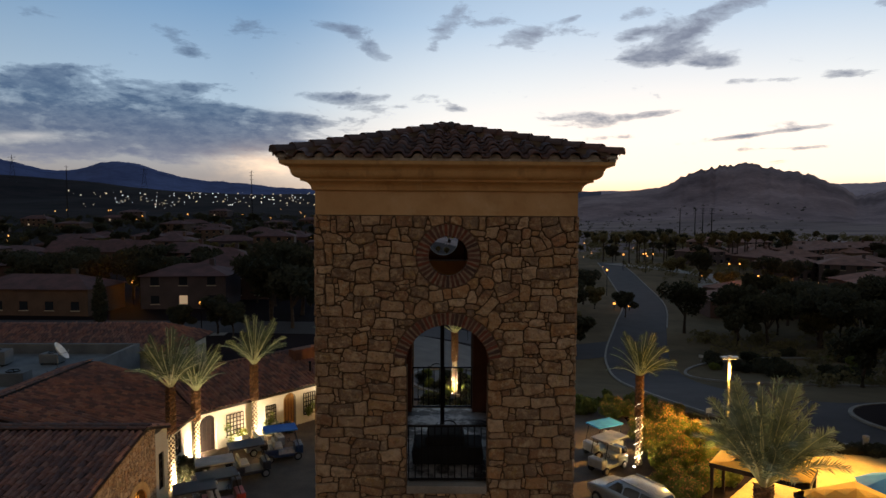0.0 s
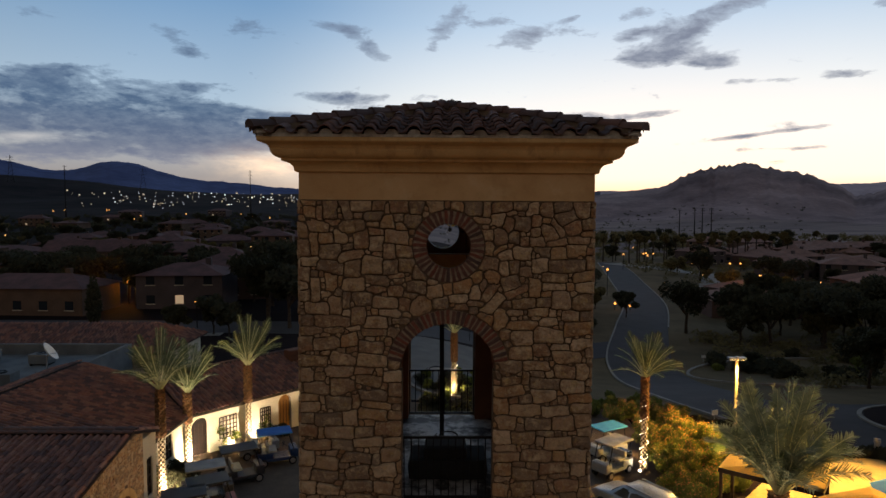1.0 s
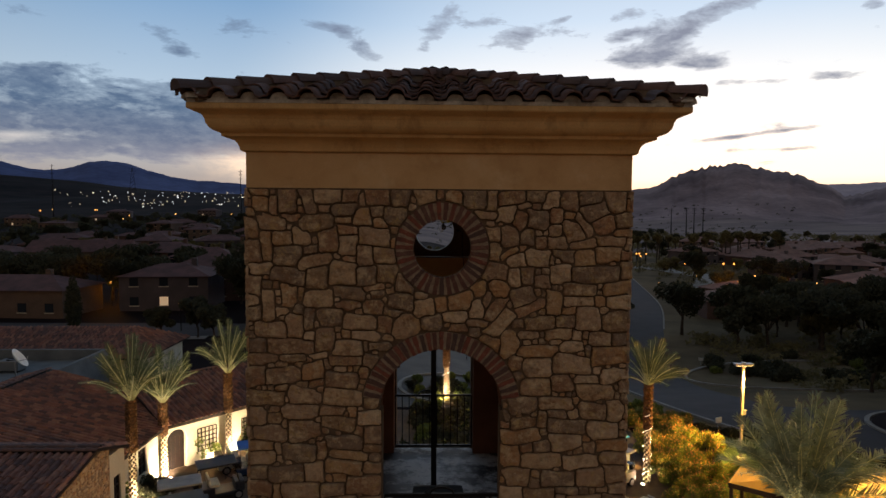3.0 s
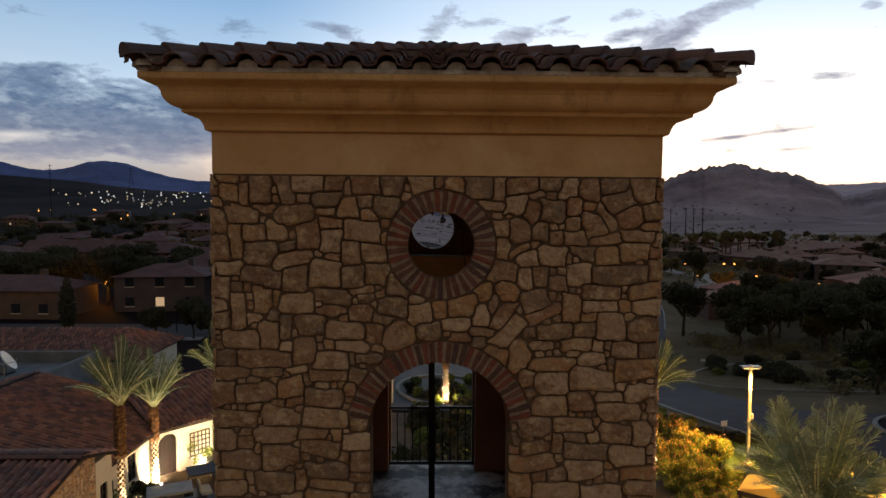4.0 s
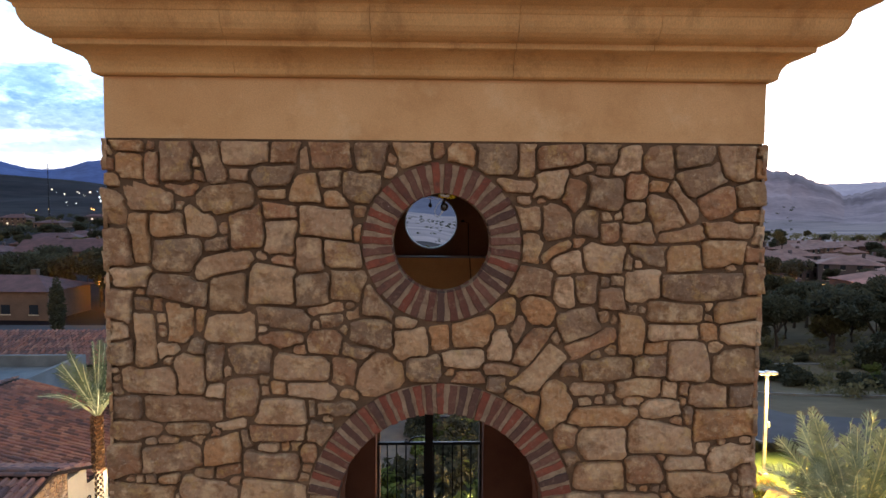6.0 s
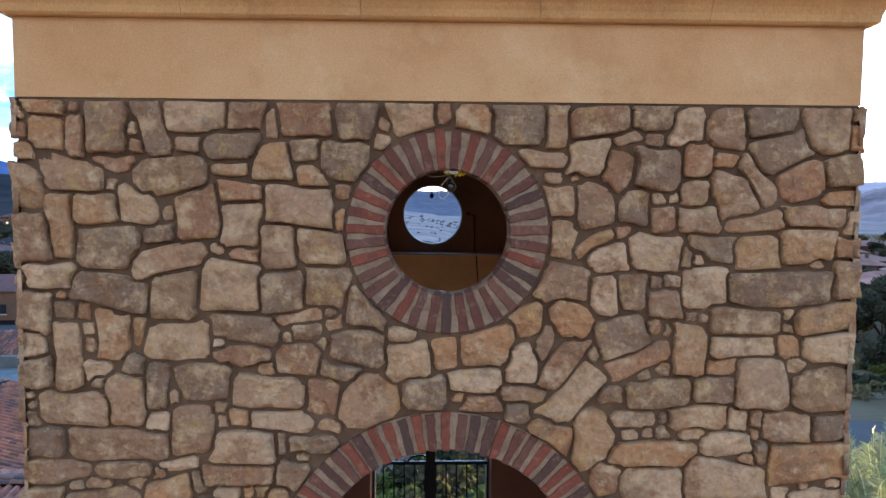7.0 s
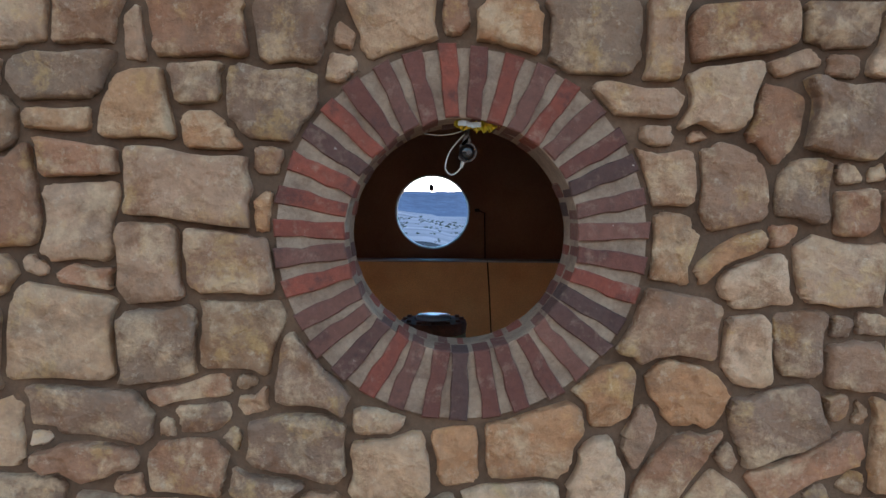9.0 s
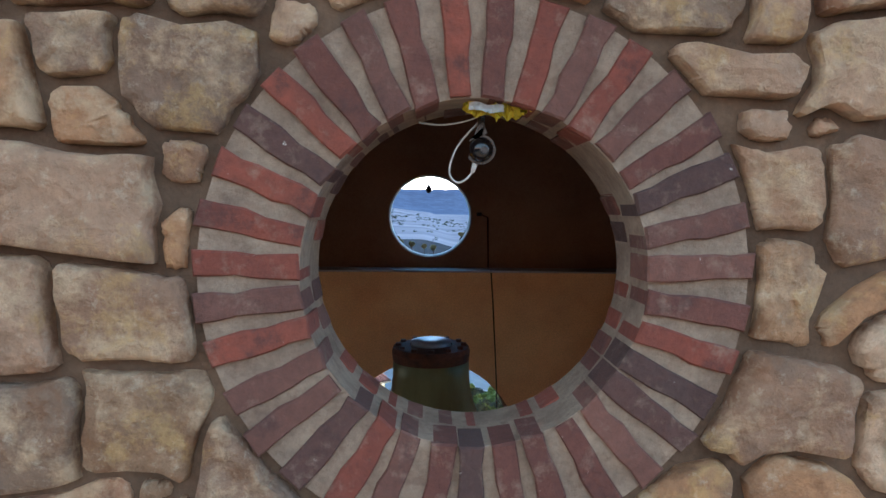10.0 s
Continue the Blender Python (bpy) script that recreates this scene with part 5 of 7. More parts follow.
L3 = math.hypot(W3b[0] - W2b[0], W3b[1] - W2b[1])
w2 = wall_run("wall_east", W2a, W2b, 2.75, [rect(4.1, 4.9, 0.85, 2.2)], wing, CREAM)
window_unit(w2, 4.1, 4.9, 0.85, 2.2)
w3 = wall_run("wall_court", W2b, W3b, 2.75, [arch(1.0, 0.55, 0.02, 1.75, 0.55), arch(6.9, 0.5, 0.02, 1.9, 0.5)], wing, CREAM)
# the doorway recess's shade is put into this near-black door colour
door_unit(w3, 0.5, 1.5, 2.28, material("recess_shaded_door", srgb(30, 17, 11), srgb(20, 12, 9), 3.0, 0.6, 0.002, 40), True)
door_unit(w3, 6.42, 7.38, 2.38, WOOD, True)
w4 = wall_run("wall_court_end", W3b, W4, 2.75, [], wing, CREAM)
trellis(W2b, W3b, 2.2, 3.35, 0.7, 2.0, "dark wooden trellis on the cream wall with a climber")
trellis(W2b, W3b, 5.0, 5.75, 0.7, 1.9, "dark wooden trellis on the cream wall with a climber")
trellis(W2b, W3b, 8.0, 8.95, 0.6, 2.1, "dark wooden trellis on the cream wall with a climber")
trellis(W2a, W2b, 1.5, 2.6, 0.5, 1.7, "dark wooden trellis on the cream wall with a climber")
E1, E2, E3, E4 = (-14.9, 30.2, 2.75), (-14.65, 36.5, 2.75), (-8.75, 43.1, 2.75), (-2.6, 50.0, 2.75)
R1, R2 = (-23.6, 30.2, 4.95), (-23.2, 40.6, 4.95)
S2, S3, S4 = (-18.1, 39.6, 4.2), (-12.2, 46.2, 4.2), (-6.0, 53.1, 4.2)
roof_slope("roof_slope", E1, (-14.5, 40.4, 2.75), R2, R1, wing, 0, 1)
roof_slope("roof_slope", E2, E3, S3, S2, wing, 0, 2)
roof_slope("roof_slope", E3, E4, S4, S3, wing, 0, 3)
ridge_caps(R1, R2, wing, 1)
ridge_caps(S2, S3, wing, 2)
ridge_caps(S3, S4, wing, 3)
roof_slope("roof_slope", (-25.2, 41.0, 4.4), (-25.6, 30.2, 4.4), R1, R2, wing, 0, 4)
roof_slope("roof_slope", (-9.4, 56.1, 2.75), (-15.6, 49.2, 2.75), S3, S4, wing, 0, 5)
for (P, Q) in ((E1, E2), (E2, E3), (E3, E4)):
    P, Q = Vector(P), Vector(Q)
    d = (Q - P).normalized()
    m = pose(P.x, P.y, 0, 0, 0, math.degrees(math.atan2(d.y, d.x)))
    part("eave_board", boxm(0, (Q - P).length, 0.0, 0.06, 2.58, 2.72), DARK_WOOD, wing, "", m)
part("roof_vent", boxm(-0.9, 0.9, -0.4, 0.4, -0.3, 0.55, 0.05), INNER_LOW, wing, "brown chimney box on the roof", pose(-10.6, 46.2, 4.0, 0, 0, 48))
for dx in (0.0, 0.5):
    bm = bmesh.new()
    lathe(bm, [(0.07, -0.3), (0.07, 0.35), (0.11, 0.38), (0.11, 0.48), (0.02, 0.5)], 10)
    part("flue", bm, IRON, wing, "", pose(-9.6 + dx, 44.4 + dx * 0.8, 3.5))

# the front block: a stone gable with an arched door, and a roof running down towards the court
block = thing("stone_gable_block", "stone-walled block with an arched lit doorway and clay-tiled roof", "building")
GX0, GX1 = -21.5, -13.45
gm = pose(GX1, 21.6, 0, 0, 0, 90)
gable = part("stone_wall", slab([(0, 0), (6.9, 0), (6.9, 4.7), (5.2, 4.95), (0, 3.7)], [arch(5.1, 0.75, 0.02, 1.75, 0.75), rect(4.35, 4.6, 3.1, 3.8)], 0.0, 0.4), MORTAR, block, "dark rubble stone gable wall", gm)
dd = part("lit_doorway", slab(arch(5.1, 0.75, 0.02, 1.75, 0.75), [], 0.3, 0.36), glowing("door_glow", (1.0, 0.40, 0.06), 0.9, (0.5, 0.3, 0.1)), gable, "warm orange-lit glazed door")
bm = bmesh.new()
for i in range(-2, 3):
    box(bm, 5.1 + i * 0.3 - 0.02, 5.1 + i * 0.3 + 0.02, 0.27, 0.298, 0.05, 2.4)
for v in (0.6, 1.1, 1.6, 2.1):
    box(bm, 4.36, 5.84, 0.275, 0.296, v - 0.02, v + 0.02)
part("glazing_bars", bm, DARK_WOOD, dd)
bm = bmesh.new()
for i in range(13):
    box(bm, -0.13, 0.13, -0.06, 0.02, 0.76, 1.08, 0, pose(5.1, 0, 1.75) @ pose(0, 0, 0, 0, -90 + 180 * i / 12, 0))
part("arch_surround", bm, CAST, gable, "pale cast-stone arch surround")
white = wall_run("white_wall", (GX1, 28.52), (GX1, 29.75), 4.35, [rect(0.3, 0.85, 1.5, 3.3)], block, CREAM)
window_unit(white, 0.3, 0.85, 1.5, 3.3, 2, 4)
wall_run("north_wall", (GX1 - 0.3, 29.75), (GX0, 29.75), 4.2, [], block, CREAM)
RG = (27.25, 5.15)
roof_slope("roof_slope", (GX0, 20.6, 3.55), (GX1 + 0.25, 20.6, 3.55), (GX1 + 0.25, *RG), (GX0, *RG), block, 0, 6)
roof_slope("roof_slope", (GX1 + 0.1, 30.0, 4.3), (GX0, 30.0, 4.3), (GX0, *RG), (GX1 + 0.1, *RG), block, 0, 7)
for k in range(3):
    ridge_caps((GX0, RG[0] + (k - 1) * 0.22, RG[1] + (0.05 if k == 1 else 0)), (GX1 + 0.3, RG[0] + (k - 1) * 0.22, RG[1] + (0.05 if k == 1 else 0)), block, 9 + k)
hall = thing("entrance_hall_roof", "clay-tiled hall roof sloping towards the court", "building")
roof_slope("roof_slope", (-15.9, 14.0, 3.5), (-15.9, 22.6, 3.5), (-19.5, 24.0, 4.9), (-19.5, 14.0, 4.9), hall, 0, 12)
wall_run("hall_wall", (-16.3, 14.0), (-16.3, 22.5), 3.4, [], hall, CREAM)

# flat-roofed plant building with machines and a dish
plant = thing("flat_roof_building", "flat-roofed white building with parapets", "building")
PX0, PX1, PY0, PY1 = -44, -24.6, 36.5, 50
part("wall_shell", boxm(PX0, PX1, PY0, PY1, 0, 3.3), WHITEWASH, plant)
for (a, b, c, d) in ((PX0, PX1, PY0, PY0 + 0.3), (PX0, PX1, PY1 - 0.3, PY1), (PX0, PX0 + 0.3, PY0 + 0.3, PY1 - 0.3), (PX1 - 0.3, PX1, PY0 + 0.3, PY1 - 0.3)):
    part("parapet", boxm(a, b, c, d, 3.3, 4.1, 0.02), WHITEWASH, plant)


def rooftop_unit(x, y, rz, s):
    u = thing("air_conditioner", "pale rooftop air-conditioning unit with a fan grille", "machine", pose(x, y, 3.3, 0, 0, rz), "rooftop units")
    part("casing", boxm(-0.9 * s, 0.9 * s, -0.6 * s, 0.6 * s, 0.1, 1.0 * s, 0.04), WHITEWASH, u)
    bm = bmesh.new()
    lathe(bm, [(0.42 * s, 1.0 * s + 0.002), (0.42 * s, 1.08 * s), (0.36 * s, 1.08 * s), (0.36 * s, 1.02 * s)], 20, cap=False)
    part("fan_shroud", bm, IRON, u)
    bm = bmesh.new()
    for i in range(4):
        box(bm, 0.05, 0.34 * s, -0.07, 0.07, 1.03 * s, 1.045 * s, 0, pose(0, 0, 0, 0, 0, 90 * i))
    part("fan", bm, IRON, u)
    for sx in (-1, 1):
        part("rail_foot", boxm(sx * 0.7 * s - 0.06, sx * 0.7 * s + 0.06, -0.6 * s, 0.6 * s, 0, 0.1), IRON, u)


for a in ((-28.2, 40.3, 8, 1.0), (-25.9, 41.6, 40, 0.8), (-31.5, 41.5, 0, 1.2), (-33.5, 46, 10, 1.1), (-29.5, 46.5, 0, 0.8)):
    rooftop_unit(*a)
part("duct", boxm(-36, -26.2, 37.6, 38.6, 3.3, 3.75, 0.05), WHITEWASH, plant, "long white duct")
dish = thing("satellite_dish", "pale satellite dish on a short mast", "antenna", pose(-27.3, 43.6, 3.3))
bm = bmesh.new()
tube(bm, [(0, 0, 0), (0, 0, 1.3)], 0.05, 8)
part("mast", bm, STEEL, dish)
bm = bmesh.new()
lathe(bm, [(0.02, 0.0), (0.3, 0.03), (0.55, 0.12), (0.72, 0.24), (0.70, 0.25), (0.53, 0.15), (0.28, 0.06), (0.02, 0.03)], 20)
part("reflector", bm, WHITE_PLASTIC, dish, "", pose(0.1, 0, 1.5, 55, 0, 110), True)
bm = bmesh.new()
tube(bm, [(0.1, 0, 1.4), (0.7, 0.1, 1.5), (0.75, 0.1, 1.7)], 0.025, 6)
part("feed_arm", bm, STEEL, dish)
back_house = thing("tiled_back_building", "long low building with a dusty clay-tiled roof", "building")
part("wall_shell", boxm(-41, -22.5, 51.0, 58.5, 0, 3.2), CREAM, back_house)
roof_slope("roof_slope", (-41.5, 50.4, 3.2), (-22, 50.4, 3.2), (-25, 54.8, 4.9), (-41.5, 54.8, 4.9), back_house, 0, 14)
roof_slope("roof_slope", (-22, 50.4, 3.2), (-22, 59, 3.2), (-25, 54.8, 4.9), (-25, 54.8, 4.9), back_house, 0, 15)


# ---- golf carts ----
SCREEN = glassy("clear_cart_screen", (0.9, 0.92, 0.92), 0.02)
SCREEN.node_tree.nodes["Principled BSDF"].inputs["Transmission Weight"].default_value = 1.0
SCREEN.node_tree.nodes["Principled BSDF"].inputs["IOR"].default_value = 1.05
def cart(x, y, rz, roof_mat, body_mat, label, roofed=True):
    c = thing("golf_cart", label, "golf cart", pose(x, y, land(x, y) + 0.034, 0, 0, rz), "parked golf carts")
    bm = bmesh.new()
    box(bm, -0.55, 0.55, -1.15, 1.0, 0.28, 0.46, 0.05)
    box(bm, -0.55, 0.55, -1.15, -0.25, 0.44, 0.78, 0.07)
    box(bm, -0.52, 0.52, 0.72, 1.18, 0.35, 0.88, 0.12)
    part("body", bm, body_mat, c)
    part("seat", boxm(-0.5, 0.5, -0.5, 0.0, 0.78, 0.9, 0.05), SEAT, c, "pale vinyl bench seat")
    part("backrest", boxm(-0.5, 0.5, -0.58, -0.46, 0.92, 1.25, 0.04), SEAT, c)
    part("bag_rack", boxm(-0.42, 0.42, -1.25, -0.85, 0.8, 1.1, 0.05), BLACK_PLASTIC, c)
    if roofed:
        part("roof", boxm(-0.62, 0.62, -1.05, 0.85, 1.82, 1.9, 0.035), roof_mat, c, "flat canopy")
        bm = bmesh.new()
        tube(bm, [(-0.5, -0.95, 0.75), (-0.5, -0.9, 1.84)], 0.022, 6)
        part("post", bm, IRON, c)
        bm = bmesh.new()
        tube(bm, [(0.5, -0.95, 0.75), (0.5, -0.9, 1.84)], 0.022, 6)
        part("post", bm, IRON, c)
        for s in (-0.5, 0.5):
            bm = bmesh.new()
            tube(bm, [(s, 0.92, 0.85), (s, 0.66, 1.84)], 0.022, 6)
            part("post", bm, IRON, c)
    part("windscreen", boxm(-0.48, 0.48, -0.006, 0.006, 0, 0.95), SCREEN, c, "", pose(0, 0.90, 0.86, 15))
    bm = bmesh.new()
    tube(bm, [(-0.25 + 0.17 * math.cos(a), 0.42 + 0.06 * math.sin(a), 0.98 + 0.15 * math.sin(a)) for a in [2 * math.pi * i / 14 for i in range(15)]], 0.014, 5)
    tube(bm, [(-0.25, 0.42, 0.98), (-0.25, 0.75, 0.75)], 0.016, 5)
    part("steering_wheel", bm, BLACK_PLASTIC, c)
    for sx in (-1, 1):
        for yy in (-0.75, 0.85):
            bm = bmesh.new()
            lathe(bm, [(0.16, -0.09), (0.22, -0.09), (0.235, -0.05), (0.235, 0.05), (0.22, 0.09), (0.16, 0.09)], 18)
            w = part("wheel", bm, TYRE, c, "", pose(sx * 0.5, yy, 0.235, 0, 90, 0))
            bm = bmesh.new()
            lathe(bm, [(0.14, 0.085), (0.15, 0.094), (0.03, 0.1)], 12)
            part("hub", bm, STEEL, w, "", pose(0, 0, 0, 180 if sx < 0 else 0))
    return c


cart(-9.6, 36.4, -68, BLUE_CANVAS, PAINT_BLUE, "blue golf cart with a bright blue canvas roof")
cart(-11.0, 37.5, -60, DARK_ROOF, PAINT_WHITE, "pale open golf cart without a roof beside a lit palm", False)
cart(-10.85, 33.9, -62, DARK_ROOF, PAINT_DARK, "dark golf cart with a dark flat roof")
cart(-11.75, 31.6, -66, GREY_ROOF, PAINT_DARK, "dark golf cart with a pale grey roof")
cart(-11.0, 29.9, -62, DARK_ROOF, PAINT_RED, "red golf cart with a dark roof")
cart(-11.55, 28.5, -66, DARK_ROOF, PAINT_WHITE, "white golf cart with a dark roof")
cart(9.45, 34.9, 128, GREY_ROOF, PAINT_WHITE, "white golf cart with a pale grey roof beside a palm")
cart(9.75, 37.2, 118, TEAL_CANVAS, PAINT_WHITE, "white golf cart with a turquoise roof")
for x, y in ((-14.1, 34.6), (-14.2, 33.4), (-15.0, 34.9), (-10.6, 40.7), (-11.3, 40.0)):
    stand(BUSH, x, y, 0.75, x * 40, None, "", "wall bushes")

# ---- parked car ----
suv = thing("parked_car", "silver estate car parked beside the oleander hedge", "car", pose(9.25, 29.9, 0.034, 0, 0, 32))
SILVER = material("silver_car_paint", (0.34, 0.34, 0.34), (0.28, 0.28, 0.28), 2, 0.3, 0, 30, metal=0.5, spec=0.6)
bm = bmesh.new()
# sections from tail to nose: y, underside, belt height and half width, roof height and half width
SECTIONS = ((-2.28, 0.45, 0.80, 0.78, 0.86, 0.70), (-2.22, 0.34, 0.98, 0.86, 1.10, 0.72), (-1.95, 0.30, 1.05, 0.89, 1.54, 0.62), (-1.5, 0.28, 1.06, 0.90, 1.64, 0.64), (-0.2, 0.28, 1.05, 0.90, 1.66, 0.65), (0.35, 0.28, 1.04, 0.90, 1.58, 0.62), (1.05, 0.28, 1.02, 0.89, 1.10, 0.70), (1.9, 0.32, 0.90, 0.85, 0.96, 0.62), (2.24, 0.42, 0.70, 0.74, 0.76, 0.55))
rows = []
for y, z0, zb, wb, zt, wt in SECTIONS:
    half = [(wb - 0.06, z0), (wb, (z0 + zb) / 2), (wb - 0.02, zb), (wb - 0.06, zb + 0.03), (wt, zt - 0.05), (wt - 0.12, zt)]
    rows.append([bm.verts.new((x, y, z)) for x, z in half + [(-x, z) for x, z in reversed(half)]])
for p, q in zip(rows, rows[1:]):
    for i in range(12):
        bm.faces.new((p[i], p[(i + 1) % 12], q[(i + 1) % 12], q[i]))
bm.faces.new(rows[0])
bm.faces.new(list(reversed(rows[-1])))
bmesh.ops.recalc_face_normals(bm, faces=bm.faces)
part("body", bm, SILVER, suv, "", None, True)


def pane(corners, out):
    bm = bmesh.new()
    n = (Vector(corners[1]) - Vector(corners[0])).cross(Vector(corners[2]) - Vector(corners[0])).normalized() * out
    a = [bm.verts.new(Vector(c) + n * 0.012) for c in corners]
    b = [bm.verts.new(Vector(c) - n * 0.02) for c in corners]
    bm.faces.new(a)
    bm.faces.new(list(reversed(b)))
    for i in range(4):
        bm.faces.new((a[i], b[i], b[(i + 1) % 4], a[(i + 1) % 4]))
    bmesh.ops.recalc_face_normals(bm, faces=bm.faces)
    return bm


part("rear_window", pane([(-0.62, -2.18, 1.14), (0.62, -2.18, 1.14), (0.54, -1.98, 1.47), (-0.54, -1.98, 1.47)], 1), GLASS, suv)
part("windscreen", pane([(0.66, 0.98, 1.14), (-0.66, 0.98, 1.14), (-0.54, 0.42, 1.52), (0.54, 0.42, 1.52)], 1), GLASS, suv)
for s in (-1, 1):
    for y0, y1, y2, y3 in ((-1.85, -1.15, -1.2, -1.75), (-1.08, -0.2, -0.25, -1.12), (-0.12, 0.72, 0.25, -0.16)):
        part("side_window", pane([(s * 0.835, y0, 1.11), (s * 0.835, y1, 1.10), (s * 0.665, y2, 1.52), (s * 0.665, y3, 1.52)], s), GLASS, suv)
    part("roof_rail", boxm(s * 0.6 - 0.02, s * 0.6 + 0.02, -1.5, 0.2, 1.64, 1.69, 0.01), STEEL, suv)
    part("tail_light", boxm(s * 0.74 - 0.08, s * 0.74 + 0.08, -2.29, -2.24, 0.8, 1.05, 0.02), PAINT_RED, suv)
    for yy in (-1.4, 1.4):
        bm = bmesh.new()
        lathe(bm, [(0.2, -0.11), (0.32, -0.11), (0.34, -0.06), (0.34, 0.06), (0.32, 0.11), (0.2, 0.11)], 20)
        w = part("wheel", bm, TYRE, suv, "", pose(s * 0.82, yy, 0.34, 0, 90, 0))
        bm = bmesh.new()
        lathe(bm, [(0.2, 0.1), (0.2, 0.115), (0.04, 0.12)], 14)
        part("rim", bm, STEEL, w, "", pose(0, 0, 0, 180 if s < 0 else 0))

# ---- lamp post over the lawn ----
LX, LY, LH = 17.75, 38.15, 5.75
post = thing("street_lamp", "tall square lamp post with a double flat head lit yellow", "lamp", pose(LX, LY, 0))
part("pole", boxm(-0.07, 0.07, -0.07, 0.07, 0, LH - 0.1, 0.01), CONCRETE, post, "pale painted square pole")
part("base", boxm(-0.2, 0.2, -0.2, 0.2, 0, 0.3, 0.03), CONCRETE, post)
part("junction_box", boxm(-0.09, 0.03, -0.1, 0.02, 2.8, 3.1, 0.02), STEEL, post, "", pose(0.18, 0.0, 0))
for s in (-1, 1):
    hd = part("lamp_head", boxm(-0.34, 0.34, -0.2, 0.2, LH - 0.08, LH + 0.04, 0.03), STEEL, post, "flat rectangular head", pose(s * 0.48, 0, 0, 0, s * -3, 0))
    part("lens", boxm(-0.26, 0.26, -0.15, 0.15, LH - 0.1, LH - 0.083, 0.004), LAMP_WARM, hd, "glowing lens")
part("cap", boxm(-0.1, 0.1, -0.1, 0.1, LH - 0.1, LH + 0.1, 0.02), STEEL, post)
lamp("street_lamp_light", "SPOT", (LX, LY - 0.3, LH - 0.2), 9500, (1.0, 0.60, 0.15), 0.12, (16.4, 34.5, 0.0), 138, 0.4)

# the same lamp again, unseen beyond the patio, added to light its paving
unseen_patio_lamp = tagged(copy_thing(post, pose(27.5, 29.0, 0.04)), "unseen lamp post added to light the patio paving", "", "")
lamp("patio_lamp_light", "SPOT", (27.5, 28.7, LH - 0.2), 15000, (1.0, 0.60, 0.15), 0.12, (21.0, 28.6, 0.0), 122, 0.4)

# ---- oleander hedges, grass and a low fence ----
r5 = random.Random(77)
for x, y, s in ((12.9, 36.5, 0.8), (13.6, 37.8, 0.95), (14.4, 38.8, 1.05), (15.2, 39.4, 1.1), (13.4, 34.6, 0.9), (12.9, 33.6, 0.95), (13.7, 33.3, 1.0), (12.5, 32.2, 0.9), (13.5, 32.0, 0.9), (14.6, 35.6, 0.8), (15.3, 34.4, 0.75), (13.1, 40.2, 0.8), (11.8, 43.6, 0.7), (13.2, 44.4, 0.75), (14.6, 45.0, 0.75), (12.4, 30.6, 0.9), (12.2, 34.9, 0.9), (14.0, 36.5, 1.0), (15.8, 38.4, 1.0), (14.2, 40.4, 0.9), (12.7, 38.9, 0.85), (14.0, 34.0, 1.05), (11.7, 31.6, 0.8), (16.2, 35.6, 0.7)):
    stand(SHRUB, x, y, s, r5.uniform(0, 360), None, "", "oleander hedge")
for x, y, s in ((17.4, 42.6, 0.75), (18.2, 42.3, 0.6), (18.9, 41.9, 0.7), (19.6, 41.8, 0.55), (20.4, 41.6, 0.65), (21.3, 41.5, 0.6)):
    stand(BUSH, x, y, s, x * 50, None, "low clipped round bush at the lawn's edge", "lawn edge bushes")
for x, y, s in ((15.3, 44.2, 0.55), (16.1, 44.6, 0.6), (16.9, 44.4, 0.55), (16.6, 43.6, 0.5)):
    stand(SHRUB, x, y, s, x * 70, None, "", "oleander hedge")
for i in range(26):
    x = 20.0 + i * 0.42 + r5.uniform(-0.3, 0.3)
    stand(BUSH, x, 38.4 - (x - 20) * 0.2 + r5.uniform(-0.3, 0.3), r5.uniform(0.4, 0.65), r5.uniform(0, 360), None, "", "patio edge bushes")
for i in range(34):
    stand(GRASS, r5.uniform(12.4, 15.6), r5.uniform(32.8, 36.6), r5.uniform(0.5, 1.0), r5.uniform(0, 360), None, "", "grass clumps")
for i in range(30):
    stand(GRASS, r5.uniform(7, 16), r5.uniform(44, 50), r5.uniform(0.8, 1.4), r5.uniform(0, 360), None, "", "grass clumps")
for i in range(30):
    stand(r5.choice((GRASS, GRASS, GRASS, BUSH)), -2.0 + 0.2 * i + r5.uniform(-0.3, 0.3), r5.uniform(31.5, 36.0), r5.uniform(1.5, 2.3), r5.uniform(0, 360), None, "", "planting behind the tower")
for i in range(44):
    stand(r5.choice((GRASS, GRASS, BUSH)), r5.uniform(-1.2, 5.2), r5.uniform(36, 48), r5.uniform(0.8, 1.4), r5.uniform(0, 360), None, "", "planting behind the tower")
for i in range(40):
    a, q = r5.uniform(0, 6.28), r5.random() ** 0.5
    stand(r5.choice((GRASS, GRASS, BUSH)), 2.6 + 5.0 * q * math.cos(a), 54.3 + 4.7 * q * math.sin(a), r5.uniform(0.7, 1.2), r5.uniform(0, 360), None, "", "planting behind the tower")
fence = thing("garden_fence", "low black iron garden fence along the hedge", "fence")
FPTS = [(13.2, 32.2), (14.6, 34.6), (15.7, 37.2), (15.6, 39.6)]
for (ax, ay), (bx, by) in zip(FPTS, FPTS[1:]):
    n = 8
    for i in range(n):
        x, y = ax + (bx - ax) * i / n, ay + (by - ay) * i / n
        part("picket", boxm(-0.025, 0.025, -0.025, 0.025, 0, 1.2), IRON, fence, "", pose(x, y, 0))
    bm = bmesh.new()
    tube(bm, [(ax, ay, 1.12), (bx, by, 1.12)], 0.02, 4)
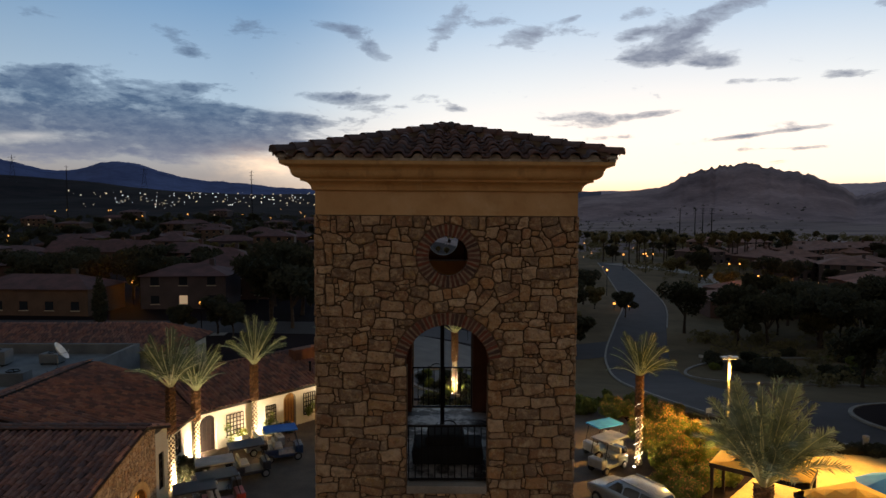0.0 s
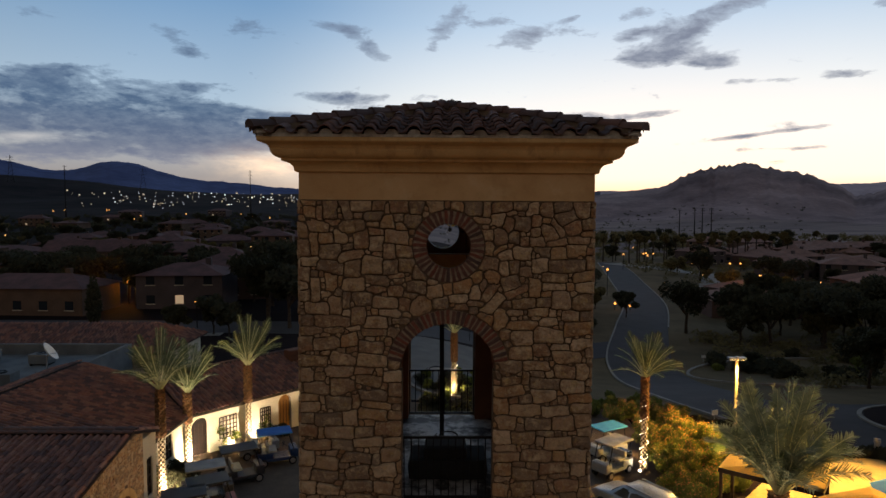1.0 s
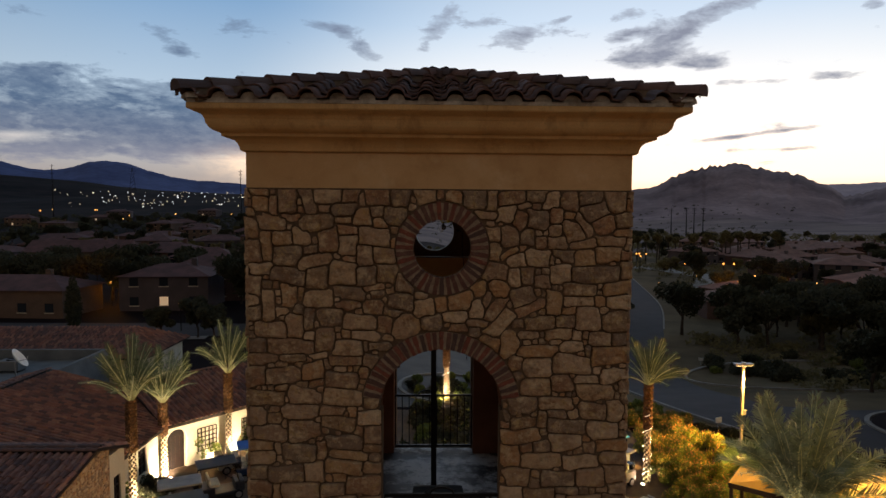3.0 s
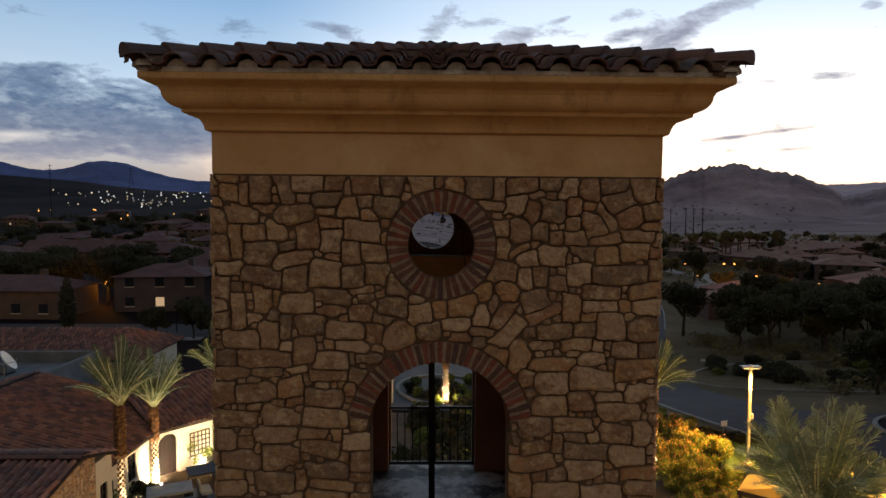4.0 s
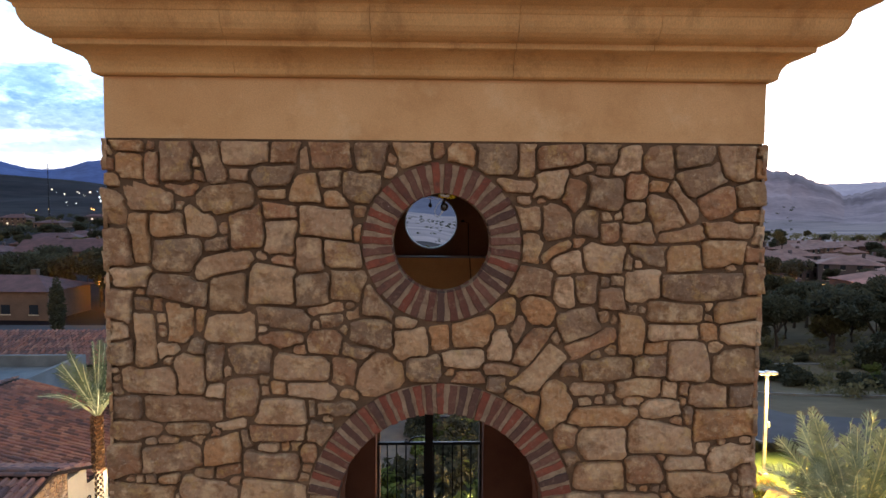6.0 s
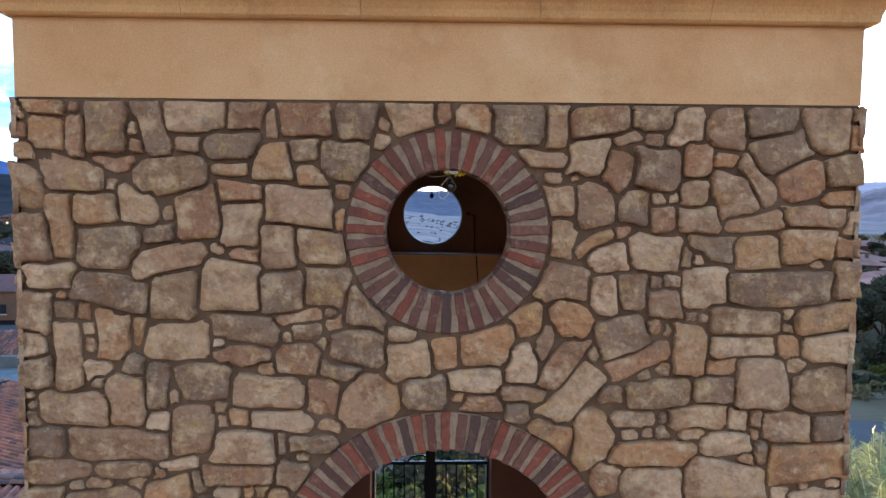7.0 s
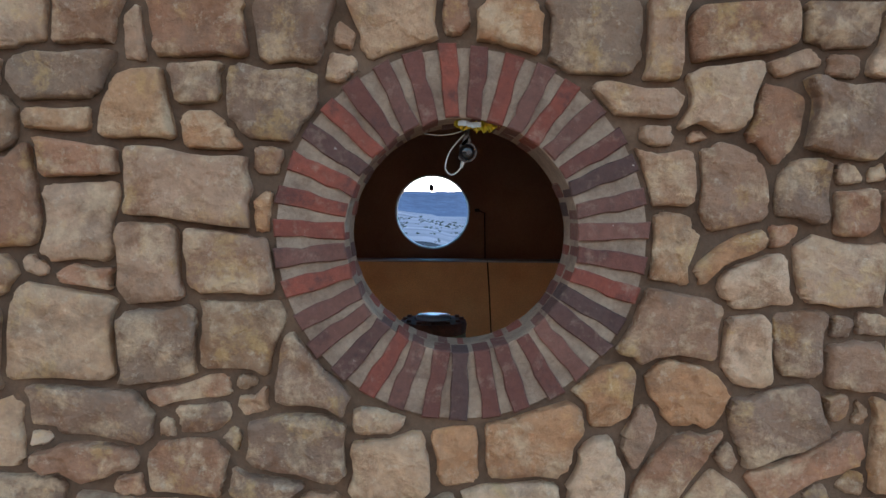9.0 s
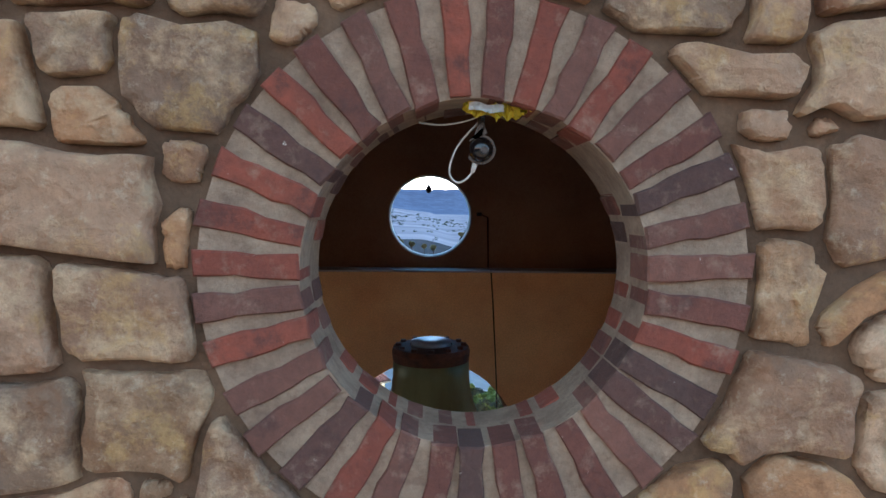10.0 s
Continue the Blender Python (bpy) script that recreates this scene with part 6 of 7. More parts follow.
    tube(bm, [(ax, ay, 0.2), (bx, by, 0.2)], 0.02, 4)
    part("rail", bm, IRON, fence)


# ---- patio: fabric canopies, sunshade, lectern-like stand, bollard ----
def canopy(cx, cy, w, d, rz, z, rise, mat, label):
    c = thing("canopy", label, "canopy", pose(cx, cy, 0.04, 0, 0, rz))
    bm = bmesh.new()
    n = 6
    rows = []
    for j in range(n + 1):
        row = []
        for i in range(n + 1):
            u, v = 2 * i / n - 1, 2 * j / n - 1
            h = z + rise * (1 - max(abs(u), abs(v))) - 0.05 * math.sin(math.pi * (u + 1) / 2) * math.sin(math.pi * (v + 1) / 2)
            row.append(bm.verts.new((u * w / 2, v * d / 2, h)))
        rows.append(row)
    for a, b in zip(rows, rows[1:]):
        for i in range(n):
            bm.faces.new((a[i], a[i + 1], b[i + 1], b[i]))
    bmesh.ops.solidify(bm, geom=bm.faces[:], thickness=0.03)
    part("fabric_roof", bm, mat, c)
    for s in (-1, 1):
        part("valance", boxm(-w / 2, w / 2, s * d / 2 - 0.02, s * d / 2 + 0.02, z - 0.22, z - 0.01), DARK_WOOD, c)
        part("valance", boxm(s * w / 2 - 0.02, s * w / 2 + 0.02, -d / 2 + 0.02, d / 2 - 0.02, z - 0.22, z - 0.01), DARK_WOOD, c)
    for sx in (-1, 1):
        for sy in (-1, 1):
            part("post", boxm(sx * (w / 2 - 0.1) - 0.07, sx * (w / 2 - 0.1) + 0.07, sy * (d / 2 - 0.1) - 0.07, sy * (d / 2 - 0.1) + 0.07, 0, z - 0.03, 0.01), DARK_WOOD, c)
    return c


canopy(15.6, 29.7, 4.3, 2.4, -38.5, 2.35, 0.35, TAN_CANVAS, "tan fabric canopy on dark wooden posts")
canopy(17.7, 26.0, 3.6, 3.0, 18, 2.35, 0.6, TAN_CANVAS, "tan fabric canopy on dark wooden posts beside the sunshade")
brolly = thing("sunshade", "turquoise canvas sunshade on a pole", "umbrella", pose(20.6, 27.4, 0.04))
bm = bmesh.new()
lathe(bm, [(1.75, 2.25), (1.2, 2.5), (0.5, 2.78), (0.06, 2.95)], 8)
part("canopy", bm, TEAL_CANVAS, brolly)
bm = bmesh.new()
lathe(bm, [(0.28, 0), (0.28, 0.07), (0.03, 0.08), (0.03, 2.9)], 12)
part("pole", bm, IRON, brolly)
seatp = thing("patio_chair", "pale patio chair with a high back on the paving", "chair", pose(18.9, 31.4, 0.044, 0, 0, 200))
part("seat", boxm(-0.26, 0.26, -0.26, 0.26, 0.4, 0.46, 0.02), SEAT, seatp)
part("backrest", boxm(-0.26, 0.26, 0.22, 0.28, 0.46, 1.1, 0.02), SEAT, seatp)
for sx in (-1, 1):
    for sy in (-1, 1):
        part("leg", boxm(sx * 0.22 - 0.02, sx * 0.22 + 0.02, sy * 0.22 - 0.02, sy * 0.22 + 0.02, 0, 0.4), IRON, seatp)
heater = thing("patio_heater", "dark slim upright patio heater", "heater", pose(19.1, 32.6, 0.044))
bm = bmesh.new()
lathe(bm, [(0.16, 0), (0.16, 0.5), (0.06, 0.55), (0.06, 1.3), (0.14, 1.35), (0.14, 1.7), (0.04, 1.8)], 14)
part("body", bm, IRON, heater)
boll = thing("light_bollard", "short pale bollard light at the drive edge", "bollard", pose(25.9, 37.4, 0))
bm = bmesh.new()
lathe(bm, [(0.16, 0), (0.16, 0.8), (0.2, 0.82), (0.2, 0.95), (0.05, 1.0)], 16)
part("post", bm, CONCRETE, boll)
bm = bmesh.new()
lathe(bm, [(0.19, 1.0), (0.19, 1.05), (0.03, 1.1)], 16)
part("cap", bm, CONCRETE, boll)
for x, y, rz in ((18.9, 43.5, 20), (33.1, 79.0, -10)):
    sg = thing("small_sign", "small blank white sign on a short stake", "sign", pose(x, y, land(x, y), 0, 0, rz))
    part("board", boxm(-0.26, 0.26, -0.02, 0.02, 0.5, 0.85, 0.01), WHITE_PLASTIC, sg)
    part("stake", boxm(-0.03, 0.03, 0.022, 0.06, 0, 0.8), STEEL, sg)
far_cart = cart(9.6, 58, 100, GREY_ROOF, PAINT_WHITE, "golf cart with a pale roof on the drive behind the tower")
far_cart.location.z += 0.05

# ---- trees of the near gardens ----
r6 = random.Random(5)
TREES_RIGHT = [(38.1, 97.5, 1, 1.25), (46.2, 97.5, 1, 1.2), (42, 88, 0, 1.0), (52, 96, 0, 1.1), (58, 104, 1, 1.1), (31.5, 40, 0, 0.95), (36.5, 41.5, 0, 1.05), (40, 47, 1, 1.4), (46, 46, 2, 1.6), (46, 52, 1, 1.4), (50, 55, 2, 1.7), (57, 58, 1, 1.6), (52, 60, 1, 1.5), (62, 66, 2, 1.7), (68, 74, 1, 1.6), (41, 60, 0, 1.0), (60, 70, 1, 1.3), (70, 84, 1, 1.2), (18, 84, 0, 0.9), (16, 93, 1, 1.0), (24, 118, 0, 1.0), (29, 128, 1, 1.1), (33, 112, 0, 0.8), (20, 106, 1, 1.2)]
TREES_LEFT = [(-23, 83, 1, 1.35), (-27, 74, 0, 0.8), (-24.5, 72, 0, 0.7), (-31, 73.5, 0, 0.6), (-19, 78, 1, 1.2), (-15, 84, 1, 1.1), (-58, 100, 1, 1.2), (-52, 104, 1, 1.3), (-46, 104, 1, 1.1), (-66, 112, 0, 1.2), (-44, 118, 1, 1.1), (-60, 128, 1, 1.2), (-30, 100, 0, 1.0), (-80, 100, 1, 1.1), (-47, 96.5, 1, 1.15), (-25, 90, 1, 1.6), (-20, 88, 1, 1.5), (-26, 96, 0, 1.5), (-64, 104, 1, 1.2), (-72, 108, 0, 1.3), (-88, 112, 1, 1.2), (-34, 122, 1, 1.3), (-48, 126, 0, 1.3)]
for x, y, k, s in TREES_RIGHT + TREES_LEFT:
    stand(TREES[k], x, y, s, r6.uniform(0, 360), None, "", "dark garden trees")
for i in range(20):
    az, d = radians(r6.uniform(9, 12) if i % 4 == 0 else r6.uniform(26, 41)), r6.uniform(88, 135)
    stand(r6.choice(TREES), d * math.sin(az), d * math.cos(az), r6.uniform(1.0, 1.35), r6.uniform(0, 360), None, "", "dark garden trees")
for i in range(40):
    a = r6.uniform(0, 6.28)
    stand(r6.choice((BUSH, BUSH, GRASS)), 48 + 17 * r6.random() ** 0.5 * math.cos(a), 74.5 + 8 * r6.random() ** 0.5 * math.sin(a), r6.uniform(0.8, 1.7), r6.uniform(0, 360), None, "", "island bushes")
for x, y, s in ((-42.5, 76.6, 1.05), (-20.5, 96, 1.1)):
    stand(CYPRESS, x, y, s, 0, None, "", "cypresses")


# ---- houses of the estates ----
def house(x, y, w, d, h, rz, wall, rise, lit, label, gable=False):
    z = land(x, y) - 0.2
    t = thing("house", label, "house", pose(x, y, z, 0, 0, rz), "estate houses")
    part("wall_shell", boxm(-w / 2, w / 2, -d / 2, d / 2, 0, h), wall, t)
    bm = bmesh.new()
    e = 0.5
    lo = [bm.verts.new((sx * (w / 2 + e), sy * (d / 2 + e), h)) for sx, sy in ((-1, -1), (1, -1), (1, 1), (-1, 1))]
    k = w / 2 + e if gable else max(0.3, w / 2 - d / 2)
    hi = [bm.verts.new((-k, 0, h + rise)), bm.verts.new((k, 0, h + rise))]
    bm.faces.new((lo[0], lo[1], hi[1], hi[0]))
    bm.faces.new((lo[2], lo[3], hi[0], hi[1]))
    bm.faces.new((lo[1], lo[2], hi[1]))
    bm.faces.new((lo[3], lo[0], hi[0]))
    bm.faces.new(list(reversed(lo)))
    rf = part("roof", bm, HOUSE_ROOF_GLOW if x > 20 else HOUSE_ROOF, t, "muted clay-tiled roof")
    part("chimney", boxm(w * 0.2, w * 0.2 + 0.8, 0.3, 1.0, h + rise * 0.4, h + rise + 0.7, 0.05), wall, rf)
    floors = 2 if h > 4.5 else 1
    n = max(2, int(w / 3.2))
    for f in range(floors):
        for i in range(n):
            u = -w / 2 + w * (i + 0.5) / n
            v = 1.0 + f * 2.8
            on = (f, i) in lit
            wi = part("window", boxm(u - 0.6, u + 0.6, -d / 2 - 0.05, -d / 2 + 0.05, v, v + 1.25), LIT_WINDOW if on else GLASS, t, "lit window" if on else "")
            part("sill", boxm(u - 0.7, u + 0.7, -d / 2 - 0.12, -d / 2 - 0.05, v - 0.12, v), CREAM, wi)
    return t


HL = "stucco house with a clay-tiled hip roof"
G, T0, RS = HOUSE_WALLS[1], HOUSE_WALLS[0], HOUSE_WALLS[2]
for row in ((-39.5, 98, 12.5, 9, 5.2, 4, G, 1.6, {(0, 1)}, False), (-36.5, 108, 13, 10, 5.6, 8, RS, 2.0, set(), False), (-59, 92, 19, 9, 4.0, -4, T0, 1.7, set(), False), (-28, 112, 11, 9, 6, 0, RS, 1.8, set(), False),
            (-92, 168, 24, 11, 4.2, 6, T0, 2.8, set(), True), (-122, 162, 13, 10, 5.6, 0, T0, 1.8, set(), False), (-136, 160, 12, 10, 5.8, 0, T0, 1.6, {(0, 1), (1, 1)}, False), (-62, 150, 16, 11, 5.2, -6, RS, 2.2, set(), False), (-50, 140, 15, 10, 4.6, 10, G, 2.2, set(), False), (-80, 126, 14, 10, 4.4, 0, RS, 1.8, set(), False), (-100, 122, 13, 10, 4.6, 5, T0, 1.8, {(0, 2)}, False)):
    house(row[0], row[1], row[2], row[3], row[4], row[5], row[6], row[7], row[8], HL, row[9])
r7 = random.Random(31)
for i in range(46):
    az, d = radians(r7.uniform(-38, -4)), r7.uniform(185, 620)
    x, y = d * math.sin(az), d * math.cos(az)
    house(x, y, r7.uniform(12, 20), r7.uniform(9, 12), r7.choice((3.4, 5.4)), r7.uniform(-25, 25), r7.choice(HOUSE_WALLS), r7.uniform(1.5, 2.4), {(0, 1)} if r7.random() < 0.22 else set(), HL)
for i in range(34):
    az, d = radians(r7.uniform(21, 38)), r7.uniform(125, 330)
    x, y = d * math.sin(az), d * math.cos(az)
    if math.hypot(x - 66, y - 150) < 14 or math.hypot(x - 78, y - 185) < 14:
        continue
    house(x, y, r7.uniform(12, 18), r7.uniform(9, 12), r7.choice((3.4, 3.6, 5.2)), r7.uniform(-30, 30), r7.choice(HOUSE_WALLS), r7.uniform(1.5, 2.2), {(0, 0)} if r7.random() < 0.1 else set(), HL)
for i in range(330):
    side = r7.random() < 0.5
    az, d = radians(r7.uniform(-37, -3) if side else r7.uniform(3, 38)), r7.uniform(120, 520)
    x, y = d * math.sin(az), d * math.cos(az)
    if abs(x - 45) < 14 and 105 < y < 240:
        continue
    stand(r7.choice(TREES), x, y, r7.uniform(0.6, 1.25), r7.uniform(0, 360), None, "", "estate trees")
# scrub and hedges between the houses, too many to count
def scrub(name, n, az0, az1, d0, d1, size, seed, mat, label):
    r = random.Random(seed)
    blobs = []
    for _ in range(n):
        az, d = radians(r.uniform(az0, az1)), d0 + (d1 - d0) * r.random() ** 0.8
        x, y = d * math.sin(az), d * math.cos(az)
        if abs(x - 45) < 16 and 95 < y < 240 or d < 130 and (y < 60 or x < 37):
            continue
        s = size * r.uniform(0.5, 1.5) * (0.6 + d / 500)
        for _ in range(3):
            blobs.append((x + r.uniform(-s, s), y + r.uniform(-s, s), land(x, y) + s * r.uniform(0.2, 0.7), s * r.uniform(0.5, 0.9)))
    v, f = [], []
    for b in blobs:
        a, c = leaf_cloud([b], 22, b[3] * 0.32, r.random(), 0.7)
        f += [tuple(i + len(v) for i in q) for q in c]
        v += a
    me = bpy.data.meshes.new(name)
    me.from_pydata(v, [], f)
    me.materials.append(mat)
    return tagged(new(name, me), label, "scrub", kind="stuff")


scrub("garden_scrub", 800, -42, -11, 108, 620, 1.3, 91, LEAF, "dark hedges and shrubs between the houses")
scrub("garden_scrub", 1100, 13, 42, 120, 560, 1.4, 92, LEAF_DRY, "dusky olive scrub and trees over the plain")
scrub("near_scrub", 420, 22, 44, 50, 125, 1.1, 94, LEAF_DRY, "dense olive shrubs and low trees beyond the drive")
scrub("desert_scrub", 500, -9, 30, 300, 1000, 0.7, 93, LEAF, "low dark scrub spotted over the desert plain")
# a row of tall palms lit from below, far off
far_palm = thing("fan_palm", "far tall palm with a thin trunk", "palm", pose(0, 0, -400))
bm = bmesh.new()
tube(bm, [(0, 0, 0), (0.1, 0, 5), (0, 0, 9)], 0.25, 6, 0.7)
part("trunk", bm, TRUNK, far_palm)
part("crown", cloud_mesh("crown", [(0, 0, 9.3, 1.5), (0, 0, 8.6, 1.1)], 420, 0.45, 3, LEAF_DRY, 0.8), None, far_palm)
for i in range(26):
    x, y = 60 + i * 2.9 + r7.uniform(-1, 1), 238 + r7.uniform(-8, 8)
    stand(far_palm, x, y, r7.uniform(0.9, 1.15), i * 40, None, "", "far palm row")
for x, y in ((-4.6, 172), (-1.4, 176), (1.0, 170), (6.0, 174), (9.5, 168), (-8.0, 182), (17, 186), (22, 165)):
    stand(far_palm, x, y, r7.uniform(0.42, 0.55), x * 30, None, "", "far palm row")


# ---- lamps, lights of the town, poles ----
def street_globe(x, y, h, mat, label):
    z = land(x, y)
    t = thing("street_light", label, "lamp", pose(x, y, z), "far street lights")
    bm = bmesh.new()
    tube(bm, [(0, 0, 0), (0, 0, h)], 0.07, 5)
    part("pole", bm, IRON, t)
    bm = bmesh.new()
    bmesh.ops.create_icosphere(bm, subdivisions=2, radius=0.24, matrix=pose(0, 0, h))
    part("globe", bm, mat, t, "glowing globe")


for x, y, h in ((64, 126, 6), (66.5, 131, 4), (61, 131, 3), (74, 122, 5), (83, 118, 4), (97, 112, 3.5), (86, 150, 6), (62, 190, 6), (58, 200, 5), (66, 205, 5), (82, 178, 4), (85, 178, 4), (69, 210, 4), (75, 222, 4), (37, 140, 6), (39, 210, 7), (-49, 98, 3.6), (-64, 80, 3.2), (-74, 100, 3.2), (-72, 130, 4), (-47, 160, 5), (-64, 168, 4), (-30.5, 78, 3.2), (112, 150, 4), (104, 190, 5), (33.5, 121, 1.2), (35, 122, 1.2), (36, 119.5, 1.0)):
    street_globe(x, y, h, LAMP_ORANGE, "distant street light with a glowing globe")
lamp("estate_street_light", "POINT", (65.5, 128.0, 2.2), 2200, (1.0, 0.36, 0.05), 0.3)
lamp("estate_street_light", "POINT", (-49, 97.2, 3.0), 500, (1.0, 0.42, 0.06), 0.3)


def light_field(name, n, az0, az1, d0, d1, size, mat, seed, up=4.0, label=""):
    r = random.Random(seed)
    verts, faces = [], []
    for _ in range(n):
        az, d = radians(r.uniform(az0, az1)), d0 + (d1 - d0) * r.random() ** 1.4
        x, y = d * math.sin(az), d * math.cos(az)
        c = Vector((x, y, land(x, y) + up * r.uniform(0.5, 1.6)))
        s = size * r.uniform(0.5, 1.3) * d / 1000
        o = len(verts)
        verts += [c + Vector(v) * s for v in ((1, 0, 0), (-1, 0, 0), (0, 1, 0), (0, -1, 0), (0, 0, 1), (0, 0, -1))]
        faces += [tuple(o + i for i in f) for f in ((0, 2, 4), (2, 1, 4), (1, 3, 4), (3, 0, 4), (2, 0, 5), (1, 2, 5), (3, 1, 5), (0, 3, 5))]
    me = bpy.data.meshes.new(name)
    me.from_pydata(verts, [], faces)
    me.materials.append(mat)
    return tagged(new(name, me), label, "lights", kind="stuff")


light_field("town_lights", 90, -31, -9, 740, 1120, 0.9, TOWN_WARM, 3, 6, "sparkling lights of a town below the far range")
light_field("town_lights", 75, -28, -9, 760, 1100, 0.9, TOWN_WHITE, 4, 6, "white lights of a town below the far range")
light_field("estate_lights", 44, -38, -4, 200, 700, 0.95, LAMP_ORANGE, 5, 3, "scattered orange lights of the estate")
light_field("estate_lights", 34, 12, 38, 150, 420, 1.0, LAMP_ORANGE, 6, 3, "scattered orange lights of the estate")


def pylon(az, d, h, w, label, lattice):
    x, y = d * math.sin(radians(az)), d * math.cos(radians(az))
    t = thing("power_pole", label, "pole", pose(x, y, land(x, y)), "power poles")
    bm = bmesh.new()
    if lattice:
        for sx in (-1, 1):
            tube(bm, [(sx * w, 0, 0), (sx * w * 0.25, 0, h * 0.7), (0, 0, h)], 0.35, 4, 0.6)
        for k in range(6):
            f = k / 6
            a, b = w * (1 - 0.75 * f / 0.7 * 0.9), w * (1 - 0.75 * (f + 0.16) / 0.7 * 0.9)
            tube(bm, [(-a, 0, h * f * 0.9), (b, 0, h * (f + 0.16) * 0.9)], 0.22, 4)
        for k in (0.7, 0.8, 0.9):
            tube(bm, [(-w * 1.1, 0, h * k), (w * 1.1, 0, h * k)], 0.25, 4)
    else:
        tube(bm, [(0, 0, 0), (0, 0, h)], 0.55, 6, 0.4)
        for k in (0.82, 0.9, 0.97):
            tube(bm, [(-1.6, 0, h * k), (1.6, 0, h * k)], 0.15, 4)
    part("mast", bm, IRON, t)


for az, d, h, lat in ((-31, 620, 44, False), (-17, 560, 42, False), (-34.5, 1250, 46, True), (-25.5, 1250, 44, True), (22, 520, 22, False), (22.6, 500, 22, False), (23.3, 480, 22, False), (20.8, 560, 22, False)):
    pylon(az, d, h, 6, "tall thin power pole against the sky" if not lat else "lattice power pylon on the rise", lat)
for ob in TREES + [CYPRESS, BUSH, SHRUB, GRASS, far_palm]:
    drop(ob)

# ---- bricks and stones of the tower ----
def brick_mesh(w0, w1, length, depth, seed):
    """A worn brick, narrower at its inner end, with chipped edges; its long side stands along local z."""
    q = random.Random(seed)
    n = 5
    side = [(1, i / n) for i in range(n + 1)] + [(-1, 1 - i / n) for i in range(n + 1)]
    outline = []
    for s, f in side:
        w = (w0 + (w1 - w0) * f) / 2
        outline.append((s * (w + q.uniform(-0.005, 0.003)), length * f + q.uniform(-0.005, 0.005)))
    bm = bmesh.new()
    c = (0.0, length / 2)
    back = [bm.verts.new((x, 0.0, z)) for x, z in outline]
    edge = [bm.verts.new((x, -depth + q.uniform(0.003, 0.008), z)) for x, z in outline]
    front = [bm.verts.new((x * 0.86, -depth + q.uniform(-0.001, 0.002), z + (c[1] - z) * 0.04)) for x, z in outline]
    m = len(outline)
    for i in range(m):
        j = (i + 1) % m
        bm.faces.new((back[i], back[j], edge[j], edge[i]))
        bm.faces.new((edge[i], edge[j], front[j], front[i]))
    for i in range(n):
        bm.faces.new((front[i], front[i + 1], front[m - 2 - i], front[m - 1 - i]))
    bmesh.ops.recalc_face_normals(bm, faces=bm.faces)
    return mesh_of(bm, "brick", BRICK)


rnd = random.Random(5)
BRICKS = [brick_mesh(0.043 + 0.001 * (i % 4), 0.050 + 0.002 * (i % 3), 0.188 + 0.003 * (i % 3), 0.100, i) for i in range(10)]
REAR_BRICKS = [brick_mesh(0.044 + 0.001 * (i % 3), 0.050, 0.16, 0.084, 80 + i) for i in range(5)]
ARCH_BRICKS = [brick_mesh(0.040 + 0.001 * (i % 4), 0.049 + 0.002 * (i % 3), 0.188 + 0.003 * (i % 3), 0.218, 50 + i) for i in range(10)]
ring = part("round_window_ring", slab(circle(OFF[0], OC_Z, OC_OUT - 0.014, 72), [circle(OFF[0], OC_Z, OC_IN + 0.001, 64)], -HALF - 0.011, -HALF + 0.181), JOINT, tower, "mortar bed of the brick ring", SIDES[0])
for i in range(35):
    a = 2 * math.pi * (i + 0.5) / 35
    part("brick", rnd.choice(BRICKS), None, ring, "", Matrix.Translation((0, -HALF + 0.08, 0)) @ pose(OFF[0], 0, OC_Z) @ pose(0, 0, 0, 0, math.degrees(a) + rnd.uniform(-0.8, 0.8), 0) @ pose(0, rnd.uniform(-0.005, 0.003), OC_IN + rnd.uniform(-0.0035, 0.001)))
    part("brick", rnd.choice(REAR_BRICKS), None, ring, "", Matrix.Translation((0, -HALF + 0.178, 0)) @ pose(OFF[0], 0, OC_Z) @ pose(0, 0, 0, 0, math.degrees(a) + rnd.uniform(-1.2, 1.2), 0) @ pose(0, 0, OC_IN + rnd.uniform(-0.004, 0.001)))
SPAN = [radians(10 + 160 * i / 32) for i in range(33)]
over = part("arch_ring", slab([(OFF[0] + (ARCH_OUT - 0.008) * math.cos(a), ARCH_Z + (ARCH_OUT - 0.008) * math.sin(a)) for a in SPAN] + [(OFF[0] + (ARCH_IN + 0.004) * math.cos(a), ARCH_Z + (ARCH_IN + 0.004) * math.sin(a)) for a in reversed(SPAN)], [], -HALF - 0.010, -HALF + 0.002), JOINT, tower, "mortar bed of the brick arch", SIDES[0])
for i in range(2, 33):
    a = 180 * (i + 0.5) / 35 - 90
    part("brick", rnd.choice(ARCH_BRICKS), None, over, "", Matrix.Translation((0, -HALF + 0.198, 0)) @ pose(OFF[0], 0, ARCH_Z) @ pose(0, 0, 0, 0, a + rnd.uniform(-0.6, 0.6), 0) @ pose(0, rnd.uniform(-0.006, 0.004), ARCH_IN + rnd.uniform(-0.004, 0.003)))
for k in (1, 2, 3):
    bm = bmesh.new()
    for cz, r0, n, full in ((OC_Z + (0.06 if k == 2 else 0), OC_IN + 0.02, 35, 360), (ARCH_Z, ARCH_IN, 35, 180)):
        for i in range(n):
            a = full * (i + 0.5) / n - 90
            box(bm, -0.028, 0.028, -HALF - 0.02, -HALF + 0.16, r0, r0 + 0.19, 0, pose(OFF[k], 0, cz) @ pose(0, 0, 0, 0, a, 0))
    tagged(part("brick_surround", bm, BRICK, tower, "red brick rings round the openings", SIDES[k]), kind="stuff")


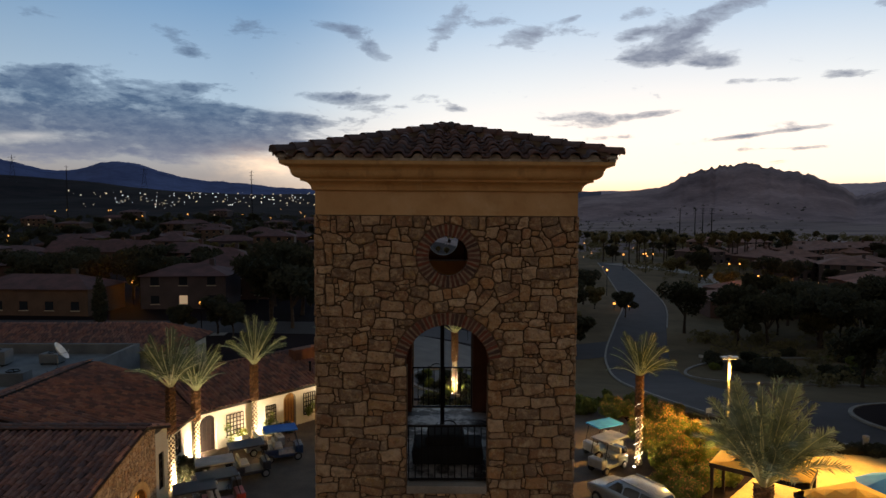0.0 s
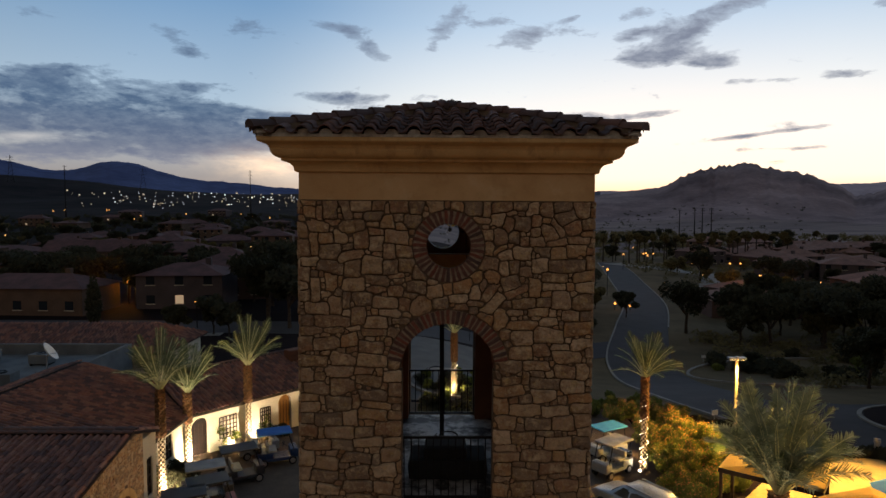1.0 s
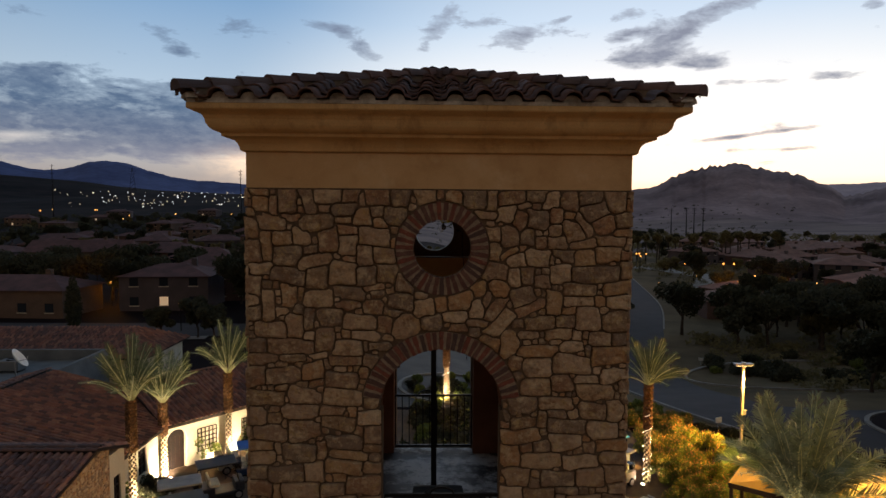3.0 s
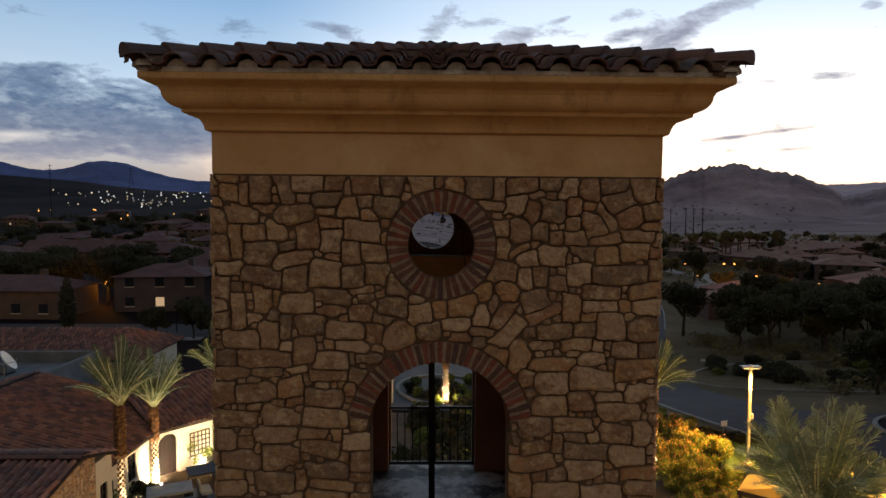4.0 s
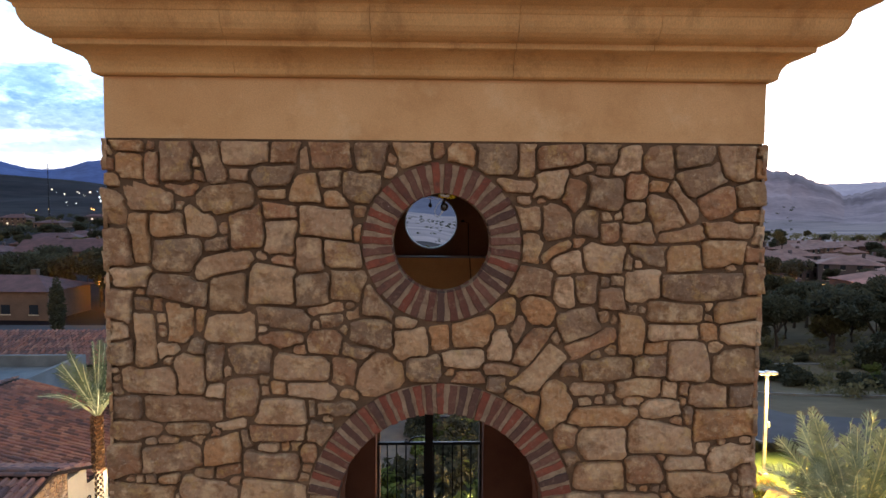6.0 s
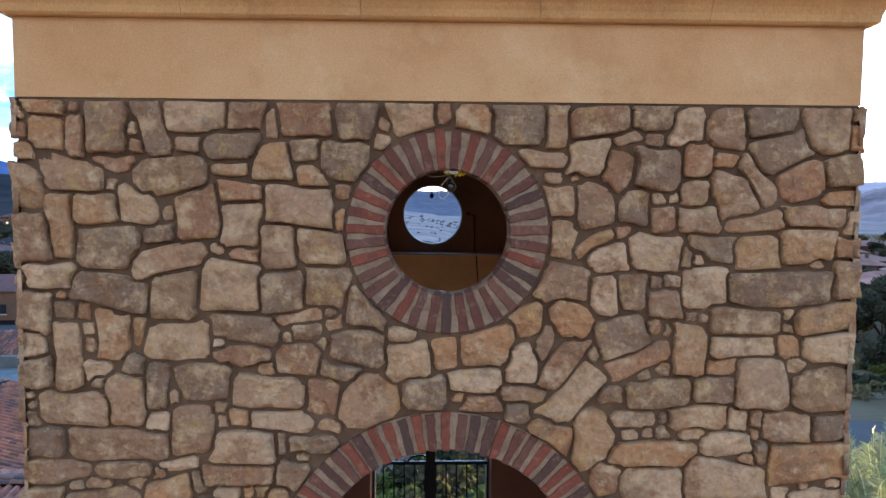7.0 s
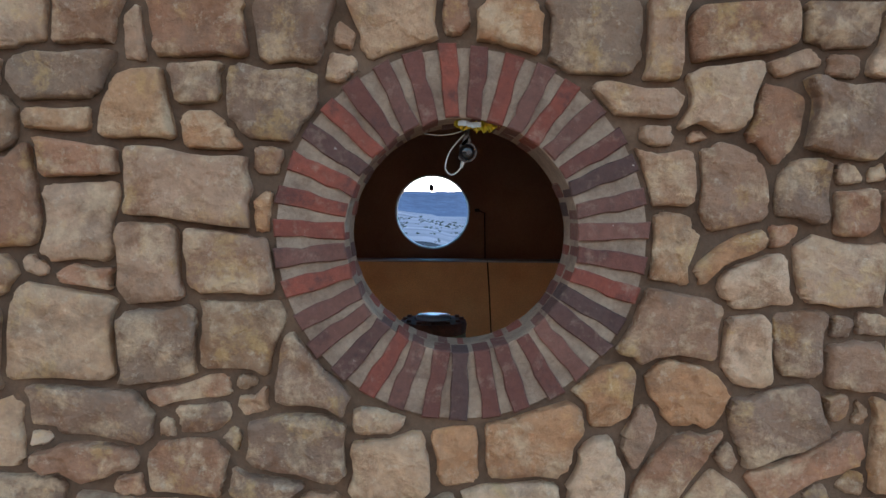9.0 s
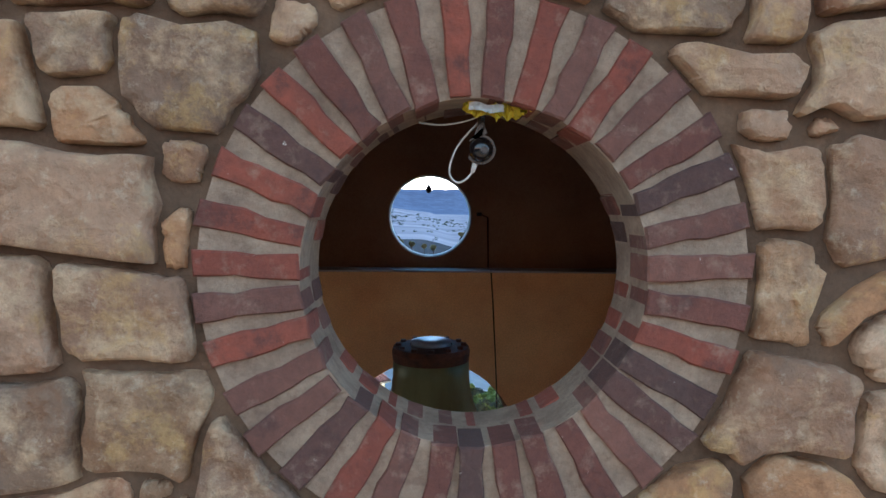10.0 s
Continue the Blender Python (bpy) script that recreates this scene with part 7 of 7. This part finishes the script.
def ashlar(seed, u0, u1, v0, v1, cell=0.061):
    """Rectangles of a random rubble coursing on a fine grid, largest first."""
    r = random.Random(seed)
    nu, nv = int(round((u1 - u0) / cell)), int(round((v1 - v0) / cell))
    du, dv = (u1 - u0) / nu, (v1 - v0) / nv
    used = np.zeros((nv, nu), bool)
    out = []
    for j in range(nv):
        for i in range(nu):
            if used[j, i]:
                continue
            w, h = r.choices(((6, 3), (5, 3), (4, 3), (3, 3), (5, 2), (4, 2), (3, 4), (2, 3), (7, 2), (6, 2), (4, 4), (4, 1), (3, 1), (3, 2), (2, 2)), (3, 5, 5, 3, 8, 8, 2, 1.5, 3, 5, 2, 2.5, 2, 5, 2))[0]
            w, h = min(w, nu - i), min(h, nv - j)
            while used[j, i:i + w].any():
                w -= 1
            if nu - i - w == 1:
                w += 1
                while used[j, i:i + w].any():
                    w -= 1
            while used[j:j + h, i:i + w].any():
                h -= 1
            used[j:j + h, i:i + w] = True
            out.append((u0 + i * du, u0 + (i + w) * du, v0 + j * dv, v0 + (j + h) * dv))
    return out


def clear_openings(u, v, off, gap=0.001):
    d = Vector((u - off, v - OC_Z))
    r = OC_OUT + gap
    if d.length < r:
        d = d.normalized() * r if d.length > 0.01 else Vector((0, r))
        return off + d.x, OC_Z + d.y
    if v > ARCH_Z - 0.02:
        d = Vector((u - off, v - ARCH_Z))
        r = ARCH_OUT + gap
        if d.length < r:
            d = d.normalized() * r
            return off + d.x, ARCH_Z + d.y
    elif abs(u - off) < JAMB + 0.002 and v > SILL - 0.1:
        return off + math.copysign(JAMB + 0.002, u - off), v
    return u, v


def clip(poly, p, n):
    """The part of a convex polygon on the inner side of the line through p with outward normal n."""
    out = []
    for i in range(len(poly)):
        a, b = poly[i], poly[(i + 1) % len(poly)]
        da, db = (a - p).dot(n), (b - p).dot(n)
        if da <= 0:
            out.append(a)
        if (da < 0 < db) or (db < 0 < da):
            out.append(a.lerp(b, da / (da - db)))
    return out


def rubble(seed, u0, u1, v0, v1, off):
    """Irregular convex stones: a random coursing whose joints are slanted."""
    rects = ashlar(seed, u0, u1, v0, v1)
    e = 0.003
    cells = []
    for i, (a0, a1, b0, b1) in enumerate(rects):
        near = [j for j, (c0, c1, d0, d1) in enumerate(rects) if j != i and c0 < a1 + e and c1 > a0 - e and d0 < b1 + e and d1 > b0 - e]
        g = 0.05
        poly = [Vector(q) for q in ((a0 - g, b0 - g), (a1 + g, b0 - g), (a1 + g, b1 + g), (a0 - g, b1 + g))]
        for x, nx, ny in ((u0, -1, 0), (u1, 1, 0)):
            poly = clip(poly, Vector((x, 0)), Vector((nx, ny)))
        poly = clip(poly, Vector((0, v1)), Vector((0, 1)))
        ci = Vector(((a0 + a1) / 2, (b0 + b1) / 2))
        for j in near:
            c0, c1, d0, d1 = rects[j]
            cj = Vector(((c0 + c1) / 2, (d0 + d1) / 2))
            lo, hi = Vector((max(a0, c0), max(b0, d0))), Vector((min(a1, c1), min(b1, d1)))
            mid = (lo + hi) / 2
            size = hi - lo
            axis = Vector((0, 1)) if size.x > size.y + e else (Vector((1, 0)) if size.y > size.x + e else Vector((cj.x - ci.x, cj.y - ci.y)).normalized())
            if axis.dot(cj - ci) < 0:
                axis = -axis
            q = random.Random(min(i, j) * 7919 + max(i, j) + seed)
            nrm = axis.lerp((cj - ci).normalized(), q.uniform(0.1, 0.75)).normalized()
            ang = q.gauss(0, 0.17)
            nrm = Vector((nrm.x * math.cos(ang) - nrm.y * math.sin(ang), nrm.x * math.sin(ang) + nrm.y * math.cos(ang)))
            poly = clip(poly, mid, nrm)
            if len(poly) < 3:
                break
        if len(poly) >= 3:
            cells.append(poly)
    return cells


def stone(poly, off, r):
    pts = []
    mid = sum(poly, Vector((0, 0))) / len(poly)
    if abs(mid.x - off) < ARCH_OUT + 0.02 and min(p.y for p in poly) < ARCH_Z - 0.03 < max(p.y for p in poly):
        poly = clip(poly, Vector((0, ARCH_Z - 0.006)), Vector((0, 1)))
    if SILL - 0.05 < mid.y < ARCH_Z and len(poly) > 2:
        for s in (-1, 1):
            xs = [s * (p.x - off) for p in poly]
            if min(xs) < JAMB < max(xs) and max(xs) - JAMB > 0.035:
                poly = clip(poly, Vector((off + s * (JAMB + 0.002), 0)), Vector((-s, 0)))
                break
    if len(poly) < 3:
        return None
    m = len(poly)
    for i in range(m):
        a, b = poly[i], poly[(i + 1) % m]
        if (b - a).length < 0.02 and m > 4:
            continue
        pts.append(a)
        if (b - a).length > 0.11 and m < 8:
            pts.append(a.lerp(b, r.uniform(0.35, 0.65)) + Vector((r.uniform(-1, 1), r.uniform(-1, 1))) * 0.008)
    if len(pts) < 3:
        return None
    c = sum(pts, Vector((0, 0))) / len(pts)
    if (c - Vector((off, OC_Z))).length < OC_OUT - 0.09:
        return None
    if c.y > ARCH_Z and (c - Vector((off, ARCH_Z))).length < ARCH_OUT - 0.09:
        return None
    if SILL - 0.1 < c.y <= ARCH_Z and abs(c.x - off) < JAMB - 0.02:
        return None
    n = len(pts)
    cut = [pts[i].lerp((pts[i - 1] + pts[(i + 1) % n]) / 2, r.choice((0.03, 0.07, 0.12, 0.22))) for i in range(n)]
    gap = r.uniform(0.002, 0.0075)
    inset = []
    for i in range(n):
        t = (cut[(i + 1) % n] - cut[i - 1]).normalized()
        inset.append(cut[i] + Vector((-t.y, t.x)) * gap + Vector((r.uniform(-1, 1), r.uniform(-1, 1))) * 0.004)
    inset = [Vector(clear_openings(p.x, p.y, off)) for p in inset]
    c = sum(inset, Vector((0, 0))) / n
    area = 0.5 * sum(inset[i].x * inset[(i + 1) % n].y - inset[(i + 1) % n].x * inset[i].y for i in range(n))
    if area < 0.0016:
        return None
    proud = r.uniform(0.010, 0.026)
    tu, tv = r.uniform(-0.09, 0.09), r.uniform(-0.1, 0.1)
    verts, faces = [], []

    def depth(p, q):
        return -HALF - q - (p.x - c.x) * tu - (p.y - c.y) * tv

    for p in inset:
        verts.append((p.x, -HALF + 0.01, p.y))
    for p in inset:
        verts.append((p.x, depth(p, proud * r.uniform(0.45, 0.65)), p.y))
    for p in inset:
        q = p + (c - p).normalized() * min(r.uniform(0.006, 0.02), (c - p).length * 0.35)
        verts.append((q.x, depth(q, proud + r.uniform(-0.003, 0.003)), q.y))
    rings = 2
    c2 = c + Vector((r.uniform(-0.25, 0.25), r.uniform(-0.25, 0.25))) * math.sqrt(area)
    verts.append((c2.x, depth(c2, proud + r.uniform(-0.002, 0.011)), c2.y))
    for a in range(rings):
        for i in range(n):
            j = (i + 1) % n
            faces.append((a * n + i, a * n + j, (a + 1) * n + j, (a + 1) * n + i))
    for i in range(n):
        faces.append((rings * n + i, rings * n + (i + 1) % n, (rings + 1) * n))
    return verts, faces, n


def stone_mesh(name, shapes, mat):
    verts, faces, soft = [], [], []
    for v, f, n in shapes:
        soft += [i >= 3 * n if n == 36 else i < 2 * n for i in range(len(f))]
        o = len(verts)
        verts += v
        faces += [tuple(i + o for i in q) for q in f]
    me = bpy.data.meshes.new(name)
    me.from_pydata(verts, [], faces)
    me.materials.append(mat)
    me.polygons.foreach_set("use_smooth", soft)
    return me


# stones that stand out on the front, zone by zone: across, up from 14 m, width and height in centimetres, tilt in degrees
UPPER_LEFT = [(-191, 56, 15, 15, 0), (-176, 54, 7, 21, 0), (-162, 58, 19, 26, 0), (-139, 58, 13, 28, 14), (-120, 64, 30, 13, -3), (-95, 65, 16, 14, 0), (-66, 64, 25, 16, 0), (-42, 63, 19, 20, 5), (-179, 36, 29, 16, -8), (-158, 42, 24, 7, 0), (-131, 35, 37, 18, 8), (-101, 50, 28, 13, 5), (-83, 43, 19, 18, 0), (-48, 44, 22, 19, 0), (-69, 22, 32, 19, -3), (-168, 20, 21, 15, 0), (-118, 18, 23, 27, 8), (-98, 12, 20, 21, 0), (-60, 1, 20, 16, 0)]
MID_LEFT = [(-80, 1, 16, 22, 5), (-147, 21, 18, 19, 0), (-184, 11, 10, 29, 3), (-162, 1, 27, 19, 0), (-134, -5, 38, 13, 18), (-102, -18, 30, 23, -4), (-78, -21, 23, 21, 0), (-58, -18, 20, 18, -8), (-162, -20, 36, 14, -3), (-131, -24, 21, 25, 4), (-200, -31, 17, 18, 0), (-129, -45, 31, 19, -3), (-96, -39, 34, 13, -2), (-98, -52, 27, 9, 2), (-41, -48, 26, 16, 0), (-183, -54, 12, 37, 0), (-70, -33, 22, 6, 8), (-98, 28, 21, 9, 0), (-63, 35, 16, 9, 0)]
LOWER_LEFT = [(-161, -42, 16, 24, 0), (-71, -54, 20, 13, -3), (-16, -56, 22, 19, 0), (-34, -75, 27, 24, -15), (-84, -71, 39, 15, -2), (-60, -73, 16, 17, 0), (-181, -79, 35, 17, 0), (-155, -75, 18, 24, 0), (-160, -97, 51, 16, 0), (-98, -98, 31, 16, 3), (-122, -90, 19, 23, 0), (-101, -113, 35, 8, 2), (-116, -64, 25, 19, 0), (-140, -68, 9, 22, -5), (-50, -60, 19, 7, -12), (-9, -69, 22, 14, 0), (-79, -85, 29, 10, -3), (-36, -29, 18, 16, -10), (-202, 30, 18, 17, -12)]
UPPER_RIGHT = [(-15, 65, 19, 15, 0), (15, 63, 18, 12, 0), (38, 63, 25, 17, 0), (56, 62, 10, 22, -8), (77, 63, 29, 12, 10), (104, 66, 22, 12, 2), (71, 47, 20, 17, 0), (58, 25, 15, 14, 0), (86, 39, 15, 21, -18), (106, 40, 22, 19, 0), (125, 47, 13, 18, -5), (76, 24, 19, 21, 0), (94, 23, 14, 16, 0), (60, 7, 12, 17, -12), (144, 29, 21, 23, 8), (161, 64, 25, 13, 8), (168, 51, 27, 16, 28), (188, 60, 21, 22, 0), (177, 35, 22, 18, 22)]
MID_RIGHT = [(82, -3, 20, 13, 8), (106, -1, 25, 16, 0), (124, 28, 13, 12, 0), (181, 4, 25, 15, 0), (156, 0, 22, 14, 5), (168, -18, 50, 16, 1), (152, -34, 36, 12, -2), (131, -18, 21, 19, 0), (62, -15, 24, 17, -4), (81, -22, 15, 20, 0), (94, -20, 14, 19, 0), (65, -34, 22, 19, -25), (90, -41, 25, 19, 10), (138, 61, 21, 17, 0), (121, 61, 18, 16, 0), (154, 35, 23, 10, -40), (75, 4, 21, 5, 38), (51, 45, 22, 6, -5), (126, 17, 21, 12, 0)]
LOWER_RIGHT = [(24, -48, 25, 17, 0), (52, -43, 6, 18, -32), (62, -55, 11, 31, -32), (65, -72, 15, 35, -38), (40, -55, 14, 17, 0), (100, -54, 32, 8, 22), (124, -48, 15, 26, 0), (161, -66, 25, 25, 0), (152, -47, 30, 8, 0), (109, -71, 30, 13, 5), (138, -69, 17, 12, 0), (95, -84, 27, 8, 0), (129, -82, 29, 11, 2), (42, -72, 23, 6, -5), (78, -92, 18, 25, 5), (143, -116, 40, 19, 0), (18, -64, 25, 11, 4), (105, -101, 43, 11, 3), (56, -91, 19, 13, -30)]


class Rubble:
    """Laid rubble: convex blocks set down one by one, then grown until only the joints are left between them."""

    def __init__(self, seed, u0, u1, v0, v1, off):
        self.r = random.Random(seed)
        self.u0, self.u1, self.v0, self.v1, self.off = u0, u1, v0, v1, off
        self.cell = 0.012
        us, vs = np.arange(u0, u1, self.cell), np.arange(v0, v1, self.cell)
        self.grid = np.stack(np.meshgrid(us, vs), -1)
        self.room = np.minimum(self.bound(self.grid), 1.0)
        self.blocks = []

    def bound(self, p):
        """Distance to the openings and the wall's edges, positive in free wall."""
        du, dv = p[..., 0] - self.off, p[..., 1]
        d = np.hypot(du, dv - OC_Z) - OC_OUT
        foot = ARCH_Z + ARCH_OUT * math.sin(radians(9))
        over = np.hypot(du, np.maximum(dv - ARCH_Z, 0)) - np.where(dv > foot, ARCH_OUT, np.where(dv > ARCH_Z, ARCH_IN, JAMB + 0.002))
        d = np.minimum(d, np.where(dv < SILL - 0.1, 1.0, over))
        return np.minimum.reduce([d, p[..., 0] - self.u0, self.u1 - p[..., 0], dv - self.v0 + 0.03, self.v1 - dv])

    def block(self, u, v, w, h, tilt, skew):
        r, planes = self.r, []
        for k in range(4):
            a = radians(tilt + 90 * k + r.gauss(0, skew))
            planes.append((math.cos(a), math.sin(a), (w, h)[k % 2] / 2 * r.uniform(0.95, 1.03)))
        for k in range(4):
            if r.random() < 0.5:
                base = math.atan2(w, h) if k % 2 == 0 else math.pi - math.atan2(w, h)
                a = base + (math.pi if k > 1 else 0) + r.gauss(0, 0.2)
                reach = abs(w / 2 * math.cos(a)) + abs(h / 2 * math.sin(a))
                planes.append((math.cos(a + radians(tilt)), math.sin(a + radians(tilt)), reach * r.uniform(0.76, 0.96)))
        return u, v, w, h, tilt, np.array(planes)

    @staticmethod
    def away(b, p):
        q = p - np.array((b[0], b[1]))
        return (q @ b[5][:, :2].T - b[5][:, 2]).max(-1)

    def put(self, b):
        self.blocks.append(b)
        s = max(b[2], b[3]) + 0.3
        i0, i1 = [int(min(max(0, (x - self.u0) / self.cell), self.grid.shape[1])) for x in (b[0] - s, b[0] + s)]
        j0, j1 = [int(min(max(0, (x - self.v0) / self.cell), self.grid.shape[0])) for x in (b[1] - s, b[1] + s)]
        if i1 > i0 and j1 > j0:
            self.room[j0:j1, i0:i1] = np.minimum(self.room[j0:j1, i0:i1], self.away(b, self.grid[j0:j1, i0:i1]))

    def fill(self, sizes, tries, lean):
        r = self.r
        for w, h in sizes:
            free = np.argwhere(self.room > min(w, h) * 0.46)
            for _ in range(tries):
                if not len(free):
                    break
                j, i = free[r.randrange(len(free))]
                u, v = self.grid[j, i]
                ww, hh = w * r.uniform(0.85, 1.15), h * r.uniform(0.85, 1.15)
                tilt = r.gauss(0, lean)
                if abs(u - self.off) < 0.75 and ARCH_Z + 0.7 < v < OC_Z - 0.3:
                    tilt += 45 * (u - self.off) * r.uniform(-1.0, 1.0)
                c, s = math.cos(radians(tilt)), math.sin(radians(tilt))
                ok = True
                for a in (-0.5, -0.25, 0, 0.25, 0.5):
                    for e in (-0.5, 0, 0.5):
                        x, y = u + a * ww * c - e * hh * s, v + a * ww * s + e * hh * c
                        ii, jj = int((x - self.u0) / self.cell), int((y - self.v0) / self.cell)
                        if not (0 <= ii < self.grid.shape[1] and 0 <= jj < self.grid.shape[0]) or self.room[jj, ii] < 0.007:
                            ok = False
                            break
                    if not ok:
                        break
                if ok:
                    self.put(self.block(u, v, ww, hh, tilt, 5))

    def outlines(self):
        out = []
        for n, b in enumerate(self.blocks):
            u, v, w, h, tilt, planes = b
            near = [o for m, o in enumerate(self.blocks) if m != n and math.hypot(o[0] - u, o[1] - v) < (max(w, h) + max(o[2], o[3])) / 2 + 0.12]
            rim, c, s = [], math.cos(radians(tilt)), math.sin(radians(tilt))
            count = 36
            for k in range(count):
                a = 2 * math.pi * k / count
                x, y = math.cos(a), math.sin(a)
                x, y = w / 2 * math.copysign(abs(x) ** 0.45, x), h / 2 * math.copysign(abs(y) ** 0.45, y)
                rim.append((x * c - y * s, x * s + y * c))
            rim = np.array(rim)
            steps = np.linspace(0.3, 1.75, 59)
            p = np.array((u, v)) + rim[:, None, :] * steps[None, :, None]
            own = self.away(b, p)
            gap = self.r.uniform(0.005, 0.0085)
            other = np.minimum.reduce([self.away(o, p) for o in near] + [np.full(own.shape, 9.0)])
            stop = (own > 0.04) | (own > other - 2 * gap) | (self.bound(p) < gap * 0.7)
            first = np.where(stop.any(1), stop.argmax(1), len(steps)) - 1
            t = steps[np.maximum(first, 0)]
            t = 0.1 * np.roll(t, 1) + 0.8 * t + 0.1 * np.roll(t, -1)
            if np.median(first) < 1:
                continue
            out.append([Vector((u + rx * f, v + ry * f)) for (rx, ry), f in zip(rim, t)])
        return out


def laid_stone(rim, r):
    """A block with a rounded arris, a flat or stepped rough face and a slight tilt out of the wall."""
    n = len(rim)
    c = sum(rim, Vector((0, 0))) / n
    area = abs(0.5 * sum(rim[i].x * rim[(i + 1) % n].y - rim[(i + 1) % n].x * rim[i].y for i in range(n)))
    if area < 0.0009:
        return None
    size = math.sqrt(area)
    proud = r.uniform(0.020, 0.042) * min(1.0, 0.55 + size * 3)
    tu, tv = r.gauss(0, 0.05), r.gauss(0, 0.055)
    seedv = Vector((r.uniform(0, 50), r.uniform(0, 50), 0))
    turn = r.uniform(0, 6.28)
    step_dir = Vector((math.cos(turn), math.sin(turn)))
    step_at, step_by = r.uniform(-0.25, 0.25) * size, r.choice((0.0, 0.0, 0.004, 0.008, 0.012))

    def depth(p, q):
        cut = step_by * smooth_step(((p - c).dot(step_dir) - step_at) / 0.012)
        rough = 0.013 * noise.noise(Vector((p.x * 11, p.y * 11, 0)) + seedv) + 0.006 * noise.noise(Vector((p.x * 34, p.y * 34, 4)) + seedv)
        return -HALF - max(0.002, q - cut * q / proud + rough * q / proud) - (p.x - c.x) * tu - (p.y - c.y) * tv

    ragged = []
    for p in rim:
        q = (p - c).normalized()
        ragged.append(p + q * (0.0035 * noise.noise(Vector((p.x * 38, p.y * 38, 9)) + seedv) - 0.0015 + r.uniform(-0.003, 0.002)))
    verts = [(p.x, -HALF + 0.01, p.y) for p in ragged]
    edge = r.uniform(0.004, 0.009)
    for inset, q in ((0.0, 0.45), (0.35, 0.8), (1.0, 1.0)):
        for p in ragged:
            d = c - p
            s = p + d.normalized() * min(edge * inset, d.length * 0.4)
            verts.append((s.x, depth(s, proud * q), s.y))
    for f in (0.36, 0.68):
        for p in ragged:
            s = p.lerp(c, f)
            verts.append((s.x, depth(s, proud), s.y))
    verts.append((c.x, depth(c, proud), c.y))
    faces = []
    for a in range(5):
        for i in range(n):
            j = (i + 1) % n
            faces.append((a * n + i, a * n + j, (a + 1) * n + j, (a + 1) * n + i))
    for i in range(n):
        faces.append((5 * n + i, 5 * n + (i + 1) % n, 6 * n))
    return verts, faces, n


r = random.Random(21)
LIM = HALF + 0.035
facing = part("stone_facing", slab([(-HALF, 9.6), (HALF, 9.6), (HALF, 9.62), (-HALF, 9.62)], [], -HALF - 0.004, -HALF + 0.01), MORTAR, tower, "irregular tan and grey rubble stone facing", SIDES[0])
front = Rubble(4, -LIM, LIM, 9.7, STONE_TOP - 0.004, OFF[0])
for zone in (UPPER_LEFT, MID_LEFT, LOWER_LEFT, UPPER_RIGHT, MID_RIGHT, LOWER_RIGHT):
    for a, b, w, h, lean in zone:
        front.put(front.block(a / 100, 14 + b / 100, w / 100, h / 100, lean, 5.0))
front.fill(((0.36, 0.15), (0.30, 0.18), (0.27, 0.13), (0.22, 0.18), (0.32, 0.10), (0.18, 0.22), (0.24, 0.10)), 260, 4)
front.fill(((0.20, 0.12), (0.16, 0.14), (0.24, 0.075), (0.16, 0.09), (0.12, 0.12), (0.09, 0.18)), 300, 7)
front.fill(((0.17, 0.055), (0.12, 0.075), (0.09, 0.09), (0.05, 0.12), (0.11, 0.05), (0.07, 0.055), (0.05, 0.05), (0.045, 0.08), (0.04, 0.04)), 600, 12)
shapes = [s for s in (laid_stone(rim, r) for rim in front.outlines()) if s]
shapes.sort(key=lambda s: -s[0][-1][2])
for s in shapes[:320]:
    part("stone", stone_mesh("stone", [s], STONE), None, facing)
front_rest = shapes[320:]
for cell in rubble(5, -LIM, LIM, 0.0, 9.7, OFF[0]):
    s = stone(cell, OFF[0], r)
    if s:
        front_rest.append(s)
tagged(part("stone_cladding", stone_mesh("stone_cladding", front_rest, STONE_FAR), None, tower, "rubble stone facing below the loft", SIDES[0]), kind="stuff")
for k in (1, 2, 3):
    shapes = [s for s in (stone(cell, OFF[k], r) for cell in rubble(30 + k, -LIM, LIM, 0.0, STONE_TOP, OFF[k])) if s]
    tagged(part("stone_cladding", stone_mesh("stone_cladding", shapes, STONE_FAR), None, tower, "rubble stone facing", SIDES[k]), kind="stuff")

# rubble on the gable of the stone block
cells = []
for cell in rubble(61, 0.02, 6.88, 0.0, 5.0, 99):
    c = sum(cell, Vector((0, 0))) / len(cell)
    if c.y > min(3.6 + c.x * 0.24, 4.75) or (abs(c.x - 5.1) < 1.1 and c.y < 1.75) or (c - Vector((5.1, 1.75))).length < 1.1:
        continue
    q = stone(cell, 99, r)
    if q:
        cells.append(q)
tagged(part("stone_cladding", stone_mesh("stone_cladding", cells, STONE_FAR), None, gable, "dark rubble facing", Matrix.Translation((0, HALF, 0))), kind="stuff")
